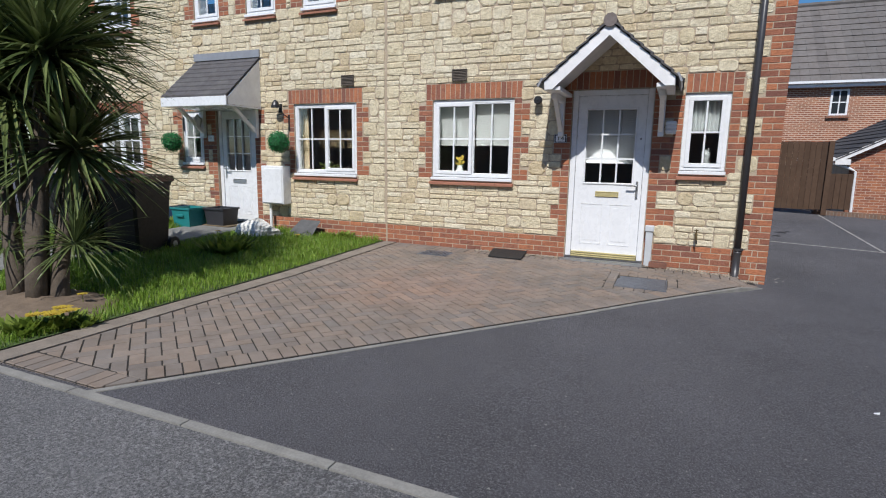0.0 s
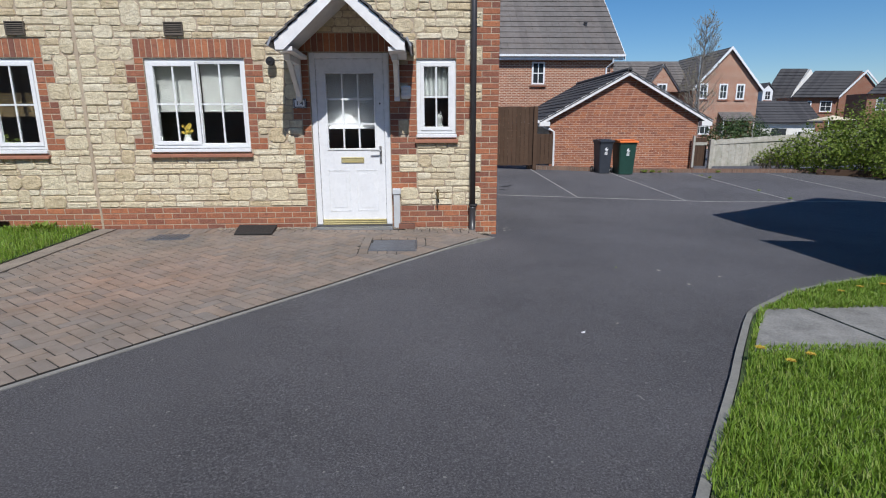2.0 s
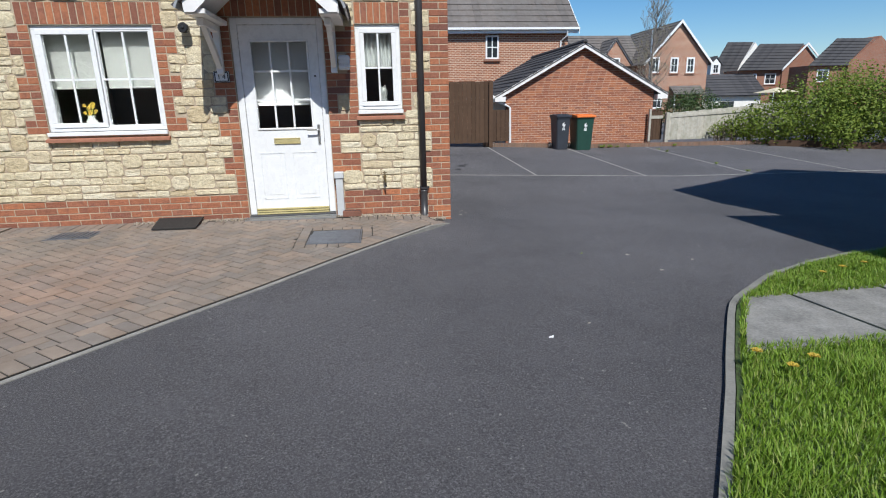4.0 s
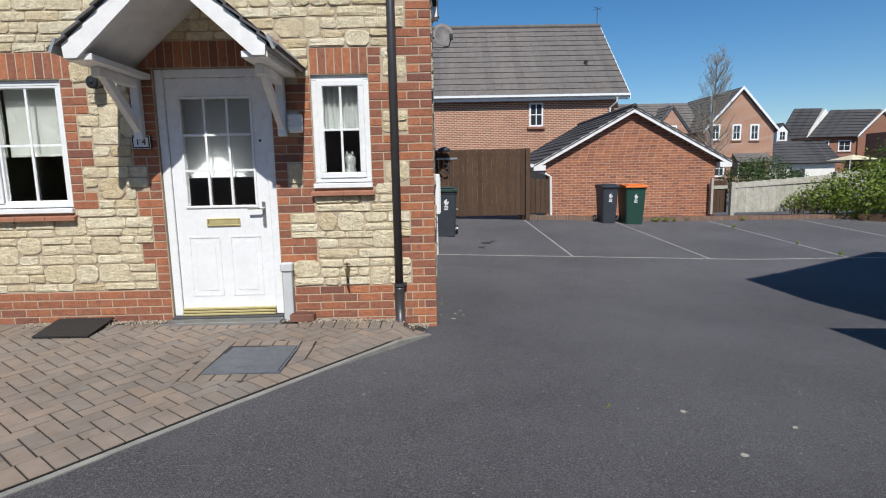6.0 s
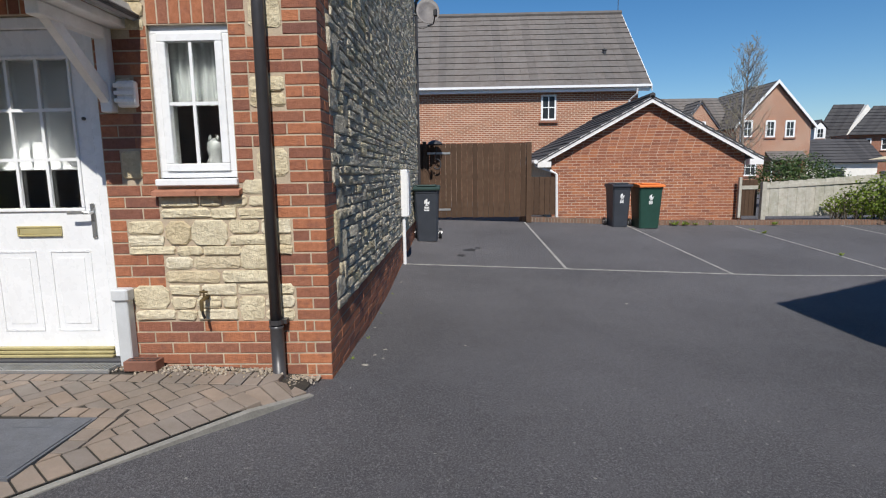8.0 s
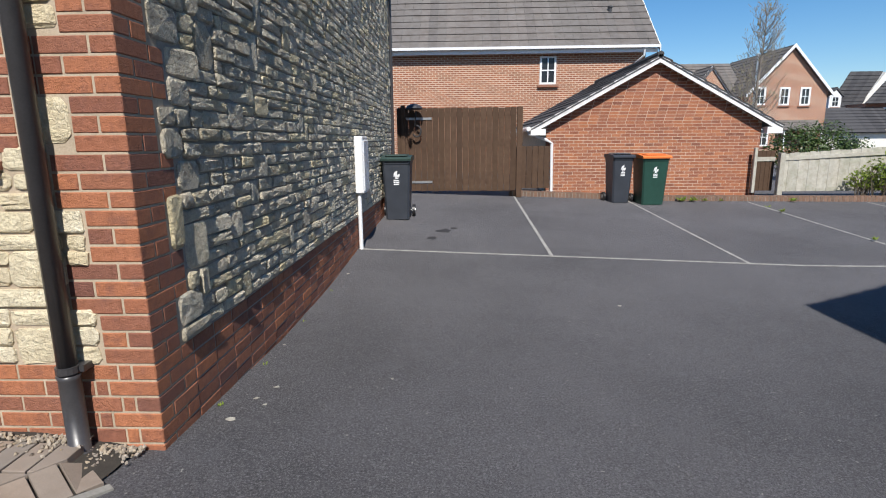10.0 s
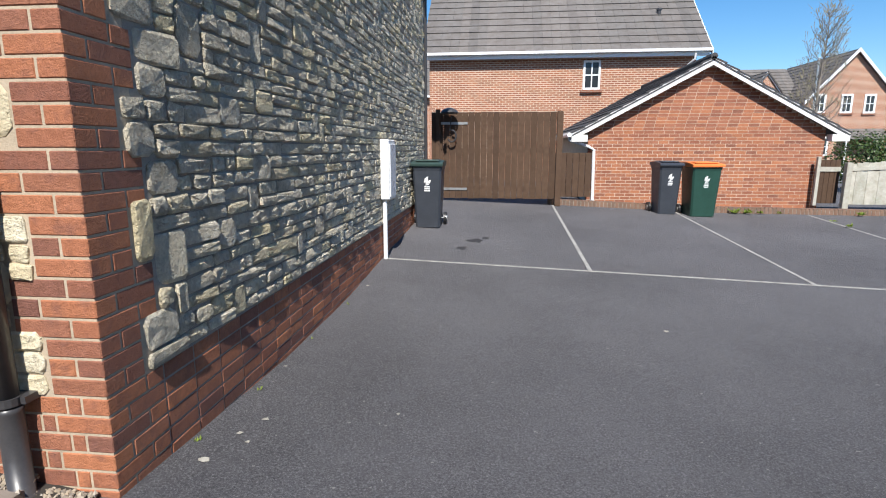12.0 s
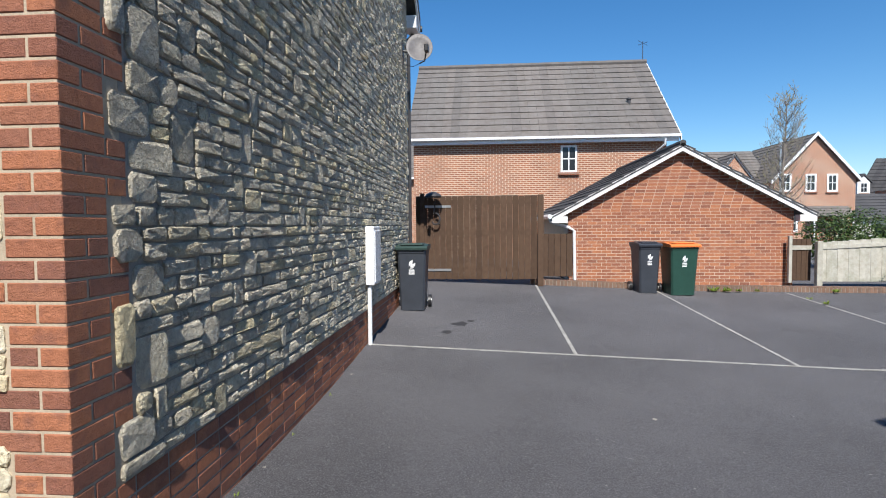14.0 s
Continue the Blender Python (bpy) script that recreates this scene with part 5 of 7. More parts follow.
door_leaf("door_1", "door", "closed white panelled front door with nine panes", FY + 0.03, 3, (1.15, 2.09), 1.0, True, True)
door_leaf("door_2", "door2", "closed white neighbouring door with nine panes", FY + 0.05, 3, (1.16, 2.05), 0.97, False, False)

# drain grating in front of the threshold
grate = thing("drain_grating", (-0.6, 7.34, 0.1), "galvanised channel grating at the door threshold", "grating", kind="structure")
gzt = ground_z(-0.6, 7.34) + 0.03
for i in range(40):
    x = -1.13 + i * 0.0255
    part("bar", Build().prism([(x, 7.29, gzt), (x + 0.012, 7.29, gzt), (x + 0.032, 7.39, gzt + 0.004), (x + 0.02, 7.39, gzt + 0.004)], (0, 0, -0.02)), STEEL, grate)
part("rail", Build().box(-1.15, 7.275, gzt - 0.02, -0.1, 7.289, gzt + 0.002).box(-1.15, 7.391, gzt - 0.02, -0.1, 7.405, gzt + 0.005), STEEL, grate)


# ---- gabled porch over the door ----
PX, PY, PZ, PE, PH = -0.6, 6.62, 2.98, 2.36, 0.72
porch = thing("porch", (PX, FY, 2.3), "white gabled porch hood with grey tiles on timber brackets", "porch")
rise = PZ - PE
for s in (-1, 1):
    pt, ncol, nrow = Build(), 5, 7
    sl = Vector((s * PH, 0, -rise))
    nrm = Vector((s * rise, 0, PH)).normalized()
    for r in range(nrow):
        for cidx in range(ncol):
            off = 0.5 if r % 2 else 0.0
            ya = PY - 0.03 + (FY - PY + 0.03) * max(0, (cidx - off)) / (ncol - 0.5)
            yb = PY - 0.03 + (FY - PY + 0.03) * min(ncol - 0.5, (cidx + 1 - off)) / (ncol - 0.5)
            if yb - ya < 0.02:
                continue
            a = Vector((PX, 0, PZ)) + sl * ((nrow - r - 1) / nrow) * 1.08
            c = Vector((PX, 0, PZ)) + sl * ((nrow - r + 0.12) / nrow) * 1.08
            b = Build()
            v = []
            for p, lift in ((c, 0.032), (a, 0.012)):
                for yy in (ya + 0.002, yb - 0.002):
                    v.append((p.x + nrm.x * lift, yy, p.z + nrm.z * lift))
            for p, lift in ((c, 0.014), (a, -0.004)):
                for yy in (ya + 0.002, yb - 0.002):
                    v.append((p.x + nrm.x * lift, yy, p.z + nrm.z * lift))
            b.add(v, [(0, 1, 3, 2), (4, 6, 7, 5), (0, 4, 5, 1), (1, 5, 7, 3), (3, 7, 6, 2), (2, 6, 4, 0)])
            part("tile", b, ROOFTILE, porch)
    # sloping white lining and bargeboard
    e = Vector((PX, 0, PZ)) + sl
    part("lining", Build().prism([(PX, PY + 0.03, PZ - 0.03), (e.x, PY + 0.03, e.z - 0.03), (e.x, PY + 0.03, e.z - 0.06), (PX, PY + 0.03, PZ - 0.06)], (0, FY - PY - 0.03, 0)), PAINT, porch)
    part("bargeboard", Build().prism([(PX, PY, PZ - 0.01), (e.x, PY, e.z - 0.01), (e.x - s * 0.01, PY, e.z - 0.10), (e.x - s * 0.10, PY, e.z - 0.10), (PX, PY, PZ - 0.15)], (0, 0.028, 0)), PAINT, porch)
    # boxed eaves and gallows bracket
    bx = e.x - s * (0.13 if s > 0 else 0.075)
    part("eaves_box", Build().cbox(min(e.x, e.x - s * 0.19), PY + 0.03, e.z - 0.11, max(e.x, e.x - s * 0.19), FY, e.z - 0.062, 0.004), PAINT, porch)
    br = part("bracket", Build().cbox(bx - 0.035, FY - 0.075, 1.745, bx + 0.035, FY - 0.004, e.z - 0.111, 0.006), PAINT, porch)
    part("beam", Build().cbox(bx - 0.035, PY + 0.24, e.z - 0.185, bx + 0.035, FY - 0.076, e.z - 0.112, 0.006), PAINT, br)
    part("brace", Build().prism([(bx - 0.025, FY - 0.076, 1.80), (bx - 0.025, FY - 0.076, 1.90), (bx - 0.025, PY + 0.42, e.z - 0.186), (bx - 0.025, PY + 0.32, e.z - 0.186)], (0.05, 0, 0)), PAINT, br)
    part("eaves_trim", Build().prism([(e.x + s * 0.055, PY - 0.03, e.z - 0.07), (e.x + s * 0.075, PY - 0.03, e.z - 0.06), (e.x + s * 0.03, PY - 0.03, e.z + 0.035), (e.x + s * 0.01, PY - 0.03, e.z + 0.03)], (0, FY - PY + 0.03, 0)), plain("lead_grey_trim%d" % s, (0.34, 0.35, 0.37), 0.45, 0.3), porch)
for i in range(4):
    y = PY - 0.03 + i * (FY - PY + 0.03) / 4
    part("ridge_tile", Build().tube([(PX, y, PZ + 0.005), (PX, y + (FY - PY) / 4 + 0.02, PZ + 0.005)], [0.075, 0.068], 10), pieces("ridge_tile%d" % i, [(0.17, 0.15, 0.14), (0.2, 0.17, 0.16)]), porch, "weathered grey-brown ridge tile")

# lean-to canopy over the neighbouring door
can = thing("lean_to_canopy", (-7.07, FY, 2.3), "white lean-to door canopy with grey tiles", "porch")
CA, CB = -7.80, -6.36
ct0, ct1 = Vector((0, 6.68, 2.35)), Vector((0, FY, 3.04))
for r in range(8):
    p, q = ct0.lerp(ct1, r / 8), ct0.lerp(ct1, (r + 1.15) / 8)
    for k in range(6):
        a, c = CA + (CB - CA) * k / 6, CA + (CB - CA) * (k + 1) / 6
        part("tile", Build().add([(a, p.y, p.z + 0.03), (c - 0.003, p.y, p.z + 0.03), (c - 0.003, q.y, q.z + 0.01), (a, q.y, q.z + 0.01), (a, p.y, p.z + 0.005), (c - 0.003, p.y, p.z + 0.005), (c - 0.003, q.y, q.z - 0.01), (a, q.y, q.z - 0.01)],
                              [(0, 1, 2, 3), (4, 7, 6, 5), (0, 4, 5, 1), (1, 5, 6, 2), (2, 6, 7, 3), (3, 7, 4, 0)]), ROOFTILE, can)
part("flashing", Build().box(CA - 0.02, FY - 0.04, 3.05, CB + 0.02, FY - 0.002, 3.17), plain("lead_flashing", (0.33, 0.34, 0.36), 0.5, 0.3), can, "lead flashing")
part("fascia", Build().cbox(CA, 6.66, 2.2, CB, 6.69, 2.345, 0.004), UPVC, can)
part("soffit", Build().box(CA, 6.70, 2.2, CB, FY - 0.01, 2.22), UPVC, can)
for x in (CA + 0.002, CB - 0.022):
    part("cheek", Build().prism([(x, 6.70, 2.225), (x, FY - 0.01, 2.225), (x, FY - 0.01, 3.0), (x, 6.70, 2.33)], (0.02, 0, 0)), PAINT, can)
for x in (CA + 0.13, CB - 0.1):
    br = part("bracket", Build().cbox(x - 0.035, FY - 0.075, 1.72, x + 0.035, FY - 0.004, 2.198, 0.005), PAINT, can)
    part("brace", Build().prism([(x - 0.022, FY - 0.076, 1.80), (x - 0.022, FY - 0.076, 1.88), (x - 0.022, 6.95, 2.199), (x - 0.022, 6.87, 2.199)], (0.044, 0, 0)), PAINT, br)

# ---- fittings on the front wall ----
pipe = thing("downpipe", (0.97, FY - 0.07, 0.0), "dark grey rainwater downpipe beside the brick corner", "pipe")
part("pipe", Build().tube([(0.965, FY - 0.065, 0.0), (0.965, FY - 0.065, 5.0)], 0.038, 14), BLACKPVC, pipe, smooth=True)
part("lower_sleeve", Build().tube([(0.965, FY - 0.065, -0.01), (0.965, FY - 0.065, 0.03), (0.965, FY - 0.065, 0.031), (0.965, FY - 0.065, 0.36), (0.965, FY - 0.065, 0.38)], [0.058, 0.055, 0.043, 0.043, 0.048], 14), BLACKPVC, pipe, smooth=True)
for z in (0.39, 4.0):
    part("clip", Build().tube([(0.965, FY - 0.065, z), (0.965, FY - 0.065, z + 0.03)], 0.046, 14).box(0.93, FY - 0.06, z, 1.03, FY + 0.005, z + 0.028), BLACKPVC, pipe)

sec = thing("alarm_box", (0.10, FY, 1.84), "white louvred alarm sounder on the brickwork", "alarm box")
part("body", Build().cbox(0.045, FY - 0.055, 1.775, 0.165, FY - 0.002, 1.935, 0.012), UPVC, sec)
for i in range(3):
    part("louvre", Build().cbox(0.04, FY - 0.068, 1.80 + 0.045 * i, 0.17, FY - 0.054, 1.827 + 0.045 * i, 0.004), UPVC, sec)


def text_mesh(name, s, size, m, mat, parent, extrude=0.002):
    cu = bpy.data.curves.new(name, "FONT")
    cu.body, cu.size, cu.extrude, cu.align_x, cu.align_y = s, size, extrude, "CENTER", "CENTER"
    tmp = bpy.data.objects.new(name, cu)
    scene.collection.objects.link(tmp)
    me = bpy.data.meshes.new_from_object(tmp.evaluated_get(bpy.context.evaluated_depsgraph_get()))
    bpy.data.objects.remove(tmp)
    me.materials.clear()
    me.materials.append(mat)
    me.transform(Matrix.Translation(-ORIGIN[parent]) @ m)
    ob = new(name, me)
    ob.parent = parent
    return ob


BLACK = plain("black_plastic", (0.02, 0.02, 0.022), 0.4)
NX, NZ = -1.25, 1.72
plate = thing("number_plate", (NX, FY, NZ), "dark slate house number plate reading 14", "sign")
part("slate", Build().cbox(NX - 0.085, FY - 0.026, NZ - 0.06, NX + 0.085, FY - 0.004, NZ + 0.06, 0.005), plain("slate_plate", (0.03, 0.028, 0.03), 0.6), plate)
part("border", frame_box(Build(), NX - 0.08, NX + 0.08, NZ - 0.055, NZ + 0.055, FY - 0.029, FY - 0.0262, 0.004), UPVC, plate)
part("tile", Build().cbox(NX - 0.063, FY - 0.031, NZ - 0.04, NX + 0.063, FY - 0.0265, NZ + 0.04, 0.001), UPVC, plate, "white number tile")
for i, ch in enumerate("14"):
    text_mesh("digit", ch, 0.078, Matrix.Translation((NX - 0.027 + i * 0.054, FY - 0.032, NZ)) @ Matrix.Rotation(math.pi / 2, 4, "X"), BLACK, plate)

pir = thing("wall_light", (-1.56, FY, 2.22), "small dark sensor lamp on the stone wall", "lamp")
tilt = Matrix.Translation((-1.56, FY - 0.06, 2.22)) @ Matrix.Rotation(math.pi / 2, 4, "X")
part("base", Build().lathe([(0.035, -0.06), (0.035, -0.03), (0.02, -0.02), (0.02, 0.0)], 14, tilt), BLACK, pir)
part("head", Build().lathe([(0.03, 0.0), (0.052, 0.01), (0.055, 0.06), (0.045, 0.075), (0.02, 0.076)], 16, tilt), BLACK, pir)
part("lens", Build().lathe([(0.018, 0.0765), (0.012, 0.085), (0.002, 0.087)], 12, tilt), BLACK, pir)

box1 = thing("cable_cover", (-0.045, FY, 0.1), "grey plastic cable cover beside the front door", "box")
part("duct", Build().cbox(-0.085, FY - 0.075, ground_z(0, 7.3), 0.0, FY - 0.003, 0.56, 0.006), plain("grey_plastic", (0.52, 0.54, 0.55), 0.45), box1)
part("cap", Build().cbox(-0.098, FY - 0.09, 0.55, 0.012, FY - 0.003, 0.63, 0.01), plain("grey_plastic_cap", (0.56, 0.58, 0.59), 0.45), box1)

tapm = plain("tarnished_brass", (0.18, 0.13, 0.06), 0.5, 0.7, vary=0.4)
tap = thing("garden_tap", (0.5, FY, 0.55), "tarnished brass garden tap on the stone wall", "tap")
part("body", Build().tube([(0.5, FY, 0.56), (0.5, FY - 0.06, 0.56), (0.5, FY - 0.1, 0.55), (0.505, FY - 0.11, 0.49)], [0.015, 0.015, 0.014, 0.011], 8), tapm, tap)
part("wheel", Build().tube([(0.475, FY - 0.06, 0.605), (0.525, FY - 0.06, 0.605)], 0.008, 6).tube([(0.5, FY - 0.06, 0.565), (0.5, FY - 0.06, 0.62)], 0.007, 6), tapm, tap)
part("hose_end", Build().tube([(0.505, FY - 0.11, 0.50), (0.508, FY - 0.10, 0.46), (0.51, FY - 0.09, 0.44)], 0.009, 8), BLACK, tap)

AIR = plain("brown_air_brick", (0.20, 0.09, 0.06), 0.85, vary=0.3)
ab = thing("loose_air_brick", (0.09, 7.38, 0.07), "loose perforated red brick on the gravel by the wall", "brick")
az = ground_z(0.09, 7.35) + 0.02
part("block", Build().cbox(-0.02, 7.30, az, 0.195, 7.40, az + 0.068, 0.005), AIR, ab)
# thin black plates on the solid block stand in for the holes' shade
for i in range(6):
    for j in range(2):
        part("hole", Build().box(0.002 + i * 0.032, 7.318 + j * 0.036, az + 0.0685, 0.022 + i * 0.032, 7.340 + j * 0.036, az + 0.0695), BLACK, ab)

VENT = plain("brown_vent", (0.115, 0.095, 0.075), 0.7, vary=0.2)
for x in (-4.61, -2.73):
    v = thing("wall_vent", (x, FY, 2.6), "brown louvred air vent above the window", "vent")
    part("frame", frame_box(Build(), x - 0.115, x + 0.115, 2.525, 2.685, FY - 0.035, FY + 0.0, 0.014), VENT, v)
    part("backing", Build().box(x - 0.1, FY - 0.016, 2.54, x + 0.1, FY - 0.006, 2.67), BLACK, v)
    for i in range(6):
        part("slat", Build().prism([(x - 0.1, FY - 0.034, 2.542 + i * 0.021), (x - 0.1, FY - 0.017, 2.556 + i * 0.021), (x - 0.1, FY - 0.017, 2.56 + i * 0.021), (x - 0.1, FY - 0.034, 2.546 + i * 0.021)], (0.2, 0, 0)), VENT, v)


def meter_box(x0, x1, y0, y1, z0, z1, face, label):
    ob = thing("meter_box", ((x0 + x1) / 2, (y0 + y1) / 2, z0), label, "meter box")
    part("case", Build().cbox(x0, y0, z0, x1, y1, z1, 0.012), UPVC, ob)
    if face == "front":
        part("door", Build().cbox(x0 + 0.02, y0 - 0.012, z0 + 0.02, x1 - 0.02, y0 + 0.0, z1 - 0.04, 0.006), UPVC, ob)
        xm = x0 + 0.1
        part("conduit", Build().tube([(xm, (y0 + y1) / 2, z0), (xm, (y0 + y1) / 2, ground_z(xm, FY) - 0.05)], 0.025, 10), UPVC, ob)
    else:
        part("door", Build().cbox(x1, y0 + 0.03, z0 + 0.03, x1 + 0.012, y1 - 0.03, z1 - 0.05, 0.006), UPVC, ob)
        part("conduit", Build().tube([(x0 + 0.04, y0 + 0.06, z0), (x0 + 0.04, y0 + 0.06, ground_z(CX + 0.1, y0) - 0.05)], 0.026, 10), UPVC, ob)


meter_box(-6.24, -5.78, 7.24, FY - 0.004, 0.62, 1.26, "front", "white electricity meter box on the neighbouring wall")
meter_box(CX + 0.005, CX + 0.115, 11.92, 12.30, 0.70, 1.40, "side", "white meter box on the side wall above a white conduit")

# satellite dish near the rear corner
DISH = plain("weathered_grey_dish", (0.15, 0.14, 0.14), 0.6, vary=0.35, scale=9)
dish = thing("satellite_dish", (CX, 15.0, 4.4), "weathered grey oval satellite dish on the side wall", "satellite dish")
dm_ = look((1.60, 14.98, 4.42), (2.2, 11.0, 6.0)) @ Matrix.Rotation(math.pi, 4, "Y") @ Matrix.Diagonal((0.85, 1.05, 1, 1))
part("reflector", Build().lathe([(0.01, 0.0), (0.1, 0.012), (0.2, 0.045), (0.265, 0.085), (0.268, 0.08), (0.2, 0.035), (0.1, 0.002), (0.01, -0.01)], 24, dm_), DISH, dish, smooth=True)
part("mount", Build().tube([(CX, 15.0, 4.42), (CX + 0.14, 15.02, 4.4), (1.58, 15.04, 4.40)], 0.02, 8).box(CX, 14.93, 4.32, CX + 0.02, 15.07, 4.54), BLACK, dish)
lnb = part("feed_arm", Build().tube([(1.6, 15.0, 4.2), (1.72, 14.72, 4.16), (1.76, 14.6, 4.28)], 0.012, 6), BLACK, dish)
part("feed_horn", Build().cbox(1.73, 14.54, 4.26, 1.80, 14.66, 4.38, 0.012), BLACK, lnb)
part("cable", Build().tube([(CX + 0.01, 15.0, 4.35), (CX + 0.02, 15.05, 4.2), (1.5, 14.9, 4.12), (1.7, 14.72, 4.14)], 0.005, 5), BLACK, lnb)

# covers and mats in the paving
IRON = plain("grey_steel_cover", (0.135, 0.145, 0.165), 0.55, 0.35, vary=0.25, scale=10, bump=0.5, bscale=130)
mh = thing("manhole_cover", (-0.05, 6.4, 0.05), "grey steel inspection cover set in the paving", "manhole cover", kind="structure")
zc = ground_z(-0.05, 6.4) + 0.016
part("lid", Build().cbox(-0.30, 6.14, zc - 0.03, 0.20, 6.68, zc + 0.003, 0.002), IRON, mh)
part("rim", Build().box(-0.318, 6.122, zc - 0.04, 0.218, 6.137, zc).box(-0.318, 6.683, zc - 0.04, 0.218, 6.698, zc).box(-0.318, 6.137, zc - 0.04, -0.303, 6.683, zc).box(0.203, 6.137, zc - 0.04, 0.218, 6.683, zc), IRON, mh)
for cx_, cy_, w_ in ((-0.05, 6.58, 0.2), (-0.05, 6.25, 0.14)):
    part("lettering", Build().box(cx_ - w_ / 2, cy_, zc + 0.003, cx_ + w_ / 2, cy_ + 0.018, zc + 0.0045), IRON, mh)
MATM = plain("black_rubber_mat", (0.022, 0.021, 0.020), 0.8, vary=0.3, scale=20, bump=0.6, bscale=120)
zm = ground_z(-2, 7.2) + 0.02
solid("rubber_mat", Build().prism([(-2.07, 6.98, zm), (-1.60, 6.97, zm), (-1.64, 7.42, zm + 0.035), (-2.14, 7.42, zm + 0.035)], (0, 0, 0.012)), MATM, "black rubber mat lying against the brick plinth", "mat")
gully = thing("drain_cover", (-2.82, 6.93, 0.1), "dark slotted gully cover in the paving", "drain cover", kind="structure")
zg = ground_z(-2.82, 6.93) + 0.017
part("frame", Build().box(-3.05, 6.75, zg - 0.03, -2.6, 7.11, zg), IRON, gully)
for i in range(8):
    part("bar", Build().box(-3.02 + i * 0.05, 6.78, zg, -2.99 + i * 0.05, 7.08, zg + 0.006), IRON, gully)


# ---- wheelie bins ----
def wheelie_bin(at, w, d, h, body, lid, label, turn=0.0, mark=True):
    ob = thing("wheelie_bin", (0, 0, 0), label, "wheelie bin", "wheelie bins")
    wb, db_ = w * 0.82, d * 0.78
    b = Build()
    rings = ((0.0, wb, db_), (0.02, wb, db_), (h * 0.86, w * 0.97, d * 0.97), (h * 0.86, w, d), (h * 0.91, w * 1.02, d * 1.02))
    c = 0.03
    for z, ww, dd in rings:
        for x, y in ((-1, -1), (1, -1), (1, 1), (-1, 1)):
            e = [(x * ww / 2, y * dd / 2 - y * c), (x * ww / 2 - x * c, y * dd / 2)]
            if x * y < 0:
                e.reverse()
            if x * y > 0:
                pass
            for px, py in (e if (x, y) in ((1, -1), (-1, 1)) else e):
                b.v.append((px, py, z))
    n = 8
    order = sorted(range(n), key=lambda i: math.atan2(b.v[i][1], b.v[i][0]))
    for r in range(len(rings) - 1):
        for i in range(n):
            p, q = order[i], order[(i + 1) % n]
            b.f.append((r * n + p, r * n + q, (r + 1) * n + q, (r + 1) * n + p))
    b.f.append(tuple(reversed(order)))
    bd = part("body", b, body, ob)
    top = h * 0.91
    lb = Build().prism([(-w * 0.54, -d * 0.56, top), (-w * 0.54, d * 0.52, top), (-w * 0.54, d * 0.50, top + 0.075), (-w * 0.54, 0.0, top + 0.085), (-w * 0.54, -d * 0.5, top + 0.055), (-w * 0.54, -d * 0.57, top + 0.03)], (w * 1.08, 0, 0))
    ld = part("lid", lb, lid, ob)
    part("lid_panel", Build().cbox(-w * 0.4, -d * 0.42, top + 0.062, w * 0.4, d * 0.4, top + 0.095, 0.02), lid, ld)
    part("handle", Build().tube([(-w * 0.4, d * 0.5, top - 0.03), (-w * 0.4, d * 0.6, top + 0.0), (w * 0.4, d * 0.6, top + 0.0), (w * 0.4, d * 0.5, top - 0.03)], 0.016, 8), body, ob)
    part("axle", Build().tube([(-w * 0.5, d * 0.42, 0.1), (w * 0.5, d * 0.42, 0.1)], 0.012, 8), STEEL, ob)
    for s in (-1, 1):
        wh = part("wheel", Build().tube([(s * w * 0.46, d * 0.42, 0.1), (s * (w * 0.46 + 0.05), d * 0.42, 0.1)], 0.1, 18), BLACK, ob)
        part("hub", Build().tube([(s * (w * 0.46 + 0.051), d * 0.42, 0.1), (s * (w * 0.46 + 0.056), d * 0.42, 0.1)], 0.045, 12), STEEL, wh)
    if mark:
        # plain white mark with bars where the lettering stands
        yb = lambda z: -(db_ + (d * 0.97 - db_) * (z - 0.02) / (h * 0.84)) / 2 - 0.002
        mk = Build()
        for (x0, z0, x1, z1) in ((-0.045, 0.70, -0.02, 0.78), (-0.02, 0.68, 0.01, 0.80), (0.01, 0.69, 0.05, 0.75), (-0.03, 0.66, 0.03, 0.69)):
            mk.add([(x0, yb(z0), z0), (x1, yb(z0), z0 + 0.01), (x1 + 0.01, yb(z1), z1), (x0 + 0.008, yb(z1), z1 - 0.015)], [(0, 1, 2, 3)])
        for z in (0.63, 0.60, 0.57):
            mk.add([(-0.045, yb(z), z), (0.045, yb(z), z), (0.045, yb(z + 0.018), z + 0.018), (-0.045, yb(z + 0.018), z + 0.018)], [(0, 1, 2, 3)])
        part("printed_mark", mk, UPVC, bd, "white printed mark with lettering bars")
    ob.location = (at[0], at[1], ground_z(at[0], at[1]) + 0.002)
    ob.rotation_euler = (0, 0, radians(turn))
    return ob


BINGREY = plain("charcoal_bin_plastic", (0.040, 0.046, 0.058), 0.42, vary=0.2, scale=6)
BINGREEN = plain("dark_green_bin_plastic", (0.018, 0.060, 0.045), 0.42, vary=0.2, scale=6)
LIDGREEN = plain("dark_green_lid", (0.030, 0.055, 0.048), 0.45, vary=0.2, scale=6)
ORANGE = plain("orange_lid", (0.75, 0.20, 0.05), 0.45, vary=0.15, scale=6)
wheelie_bin((1.57, 14.22), 0.46, 0.52, 1.05, BINGREY, LIDGREEN, "charcoal wheelie bin with dark green lid beside the side wall", 0)
wheelie_bin((6.0, 17.0), 0.44, 0.52, 1.04, BINGREY, BINGREY, "charcoal wheelie bin in front of the garage", 6)
wheelie_bin((6.64, 16.92), 0.56, 0.62, 1.06, BINGREEN, ORANGE, "green wheelie bin with an orange lid in front of the garage", 4)
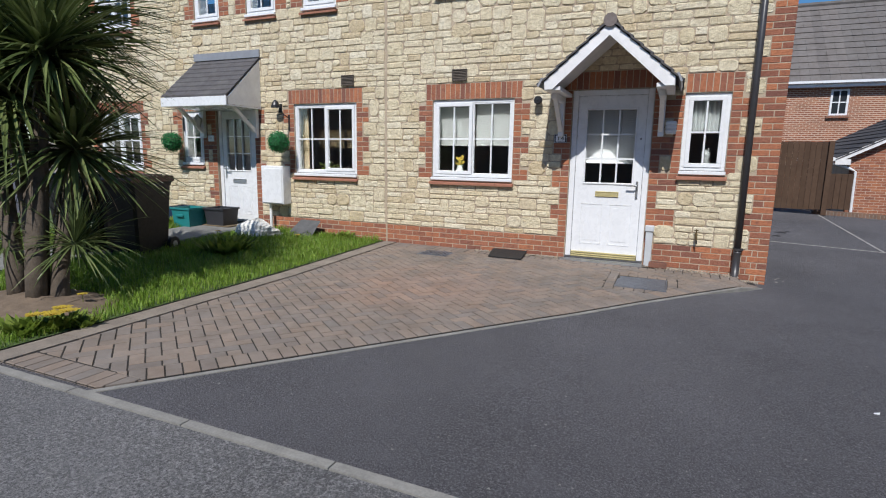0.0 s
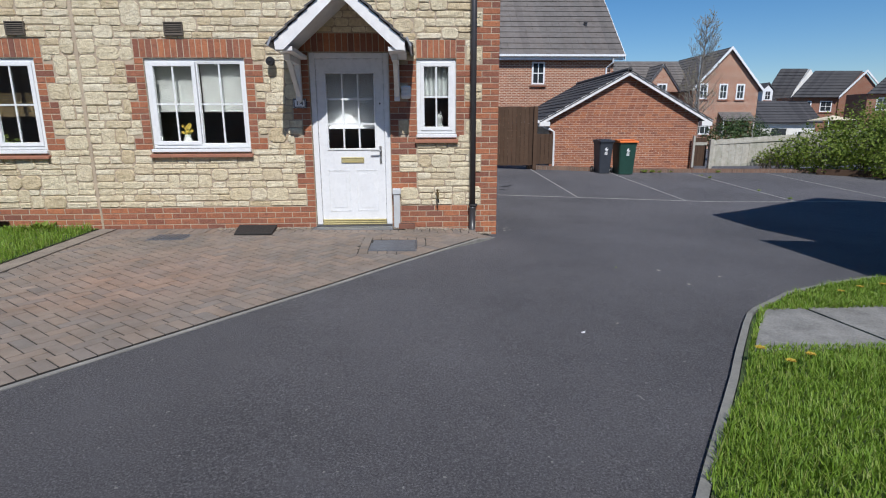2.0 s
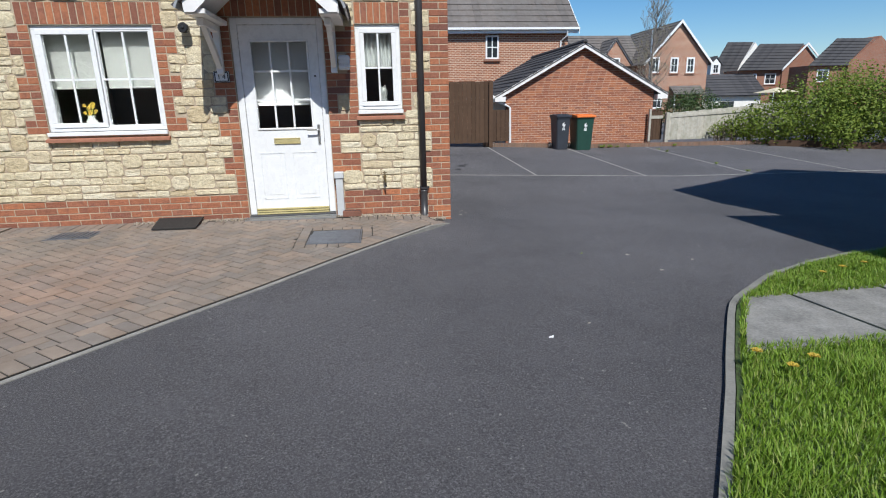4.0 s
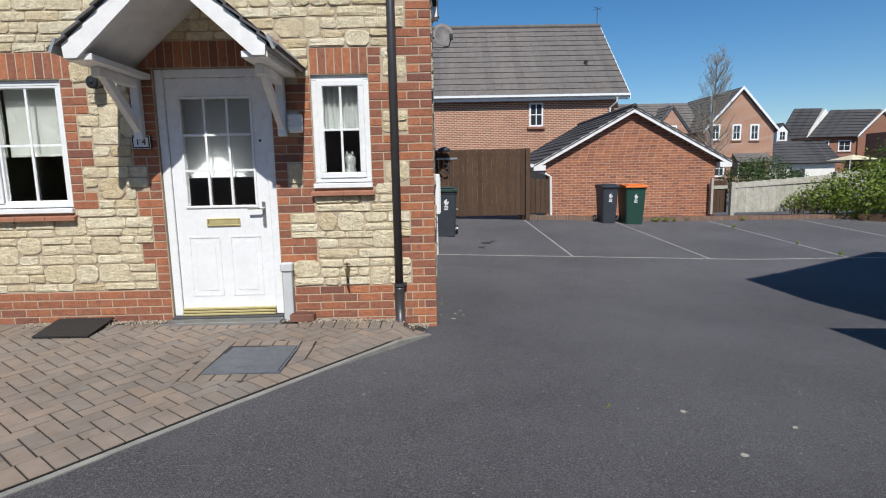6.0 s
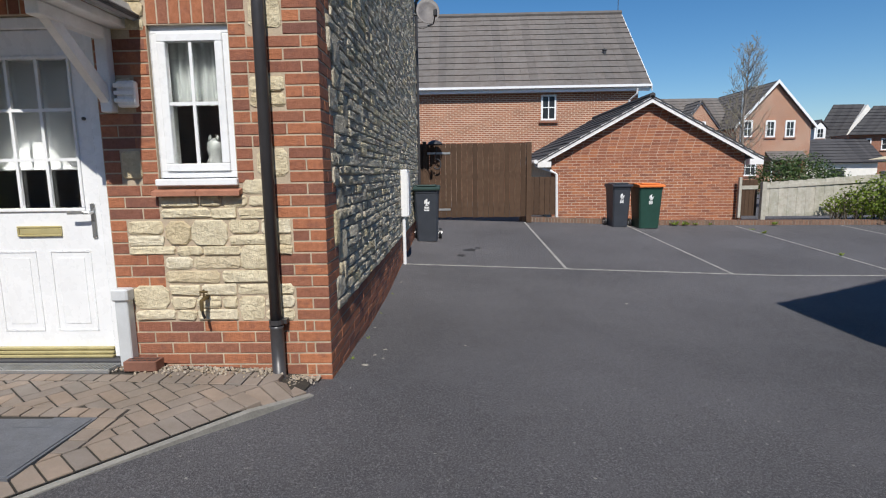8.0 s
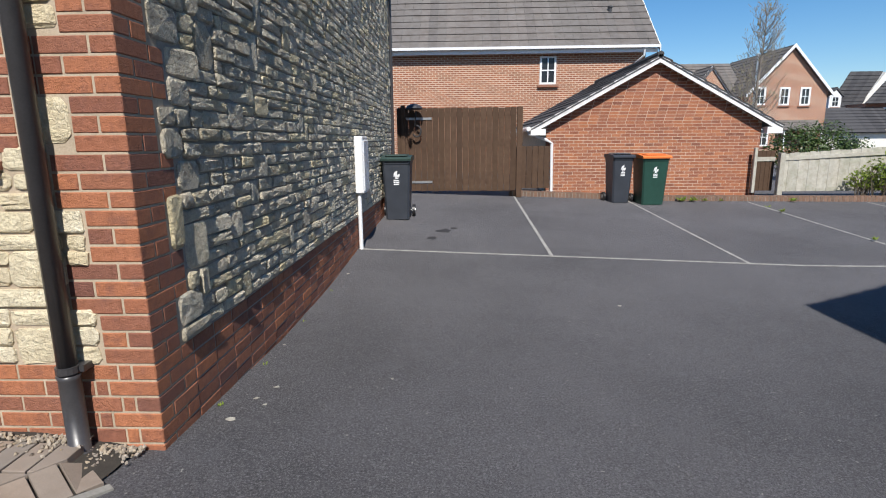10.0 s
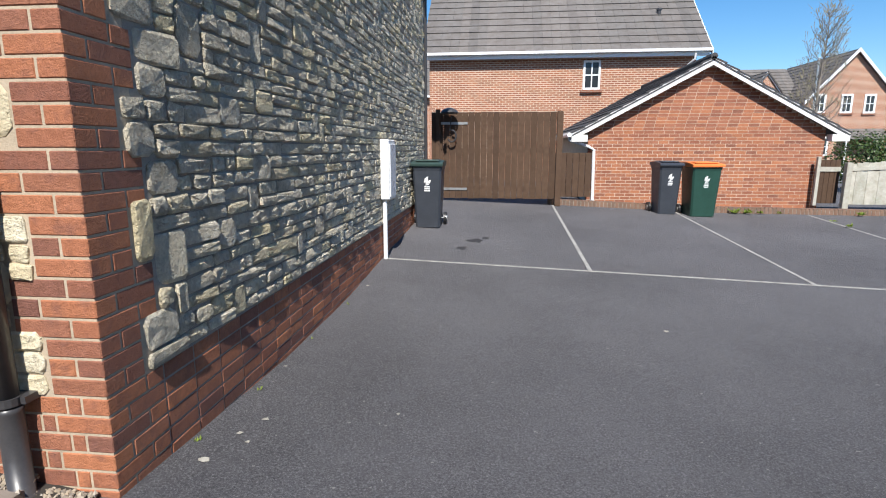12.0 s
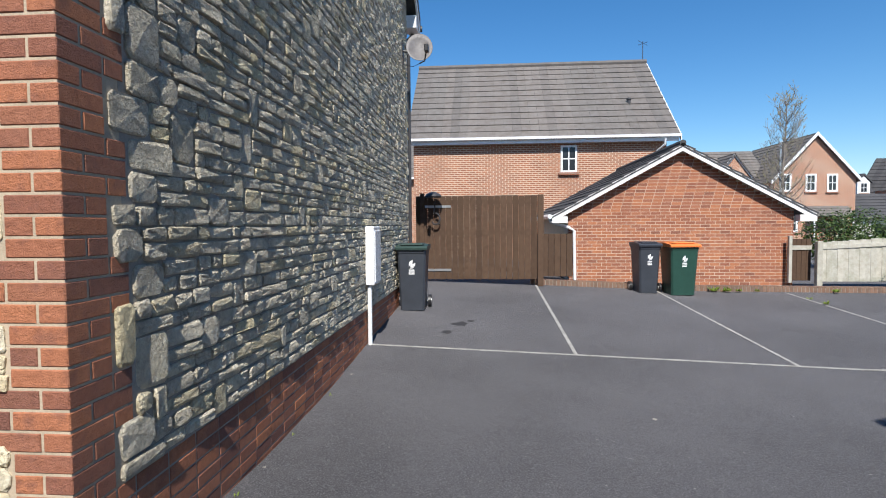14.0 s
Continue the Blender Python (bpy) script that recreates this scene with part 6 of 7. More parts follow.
# dark bin plastic taken near black, the palm's shade worked into the colour
BINBROWN = plain("shade_dark_bin_plastic", (0.012, 0.009, 0.008), 0.6)
wheelie_bin((-6.36, 5.0), 0.58, 0.72, 1.06, BINBROWN, plain("brown_lid", (0.10, 0.05, 0.035), 0.5), "dark brown wheelie bin on the lawn behind the palm", 12, False)
wheelie_bin((-6.9, 4.7), 0.58, 0.72, 1.06, BINBROWN, BINBROWN, "dark wheelie bin standing behind the palm", -6, False)


# ---- clutter by the neighbouring door ----
def topiary(x, z):
    ob = thing("topiary_ball", (x, FY - 0.28, z), "green artificial box ball hanging from a wall bracket", "hanging ball", "hanging green balls")
    r_ = random.Random(int(-x * 100))
    b = Build().ball((x, FY - 0.28, z), 0.155, 8)
    part("core", b, plain("dark_green_core%d" % int(-x * 10), (0.01, 0.07, 0.02), 0.7), ob)
    lv = Build()
    for i in range(900):
        d = Vector((r_.gauss(0, 1), r_.gauss(0, 1), r_.gauss(0, 1))).normalized()
        p = Vector((x, FY - 0.28, z)) + d * r_.uniform(0.15, 0.175)
        a = d.orthogonal().normalized()
        a.rotate(Matrix.Rotation(r_.uniform(0, 6.28), 3, d))
        c = d.cross(a)
        lv.add([p - a * 0.012, p + c * 0.008 + d * 0.012, p + a * 0.014 + d * 0.016, p - c * 0.008 + d * 0.01], [(0, 1, 2, 3)])
    part("leaves", lv, BOXLEAF, ob)
    part("chain", Build().tube([(x, FY - 0.28, z + 0.15), (x, FY - 0.28, z + 0.42)], 0.004, 5), BLACK, ob)
    part("bracket", Build().tube([(x, FY, z + 0.40), (x, FY - 0.15, z + 0.46), (x, FY - 0.30, z + 0.43)], 0.008, 6).box(x - 0.015, FY - 0.01, z + 0.2, x + 0.015, FY, z + 0.46), BLACK, ob)


topiary(-5.78, 1.645)
topiary(-8.2, 1.64)
wl = thing("wall_lantern", (-5.95, FY, 2.26), "black bell-shaped wall lamp on the stone wall", "lamp")
part("bracket", Build().tube([(-5.95, FY, 2.2), (-5.95, FY - 0.06, 2.26), (-5.95, FY - 0.12, 2.3)], 0.012, 6).box(-5.98, FY - 0.012, 2.14, -5.92, FY, 2.28), BLACK, wl)
part("shade", Build().lathe([(0.075, -0.06), (0.07, -0.02), (0.045, 0.03), (0.02, 0.06)], 14, Matrix.Translation((-5.95, FY - 0.13, 2.27))), BLACK, wl)
def frame_box_flat(x0, y0, x1, y1, z0, z1, t=0.0145):
    """A lying rectangular ring in one piece."""
    b = Build()
    b.v = [p for z in (z0, z1) for p in ((x0, y0, z), (x1, y0, z), (x1, y1, z), (x0, y1, z), (x0 + t, y0 + t, z), (x1 - t, y0 + t, z), (x1 - t, y1 - t, z), (x0 + t, y1 - t, z))]
    for i in range(4):
        j = (i + 1) % 4
        b.f += [(8 + i, 8 + j, 12 + j, 12 + i), (i, 4 + i, 4 + j, j), (i, j, 8 + j, 8 + i), (4 + i, 12 + i, 12 + j, 4 + j)]
    return b


for i, (x, y, w, d, h, col, nm) in enumerate(((-7.98, 7.12, 0.40, 0.36, 0.30, (0.015, 0.03, 0.07), "dark blue"), (-7.42 - 0.1, 6.86, 0.42, 0.40, 0.34, (0.02, 0.20, 0.20), "teal"), (-7.05, 7.12, 0.44, 0.36, 0.34, (0.035, 0.035, 0.04), "black"))):
    rbx = thing("recycling_box", (x, y, ground_z(x, y) + 0.03), nm + " plastic recycling box by the neighbouring wall", "recycling box", "recycling boxes")
    z0 = ground_z(x, y) + 0.03
    mt = plain(nm.replace(" ", "_") + "_plastic", col, 0.45)
    bb_ = Build()
    bb_.v = [(x + sx_ * w / 2 * k, y + sy_ * d / 2 * k, z) for z, k in ((z0, 0.84), (z0 + h, 1.0), (z0 + h, 0.94), (z0 + 0.02, 0.8)) for sx_, sy_ in ((-1, -1), (1, -1), (1, 1), (-1, 1))]
    bb_.f = [(3, 2, 1, 0)] + [(r * 4 + k, r * 4 + (k + 1) % 4, r * 4 + 4 + (k + 1) % 4, r * 4 + 4 + k) for r in range(3) for k in range(4)] + [(12, 13, 14, 15)]
    part("tub", bb_, mt, rbx)
    part("rim", frame_box_flat(x - w / 2 - 0.015, y - d / 2 - 0.015, x + w / 2 + 0.015, y + d / 2 + 0.015, z0 + h - 0.03, z0 + h), mt, rbx)
    if nm == "teal":
        part("handle", Build().cbox(x - 0.08, y - d / 2 - 0.02, z0 + h * 0.55, x + 0.08, y - d / 2 - 0.0, z0 + h * 0.68, 0.006), mt, rbx)
bag = Build()
rb_ = random.Random(11)
nb_u, nb_v = 22, 10
for j in range(nb_v + 1):
    for i in range(nb_u):
        a, t = 2 * math.pi * i / nb_u, j / nb_v
        r = (0.30 * math.cos(t * math.pi / 2) ** 0.6 + 0.01) * (1 + 0.18 * math.sin(3 * a + 4 * t) + rb_.uniform(-.09, .09))
        bag.v.append((-5.95 + 1.25 * r * math.cos(a), 6.78 + 0.8 * r * math.sin(a), ground_z(-6, 6.8) + 0.03 + 0.26 * t + rb_.uniform(-.02, .02)))
for j in range(nb_v):
    bag.f += [(j * nb_u + i, j * nb_u + (i + 1) % nb_u, (j + 1) * nb_u + (i + 1) % nb_u, (j + 1) * nb_u + i) for i in range(nb_u)]
bag.f.append(tuple(nb_v * nb_u + i for i in range(nb_u)))
solid("rubble_bag", bag, plain("crumpled_white_plastic", (0.72, 0.70, 0.64), 0.5, vary=0.25, scale=12, bump=0.8, bscale=25), "crumpled white rubble bag on the grass", "bag")
solid("slate_slab", Build().prism([(-5.55, 6.95, 0.12), (-5.05, 6.95, 0.12), (-5.1, 7.3, 0.36), (-5.5, 7.3, 0.36)], (0, 0.03, 0.02)), plain("grey_slate", (0.10, 0.10, 0.10), 0.7, vary=0.3, scale=8), "grey slate slab leaning by the wall", "slab")
solid("door_mat", Build().cbox(-7.4, 6.95, 0.2, -6.75, 7.36, 0.222, 0.005), plain("coir_mat", (0.16, 0.12, 0.07), 0.95, bump=0.7, bscale=150), "brown coir mat at the neighbouring door", "mat")
sign2 = thing("house_sign", (-7.53, FY, 1.7), "small white house number plaque", "sign")
part("plaque", Build().cbox(-7.60, FY - 0.02, 1.66, -7.47, FY - 0.003, 1.77, 0.004), UPVC, sign2)
part("lettering", Build().box(-7.57, FY - 0.0215, 1.70, -7.50, FY - 0.0202, 1.735), STEEL, sign2)
pl = thing("porch_lantern", (-7.9, FY, 1.95), "pale metal lantern under the canopy", "lamp")
part("cage", Build().lathe([(0.03, -0.08), (0.05, -0.06), (0.075, 0.08), (0.03, 0.13), (0.01, 0.16)], 8, Matrix.Translation((-7.68, FY - 0.16, 1.97))), STEEL, pl)
part("arm", Build().tube([(-7.68, FY, 1.9), (-7.68, FY - 0.08, 2.02), (-7.68, FY - 0.16, 2.12)], 0.01, 6), STEEL, pl)


# ---- palm-like cabbage tree on the lawn corner ----
def sword_head(b, c, rnd, n, length, droop, width=0.032, up=0.15):
    """A rosette of long pointed leaves round c."""
    for i in range(n):
        az = rnd.uniform(0, 2 * math.pi)
        el = math.asin(min(0.98, max(-0.85, rnd.uniform(-0.7, 0.98) + up)))
        L = length * rnd.uniform(0.7, 1.08)
        d = Vector((math.cos(az) * math.cos(el), math.sin(az) * math.cos(el), math.sin(el)))
        side = d.cross(Vector((0, 0, 1)))
        side = side.normalized() if side.length > 0.05 else Vector((1, 0, 0))
        nrm = side.cross(d)
        o = len(b.v)
        p, dirn = Vector(c) + d * 0.04, d.copy()
        seg = 5
        w0 = width * rnd.uniform(0.75, 1.2)
        for k in range(seg + 1):
            t = k / seg
            w = w0 * (0.55 + 1.0 * t if t < 0.35 else 0.9 * (1 - t) ** 0.75 / 0.65 ** 0.75) * 0.5
            if k == seg:
                w = 0.0008
            b.v += [tuple(p - side * w + nrm * w * 0.35), tuple(p - nrm * 0.001), tuple(p + side * w + nrm * w * 0.35)]
            dirn = (dirn + Vector((0, 0, -droop * (0.4 + t) * rnd.uniform(0.6, 1.4) / seg))).normalized()
            p = p + dirn * (L / seg)
        for k in range(seg):
            q = o + 3 * k
            b.f += [(q, q + 1, q + 4, q + 3), (q + 1, q + 2, q + 5, q + 4)]


palm = thing("cabbage_palm", (-4.85, 2.95, 0.08), "spiky cabbage palm with several leaning trunks", "palm tree")
rp = random.Random(21)
heads = [((-5.55, 3.2, 1.95), 380, 1.3), ((-5.1, 3.3, 2.3), 330, 1.15), ((-5.5, 3.6, 2.75), 300, 1.25), ((-6.25, 3.4, 2.6), 220, 1.2), ((-5.15, 3.5, 1.45), 320, 1.0)]
bases = [(-4.86, 2.92), (-4.98, 2.98), (-4.80, 2.84), (-5.08, 2.86), (-4.72, 2.98)]
for (hc_, n_, L_), (bx_, by_) in zip(heads, bases):
    z0 = ground_z(bx_, by_) + 0.0
    pts = []
    for k in range(9):
        t = k / 8
        pts.append((bx_ + (hc_[0] - bx_) * t ** 1.4, by_ + (hc_[1] - by_) * t ** 1.4, z0 + (hc_[2] - z0) * t))
    tr_ = part("trunk", Build().tube(pts, [0.085 - 0.04 * k / 8 + rp.uniform(-.006, .006) for k in range(9)], 12), BARK, palm, smooth=True)
    lb_ = Build()
    sword_head(lb_, hc_, rp, n_, L_, 0.5, 0.056)
    part("crown", lb_, SWORD, palm, "dark green sword-shaped leaves")
    dl_ = Build()
    sword_head(dl_, (hc_[0], hc_[1], hc_[2] - 0.1), rp, 34, 0.75, 1.5, 0.026, -0.75)
    part("dead_leaves", dl_, DEADLEAF, palm, "dry brown hanging leaves")
for cx_, cy_ in ((-4.66, 3.12), (-4.8, 3.3), (-5.3, 2.95)):
    low = Build()
    sword_head(low, (cx_, cy_, 0.62), rp, 90, 0.55, 0.6, 0.022)
    part("low_shoot", low, SWORD, palm, "low tuft of narrow leaves at the foot")
mound = Build()
for j in range(7):
    for i in range(18):
        a, t = 2 * math.pi * i / 18, j / 6
        r = 1.05 * (1 - t) + 0.01
        x, y = -4.85 + r * math.cos(a) * 0.75, 2.85 + r * math.sin(a) * 0.55
        mound.v.append((x, y, ground_z(x, y) + 0.02 + 0.12 * t ** 0.7 + rp.uniform(-.012, .012)))
for j in range(6):
    mound.f += [(j * 18 + i, j * 18 + (i + 1) % 18, (j + 1) * 18 + (i + 1) % 18, (j + 1) * 18 + i) for i in range(18)]
solid("soil_mound", mound, SOIL, "bare soil mound at the foot of the palm", "soil", kind="structure", smooth=True)


# ---- grass, weeds and flowers ----
def inside(p, poly):
    x, y = p
    hit = False
    for (xa, ya), (xb, yb) in zip(poly, poly[1:] + poly[:1]):
        if (ya > y) != (yb > y) and x < (xb - xa) * (y - ya) / (yb - ya) + xa:
            hit = not hit
    return hit


def grass_field(name, label, poly, count, hmin, hmax, lift, seed, keep=None, width=0.006):
    rnd = np.random.RandomState(seed)
    xs, ys = [p[0] for p in poly], [p[1] for p in poly]
    v, f = [], []
    made_ = 0
    clump = [(rnd.uniform(min(xs), max(xs)), rnd.uniform(min(ys), max(ys)), rnd.uniform(0.08, 0.3)) for _ in range(90)]
    while made_ < count:
        x, y = rnd.uniform(min(xs), max(xs)), rnd.uniform(min(ys), max(ys))
        if not inside((x, y), poly) or (keep and not keep(x, y)):
            count -= 0.2
            continue
        near_c = max((1 - math.hypot(x - a, y - b_) / r for a, b_, r in clump), default=0)
        h = rnd.uniform(hmin, hmax) * (1 + 0.9 * max(0, near_c))
        z = ground_z(x, y) + lift
        a, lean = rnd.uniform(0, 6.283), rnd.uniform(0.1, 0.9) * h
        dx, dy = math.cos(a), math.sin(a)
        w = width * rnd.uniform(0.6, 1.3)
        o = len(v)
        v += [(x - dy * w / 2, y + dx * w / 2, z), (x + dy * w / 2, y - dx * w / 2, z),
              (x + dx * lean * 0.35 - dy * w / 2.4, y + dy * lean * 0.35 + dx * w / 2.4, z + h * 0.6), (x + dx * lean * 0.35 + dy * w / 2.4, y + dy * lean * 0.35 - dx * w / 2.4, z + h * 0.6),
              (x + dx * lean, y + dy * lean, z + h * 0.95)]
        f += [(o, o + 1, o + 3, o + 2), (o + 2, o + 3, o + 4)]
        made_ += 1
    me = bpy.data.meshes.new(name)
    me.from_pydata(v, [], f)
    me.materials.append(GRASS)
    ob = new(name, me)
    return tagged(ob, label, "grass", kind="stuff")


SLAB = [(2.47, 3.55), (3.06, 4.32), (5.6, 4.66), (5.6, 3.83)]
grass_field("grass", "green mown verge grass beside the kerb", [(1.42, 2.2)] + [(x + 0.035, y - 0.045) for x, y in KERB[2:12]] + [(6.0, 2.0), (1.35, 1.9)], 95000, 0.03, 0.065, 0.02, 4, lambda x, y: not inside((x, y), SLAB))
LAWNP = [(-3.98, 2.1), (-3.97, 7.35), (-9.0, 7.4), (-9.0, 2.1)]
grass_field("grass", "longer green grass of the front lawn", LAWNP, 60000, 0.03, 0.085, 0.03, 6, lambda x, y: not (-7.5 < x < -6.42) and math.hypot((x + 4.85) / 0.75, (y - 2.85) / 0.55) > 0.85, 0.007)


def dandelion(x, y, lift, big=1.0):
    ob = thing("dandelion", (x, y, ground_z(x, y)), "yellow dandelion in flower in the grass", "flower", "dandelions")
    r_ = random.Random(int(x * 1000 + y * 77))
    z = ground_z(x, y) + lift
    h = r_.uniform(0.06, 0.12)
    part("stem", Build().tube([(x, y, z - 0.03), (x + 0.005, y, z + h)], 0.003, 5), BUSHLEAF, ob)
    fl_ = Build()
    for i in range(26):
        a = i * 2.4
        r = 0.026 * big * math.sqrt(i / 26) + 0.004
        p = Vector((x + 0.005, y, z + h))
        fl_.add([p, p + Vector((r * math.cos(a - 0.25), r * math.sin(a - 0.25), 0.012)), p + Vector((1.15 * r * math.cos(a), 1.15 * r * math.sin(a), 0.010)), p + Vector((r * math.cos(a + 0.25), r * math.sin(a + 0.25), 0.012))], [(0, 1, 2, 3)])
    part("head", fl_, YELLOW, ob, "yellow flower head")


for x, y in ((2.33, 3.29), (2.46, 3.19), (2.60, 3.22), (4.2, 4.75), (4.5, 4.85), (4.0, 4.72)):
    dandelion(x, y, 0.03)
for x, y in ((-4.43, 3.0), (-4.05, 2.53), (-4.0, 2.62), (-4.12, 2.45), (-3.99, 2.5), (-5.32, 5.4), (-5.45, 5.8), (-5.2, 5.35), (-6.2, 6.2), (-5.0, 6.6), (-4.15, 2.66)):
    dandelion(x, y, 0.06, 2.6 if x > -4.2 else 1.6)


def weed(x, y, n, r, seed, lift=0.02, name="weed", label="green weed tuft at the edge of the paving"):
    rnd = random.Random(seed)
    b = Build()
    for i in range(n):
        a = rnd.uniform(0, 6.28)
        q = Vector((x + rnd.uniform(-r, r) * 0.5, y + rnd.uniform(-r, r) * 0.5, 0))
        q.z = ground_z(q.x, q.y) + lift
        L = r * rnd.uniform(0.5, 1.2)
        d = Vector((math.cos(a), math.sin(a), rnd.uniform(0.4, 1.3))).normalized() * L
        s = Vector((-math.sin(a), math.cos(a), 0)) * L * 0.16
        b.add([q, q + d * 0.5 + s, q + d, q + d * 0.5 - s], [(0, 1, 2, 3)])
    solid(name, b, BUSHLEAF, label, "weed", "weeds")


for i, (x, y, n, r) in enumerate(((-4.1, 2.6, 160, 0.16), (-4.2, 2.42, 150, 0.17), (-4.0, 2.72, 90, 0.12), (-5.3, 5.5, 200, 0.3), (-5.5, 7.2, 80, 0.12), (-4.6, 7.25, 120, 0.16), (-7.9, 6.8, 120, 0.2), (7.5, 17.27, 46, 0.11), (7.75, 17.26, 40, 0.12), (8.0, 17.27, 30, 0.09), (8.35, 17.27, 16, 0.08), (8.83, 13.4, 16, 0.07), (8.81, 12.2, 22, 0.07), (8.9, 15.9, 24, 0.08), (8.91, 16.4, 14, 0.07), (9.9, 17.25, 30, 0.1))):
    weed(x, y, n, r, i)


# ---- bushes and the bare tree ----
def bush(name, label, blobs, n, leaf, mat, seed, twigs=30):
    rnd = random.Random(seed)
    c0 = blobs[0]
    ob = thing(name, (c0[0], c0[1], ground_z(c0[0], c0[1])), label, "bush")
    lv, tw = Build(), Build()
    tot = sum(b[3] ** 2 for b in blobs)
    for bx_, by_, bz_, r in blobs:
        for k in range(int(twigs * r * r / tot) + 3):
            d = Vector((rnd.gauss(0, 1), rnd.gauss(0, 1), abs(rnd.gauss(0, 0.8)))).normalized() * r * rnd.uniform(0.7, 1.15)
            base = Vector((bx_ + rnd.uniform(-.2, .2), by_ + rnd.uniform(-.2, .2), ground_z(bx_, by_)))
            tip = Vector((bx_, by_, bz_)) + d
            tw.tube([base, base.lerp(tip, 0.5) + Vector((0, 0, 0.1)), tip], [0.014, 0.008, 0.003], 5)
        for k in range(int(n * r * r / tot)):
            d = Vector((rnd.gauss(0, 1), rnd.gauss(0, 1), rnd.gauss(0, 1))).normalized()
            lump = 1 + 0.28 * noise.noise(d * 2.3 + Vector((bx_, by_, 0)))
            p = Vector((bx_, by_, bz_)) + d * r * lump * rnd.uniform(0.55, 1.08)
            if p.z < ground_z(p.x, p.y) + 0.02:
                continue
            a = Vector((rnd.gauss(0, 1), rnd.gauss(0, 1), rnd.gauss(0, 0.6) + 0.3)).normalized()
            s = a.cross(d + Vector((0.01, 0.02, 0.3)))
            if s.length < 0.05:
                continue
            s = s.normalized() * leaf * 0.36
            L = leaf * rnd.uniform(0.6, 1.3)
            lv.add([p, p + a * L * 0.5 + s, p + a * L, p + a * L * 0.5 - s], [(0, 1, 2, 3)])
    tagged(part("stem_tangle", tw, BARK, ob), kind="stuff")
    part("leaves", lv, mat, ob)


bush("bramble_bush", "tangled bright green bramble hedge over the fence", [(13.4, 17.3, 0.7, 0.9), (14.3, 16.9, 1.0, 1.15), (15.3, 16.4, 0.9, 1.2), (16.2, 15.8, 1.0, 1.3), (12.6, 17.7, 0.55, 0.55), (15.9, 17.4, 1.3, 1.1), (14.2, 15.7, 0.4, 0.6), (17.2, 14.8, 1.0, 1.3)], 26000, 0.085, BUSHLEAF, 3, 120)
bush("bramble_spray", "thin bramble sprays in front of the silvered fence", [(12.1, 17.85, 0.5, 0.35), (11.7, 17.9, 0.4, 0.25)], 500, 0.07, BUSHLEAF, 5, 20)
bush("clipped_shrub", "dense dark green shrub beyond the fence", [(13.9, 24, 0.9, 0.9), (14.9, 24.2, 0.95, 0.95), (15.6, 24, 0.7, 0.7)], 9000, 0.08, leafy("dark_shrub_leaf", [(0.03, 0.06, 0.015), (0.055, 0.09, 0.02), (0.08, 0.12, 0.03)], 0.4, 0.2), 7, 40)

tree = thing("bare_tree", (17.2, 33, 0), "slender bare tree just coming into bud", "tree")
rt_ = random.Random(9)
tz = ground_z(17.2, 33)
trunk_pts = [(17.2 + 0.06 * math.sin(k), 33, tz + k * 0.85) for k in range(10)]
part("trunk", Build().tube(trunk_pts, [0.10 - 0.0095 * k for k in range(10)], 8), TWIG, tree)
buds = Build()
for i in range(95):
    tw_ = Build()
    t = rt_.uniform(0.16, 0.98)
    k = min(8, int(t * 9))
    p = Vector(trunk_pts[k]).lerp(Vector(trunk_pts[k + 1]), t * 9 - k)
    a = rt_.uniform(0, 6.28)
    L = 1.7 * (1.15 - t) + 0.4
    d = Vector((math.cos(a) * 0.75, math.sin(a) * 0.75, 1.0)).normalized()
    q = p + d * L * 0.55 + Vector((math.cos(a), math.sin(a), 0)) * 0.12
    e = q + (d + Vector((0, 0, 0.5))).normalized() * L * 0.5
    tw_.tube([p, q, e], [0.018, 0.011, 0.004], 5)
    for s in range(7):
        u = rt_.uniform(0.2, 1.0)
        m_ = p.lerp(q, u * 2) if u < 0.5 else q.lerp(e, u * 2 - 1)
        dd = Vector((rt_.gauss(0, 0.5), rt_.gauss(0, 0.5), rt_.uniform(0.4, 1.0))).normalized() * rt_.uniform(0.25, 0.6)
        tw_.tube([m_, m_ + dd * 0.5, m_ + dd + Vector((0, 0, 0.05))], [0.007, 0.005, 0.002], 4)
        for w_ in range(3):
            c_ = m_ + dd * rt_.uniform(0.3, 1.0)
            s_ = 0.024
            buds.add([c_, c_ + Vector((s_, 0, s_)), c_ + Vector((0, 0, 2 * s_)), c_ + Vector((-s_, 0, s_))], [(0, 1, 2, 3)])
    part("branch", tw_, TWIG, tree)
part("blossom", buds, leafy("spring_bud", [(0.25, 0.24, 0.13), (0.30, 0.26, 0.16)], 0.6, 0.3), tree)

# lamp post seen behind the tree
lp_ = thing("street_lamp", (18.6, 36, 0), "plain grey street lamp column", "street lamp")
part("column", Build().tube([(18.6, 36, -0.4), (18.6, 36, 5.8), (18.9, 35.9, 5.95)], [0.06, 0.045, 0.035], 8), STEEL, lp_)
part("head", Build().cbox(18.85, 35.8, 5.9, 19.3, 36.0, 6.0, 0.02), STEEL, lp_)

# dark sleeper edging in front of the brambles
solid("sleeper_edging", Build().prism([(12.9, 16.9, -0.1), (16.5, 14.7, -0.3), (16.5, 14.7, 0.0), (12.9, 16.9, 0.1)], (0.08, 0.1, 0)), FENCEWOOD, "dark timber sleeper along the bramble bed", "edging", kind="structure")

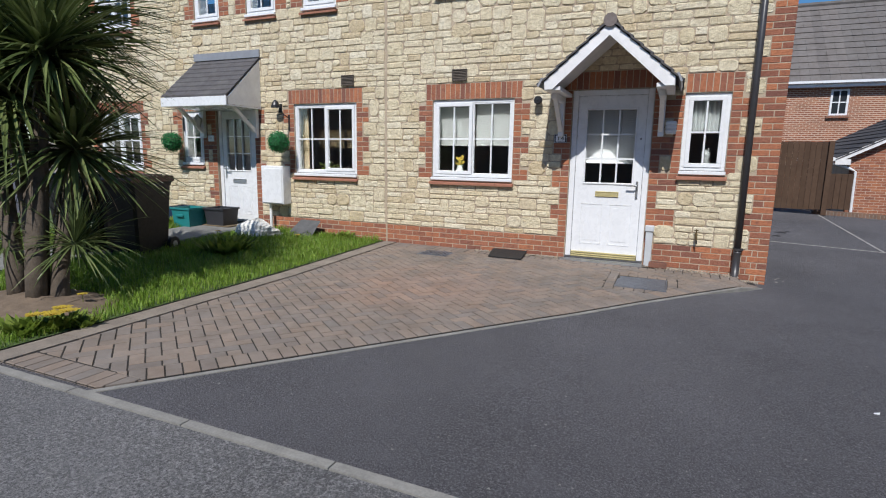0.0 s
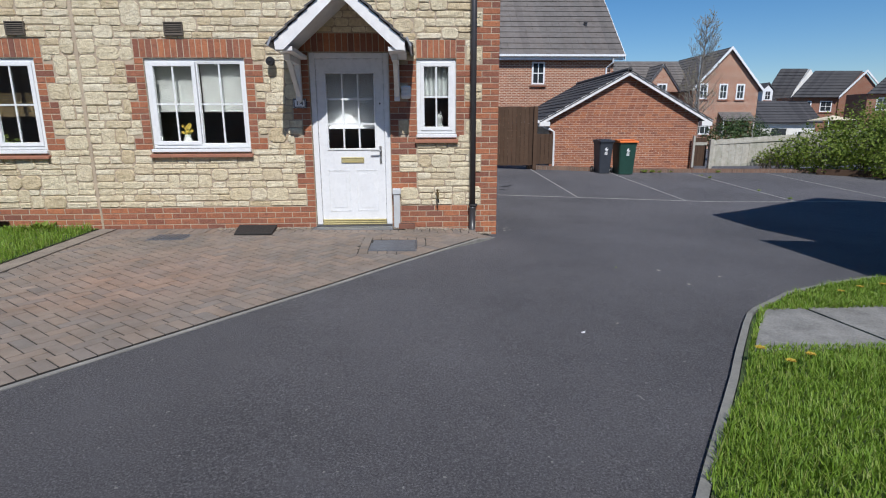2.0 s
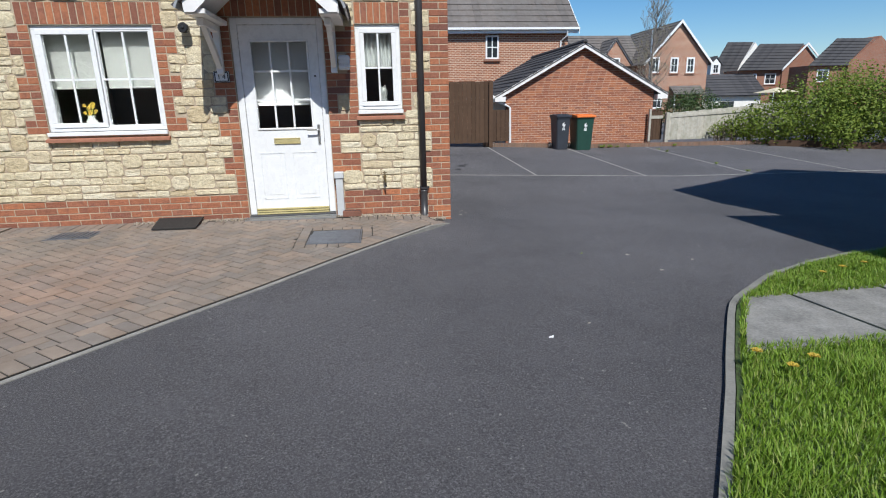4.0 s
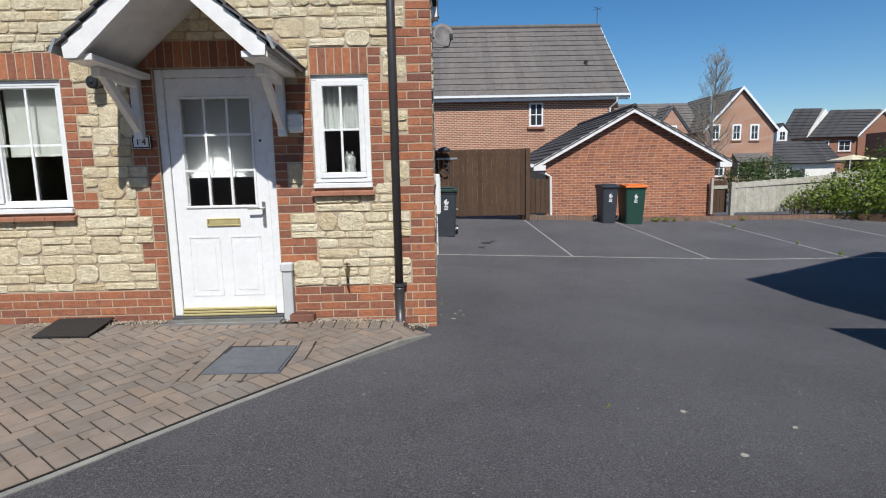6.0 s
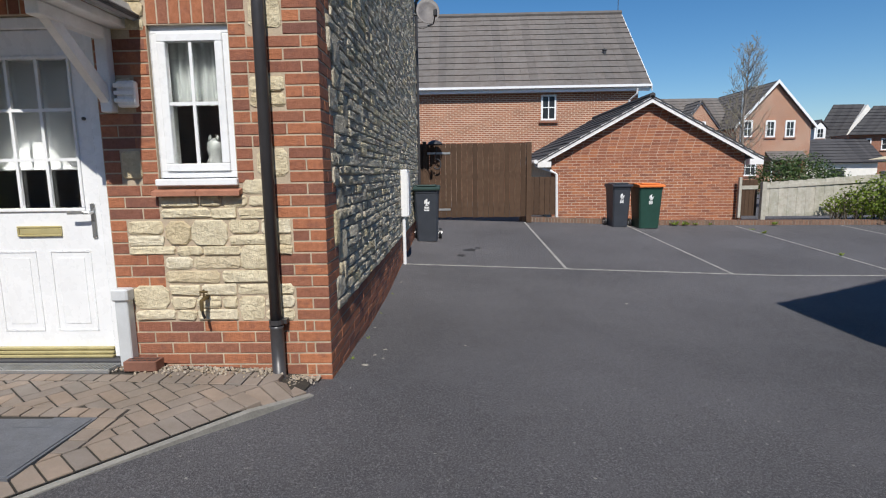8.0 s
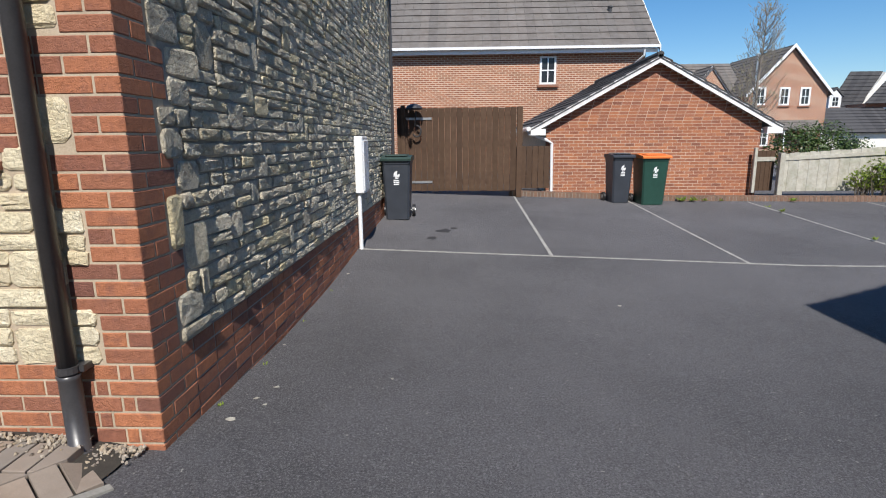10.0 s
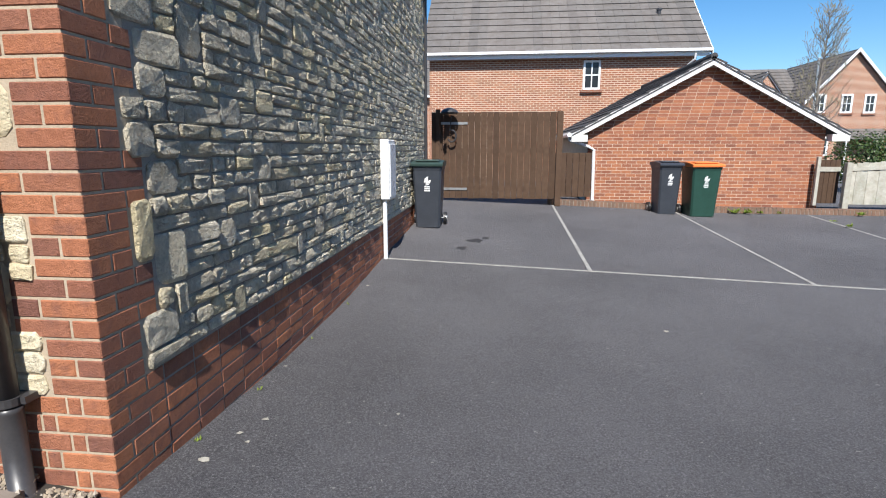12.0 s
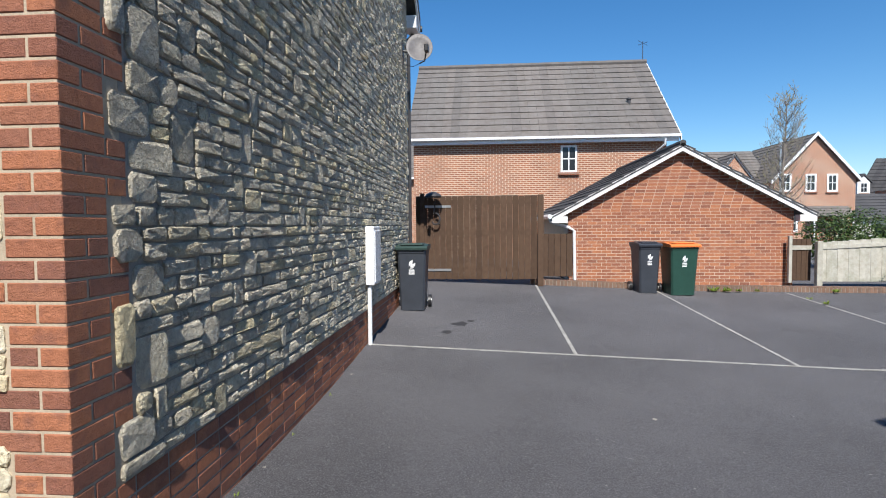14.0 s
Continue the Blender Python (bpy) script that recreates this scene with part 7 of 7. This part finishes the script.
# gravel along the plinth
gv = Build()
rg = random.Random(31)
for i in range(1500):
    x = rg.uniform(-2.4, 1.22)
    if -1.15 < x < -0.1:
        continue
    y = 7.435 - abs(rg.gauss(0, 0.06)) - (0.02 if x < 0.9 else 0)
    r = rg.uniform(0.006, 0.016)
    z = ground_z(x, y) + 0.018
    m_ = Matrix.Translation((x, y, z + r * 0.3)) @ Euler((rg.uniform(0, 3), rg.uniform(0, 3), rg.uniform(0, 3))).to_matrix().to_4x4()
    gv.add([(r, 0, 0), (-r, 0, 0.002), (0, r * 0.8, 0), (0, -r * 0.8, 0), (0, 0, r * 0.7), (0, 0, -r * 0.7)], [(0, 2, 4), (2, 1, 4), (1, 3, 4), (3, 0, 4), (2, 0, 5), (1, 2, 5), (3, 1, 5), (0, 3, 5)], m_)
solid("gravel", gv, pieces("pea_gravel", [(0.30, 0.24, 0.17), (0.42, 0.36, 0.28), (0.22, 0.19, 0.16), (0.50, 0.45, 0.38)], island=True), "pale pea gravel along the foot of the wall", "gravel", kind="stuff")
for x, y in ((1.41, 3.84),):
    solid("paper_scrap", Build().add([(x - 0.015, y, ground_z(x, y) + 0.004), (x + 0.012, y - 0.008, ground_z(x, y) + 0.006), (x + 0.018, y + 0.008, ground_z(x, y) + 0.016), (x - 0.01, y + 0.012, ground_z(x, y) + 0.006)], [(0, 1, 2, 3)]), UPVC, "scrap of white paper on the tarmac", "litter", "litter scraps")


# dry leaf scraps and pale chips lying on the tarmac
def leaf_scrap(x, y, r, seed):
    rnd, b = random.Random(seed), Build()
    z = ground_z(x, y) + 0.004
    a0 = rnd.uniform(0, 6.28)
    ring = [(x + r * rnd.uniform(0.5, 1.0) * math.cos(a0 + k * 1.05) * 1.4, y + r * rnd.uniform(0.5, 1.0) * math.sin(a0 + k * 1.05), z + rnd.uniform(0, 0.008)) for k in range(6)]
    b.v = ring + [(px, py, pz - 0.0015) for px, py, pz in ring]
    b.f = [tuple(range(6)), tuple(range(11, 5, -1))] + [(k, (k + 1) % 6, (k + 1) % 6 + 6, k + 6) for k in range(6)]
    solid("leaf_scrap", b, SCRAP, "pale dry leaf scrap lying on the tarmac", "litter", "litter scraps")


SCRAP = plain("dry_pale_leaf", (0.36, 0.34, 0.29), 0.9, vary=0.3, scale=40)
for i, (x, y) in enumerate(((1.36, 8.88), (1.5, 8.0), (1.46, 7.75), (1.57, 7.93), (1.4, 10.88), (4.1, 10.18), (2.2, 8.35), (1.55, 8.16), (2.77, 5.66), (2.77, 6.37), (3.32, 5.46), (2.85, 5.15), (1.73, 4.04))):
    leaf_scrap(x, y, 0.011 + 0.006 * (i % 3), i)
for i, (x, y) in enumerate(((1.345, 7.9), (1.36, 8.5), (1.35, 9.4), (1.36, 10.3))):
    weed(x, y, 6, 0.026, 60 + i, 0.0, "weed", "tiny green weed at the foot of the side wall")
weed(2.33, 5.72, 7, 0.028, 70, 0.0, "weed", "tiny green weed in a crack of the tarmac")

OIL = plain("old_oil_stain", (0.035, 0.033, 0.034), 0.7, vary=0.4, scale=14)
for i, (x, y, r) in enumerate(((2.36, 13.27, 0.13), (2.2, 12.77, 0.08), (2.5, 13.5, 0.06))):
    rnd_ = random.Random(90 + i)
    outline = [(x + r * rnd_.uniform(0.5, 1.2) * math.cos(k * 0.45), y + 1.3 * r * rnd_.uniform(0.5, 1.2) * math.sin(k * 0.45)) for k in range(14)]
    solid("oil_stain", flat_poly(outline, 0.003, 0.002), OIL, "old dark oil stain on the tarmac bay", "stain", kind="structure")


# ---- paving blocks ----
def clip_poly(pts, edges):
    for (p, nrm) in edges:
        out = []
        for a, c in zip(pts, pts[1:] + pts[:1]):
            da, dc = (a - p).dot(nrm), (c - p).dot(nrm)
            if da >= 0:
                out.append(a)
            if (da >= 0) != (dc >= 0):
                out.append(a.lerp(c, da / (da - dc)))
        pts = out
        if len(pts) < 3:
            return []
    return pts


def block_build(b, pts, rnd, top=0.016):
    n = len(pts)
    c = sum(pts, Vector((0, 0))) / n
    pts = [p + (c - p).normalized() * 0.0012 for p in pts]
    tx, ty, up_ = rnd.uniform(-.008, .008), rnd.uniform(-.008, .008), rnd.uniform(-.0012, .0012)

    def z(p, d):
        return ground_z(p.x, p.y) + top + up_ + (p.x - c.x) * tx + (p.y - c.y) * ty - d
    ins = [p + (c - p).normalized() * 0.004 for p in pts]
    o = len(b.v)
    b.v += [(p.x, p.y, z(p, 0.04)) for p in pts] + [(p.x, p.y, z(p, 0.0025)) for p in pts] + [(p.x, p.y, z(p, 0)) for p in ins]
    b.f += [(o + r * n + i, o + r * n + (i + 1) % n, o + (r + 1) * n + (i + 1) % n, o + (r + 1) * n + i) for r in range(2) for i in range(n)]
    b.f.append(tuple(o + 2 * n + i for i in range(n)))


blocks = []
MX0, MX1, MY0, MY1 = -0.43, 0.332, 6.012, 6.812
BW, BL, J = 0.1, 0.2, 0.0042
inner0 = HYP0 + HYPN * 0.205
FIELD = [(Vector((-3.735, 5)), Vector((1, 0))), (Vector((0, 2.245)), Vector((0, 1))), (Vector((0, 7.16)), Vector((0, -1))), (inner0, HYPN)]


def rect(cs, hs, hn):
    s, n = cs
    return [HYP0 + HYPD * (s + a) + HYPN * (n + c) for a, c in ((-hs, -hn), (hs, -hn), (hs, hn), (-hs, hn))]


for i in range(-40, 110):
    for j in range(-10, 80):
        k = (i - j) % 4
        # herringbone: cell (i, j) begins a block along s or along n
        if k == 0:
            r = rect(((i + 1) * BW, (j + 0.5) * BW), BL / 2 - J, BW / 2 - J)
        elif k == 3:
            r = rect(((i + 0.5) * BW, (j + 1) * BW), BW / 2 - J, BL / 2 - J)
        else:
            continue
        c = sum(r, Vector((0, 0))) / 4
        if not (-4.1 < c.x < 1.4 and 2.0 < c.y < 7.4):
            continue
        p = clip_poly(r, FIELD)
        cuts = [p] if p else []
        if p and max(q.x for q in p) > MX0 and min(q.x for q in p) < MX1 and max(q.y for q in p) > MY0 and min(q.y for q in p) < MY1:
            X, Y = Vector((1, 0)), Vector((0, 1))
            lo, hi = Vector((MX0, MY0)), Vector((MX1, MY1))
            cuts = [clip_poly(p, e) for e in ([(lo, -X)], [(hi, X)], [(lo, X), (hi, -X), (lo, -Y)], [(lo, X), (hi, -X), (hi, Y)])]
        for p in cuts:
            if not p:
                continue
            area = abs(sum(a.x * q.y - q.x * a.y for a, q in zip(p, p[1:] + p[:1]))) / 2
            if area > 0.0012:
                blocks.append((p, 0.016))
# border along the tarmac
hl = (HYP1 - HYP0).length
for i in range(int(hl / 0.103)):
    s = (i + 0.5) * 0.103
    p = clip_poly(rect((s, 0.1025), 0.0515 - J, 0.1 - J), [(Vector((0, 2.235)), Vector((0, 1))), (Vector((0, 7.36)), Vector((0, -1)))])
    if p:
        blocks.append((p, 0.017))
# soldier rows along the road, the lawn and the wall
for i in range(12):
    x = -3.73 + i * 0.103
    p = clip_poly([Vector((x, 2.035)), Vector((x + 0.095, 2.035)), Vector((x + 0.095, 2.23)), Vector((x, 2.23))], [(HYP0, HYPN)])
    if p:
        blocks.append((p, 0.016))
for i in range(46):
    x = -3.73 + i * 0.103
    if -1.2 < x < -0.12 or x > 0.0 or x < -2.3:
        y0, y1 = 7.17, 7.37 if x > -2.3 else 7.44
    else:
        y0, y1 = 7.17, 7.27 if x > -1.2 else 7.34
    p = clip_poly([Vector((x, y0)), Vector((x + 0.095, y0)), Vector((x + 0.095, min(y1, 7.27) if -1.2 < x < -0.1 else y1)), Vector((x, min(y1, 7.27) if -1.2 < x < -0.1 else y1))], [(HYP0 + HYPN * 0.205, HYPN)])
    if p:
        blocks.append((p, 0.016))
# soldier frame round the inspection cover
for i in range(7):
    x = -0.42 + i * 0.106
    for y0 in (6.02, 6.705):
        p = clip_poly([Vector((x, y0)), Vector((x + 0.099, y0)), Vector((x + 0.099, y0 + 0.098)), Vector((x, y0 + 0.098))], [(HYP0 + HYPN * 0.205, HYPN)])
        if p:
            blocks.append((p, 0.019))
for i in range(5):
    y = 6.125 + i * 0.115
    for x0 in (-0.425, 0.223):
        p = clip_poly([Vector((x0, y)), Vector((x0 + 0.1, y)), Vector((x0 + 0.1, y + 0.108)), Vector((x0, y + 0.108))], [(HYP0 + HYPN * 0.205, HYPN)])
        if p:
            blocks.append((p, 0.019))
rbk = random.Random(17)
rest_b, made_b = Build(), 0
blocks.sort(key=lambda q: -(q[0][0].x))
for p, top in blocks:
    if made_b < 300:
        b = Build()
        block_build(b, p, rbk, top)
        me = bpy.data.meshes.new("block")
        o_ = ORIGIN[paving]
        me.from_pydata([(x - o_.x, y - o_.y, z - o_.z) for x, y, z in b.v], [], b.f)
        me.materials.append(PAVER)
        ob = new("paving_block", me)
        ob.parent = paving
        made_b += 1
    else:
        block_build(rest_b, p, rbk, top)
me = bpy.data.meshes.new("paving_blocks")
me.from_pydata([(x - o_.x, y - o_.y, z - o_.z) for x, y, z in rest_b.v], [], rest_b.f)
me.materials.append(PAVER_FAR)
ob = new("paving_blocks", me)
ob.parent = paving
tagged(ob, "brown-grey paving blocks farther from the door", kind="stuff")
# smooth concrete flags between paving and lawn
FLAG = plain("worn_beige_flag", (0.235, 0.198, 0.160), 0.92, vary=0.35, scale=5, bump=0.4, bscale=120)
flags = thing("paving_flags", (-3.95, 4.8, 0), "row of worn beige edging flags beside the lawn", "edging", kind="structure")
for i in range(11):
    y = 2.035 + i * 0.491
    part("flag", flat_poly([(-3.955, y), (-3.745, y), (-3.745, y + 0.484), (-3.955, y + 0.484)], 0.024, 0.06), FLAG, flags)
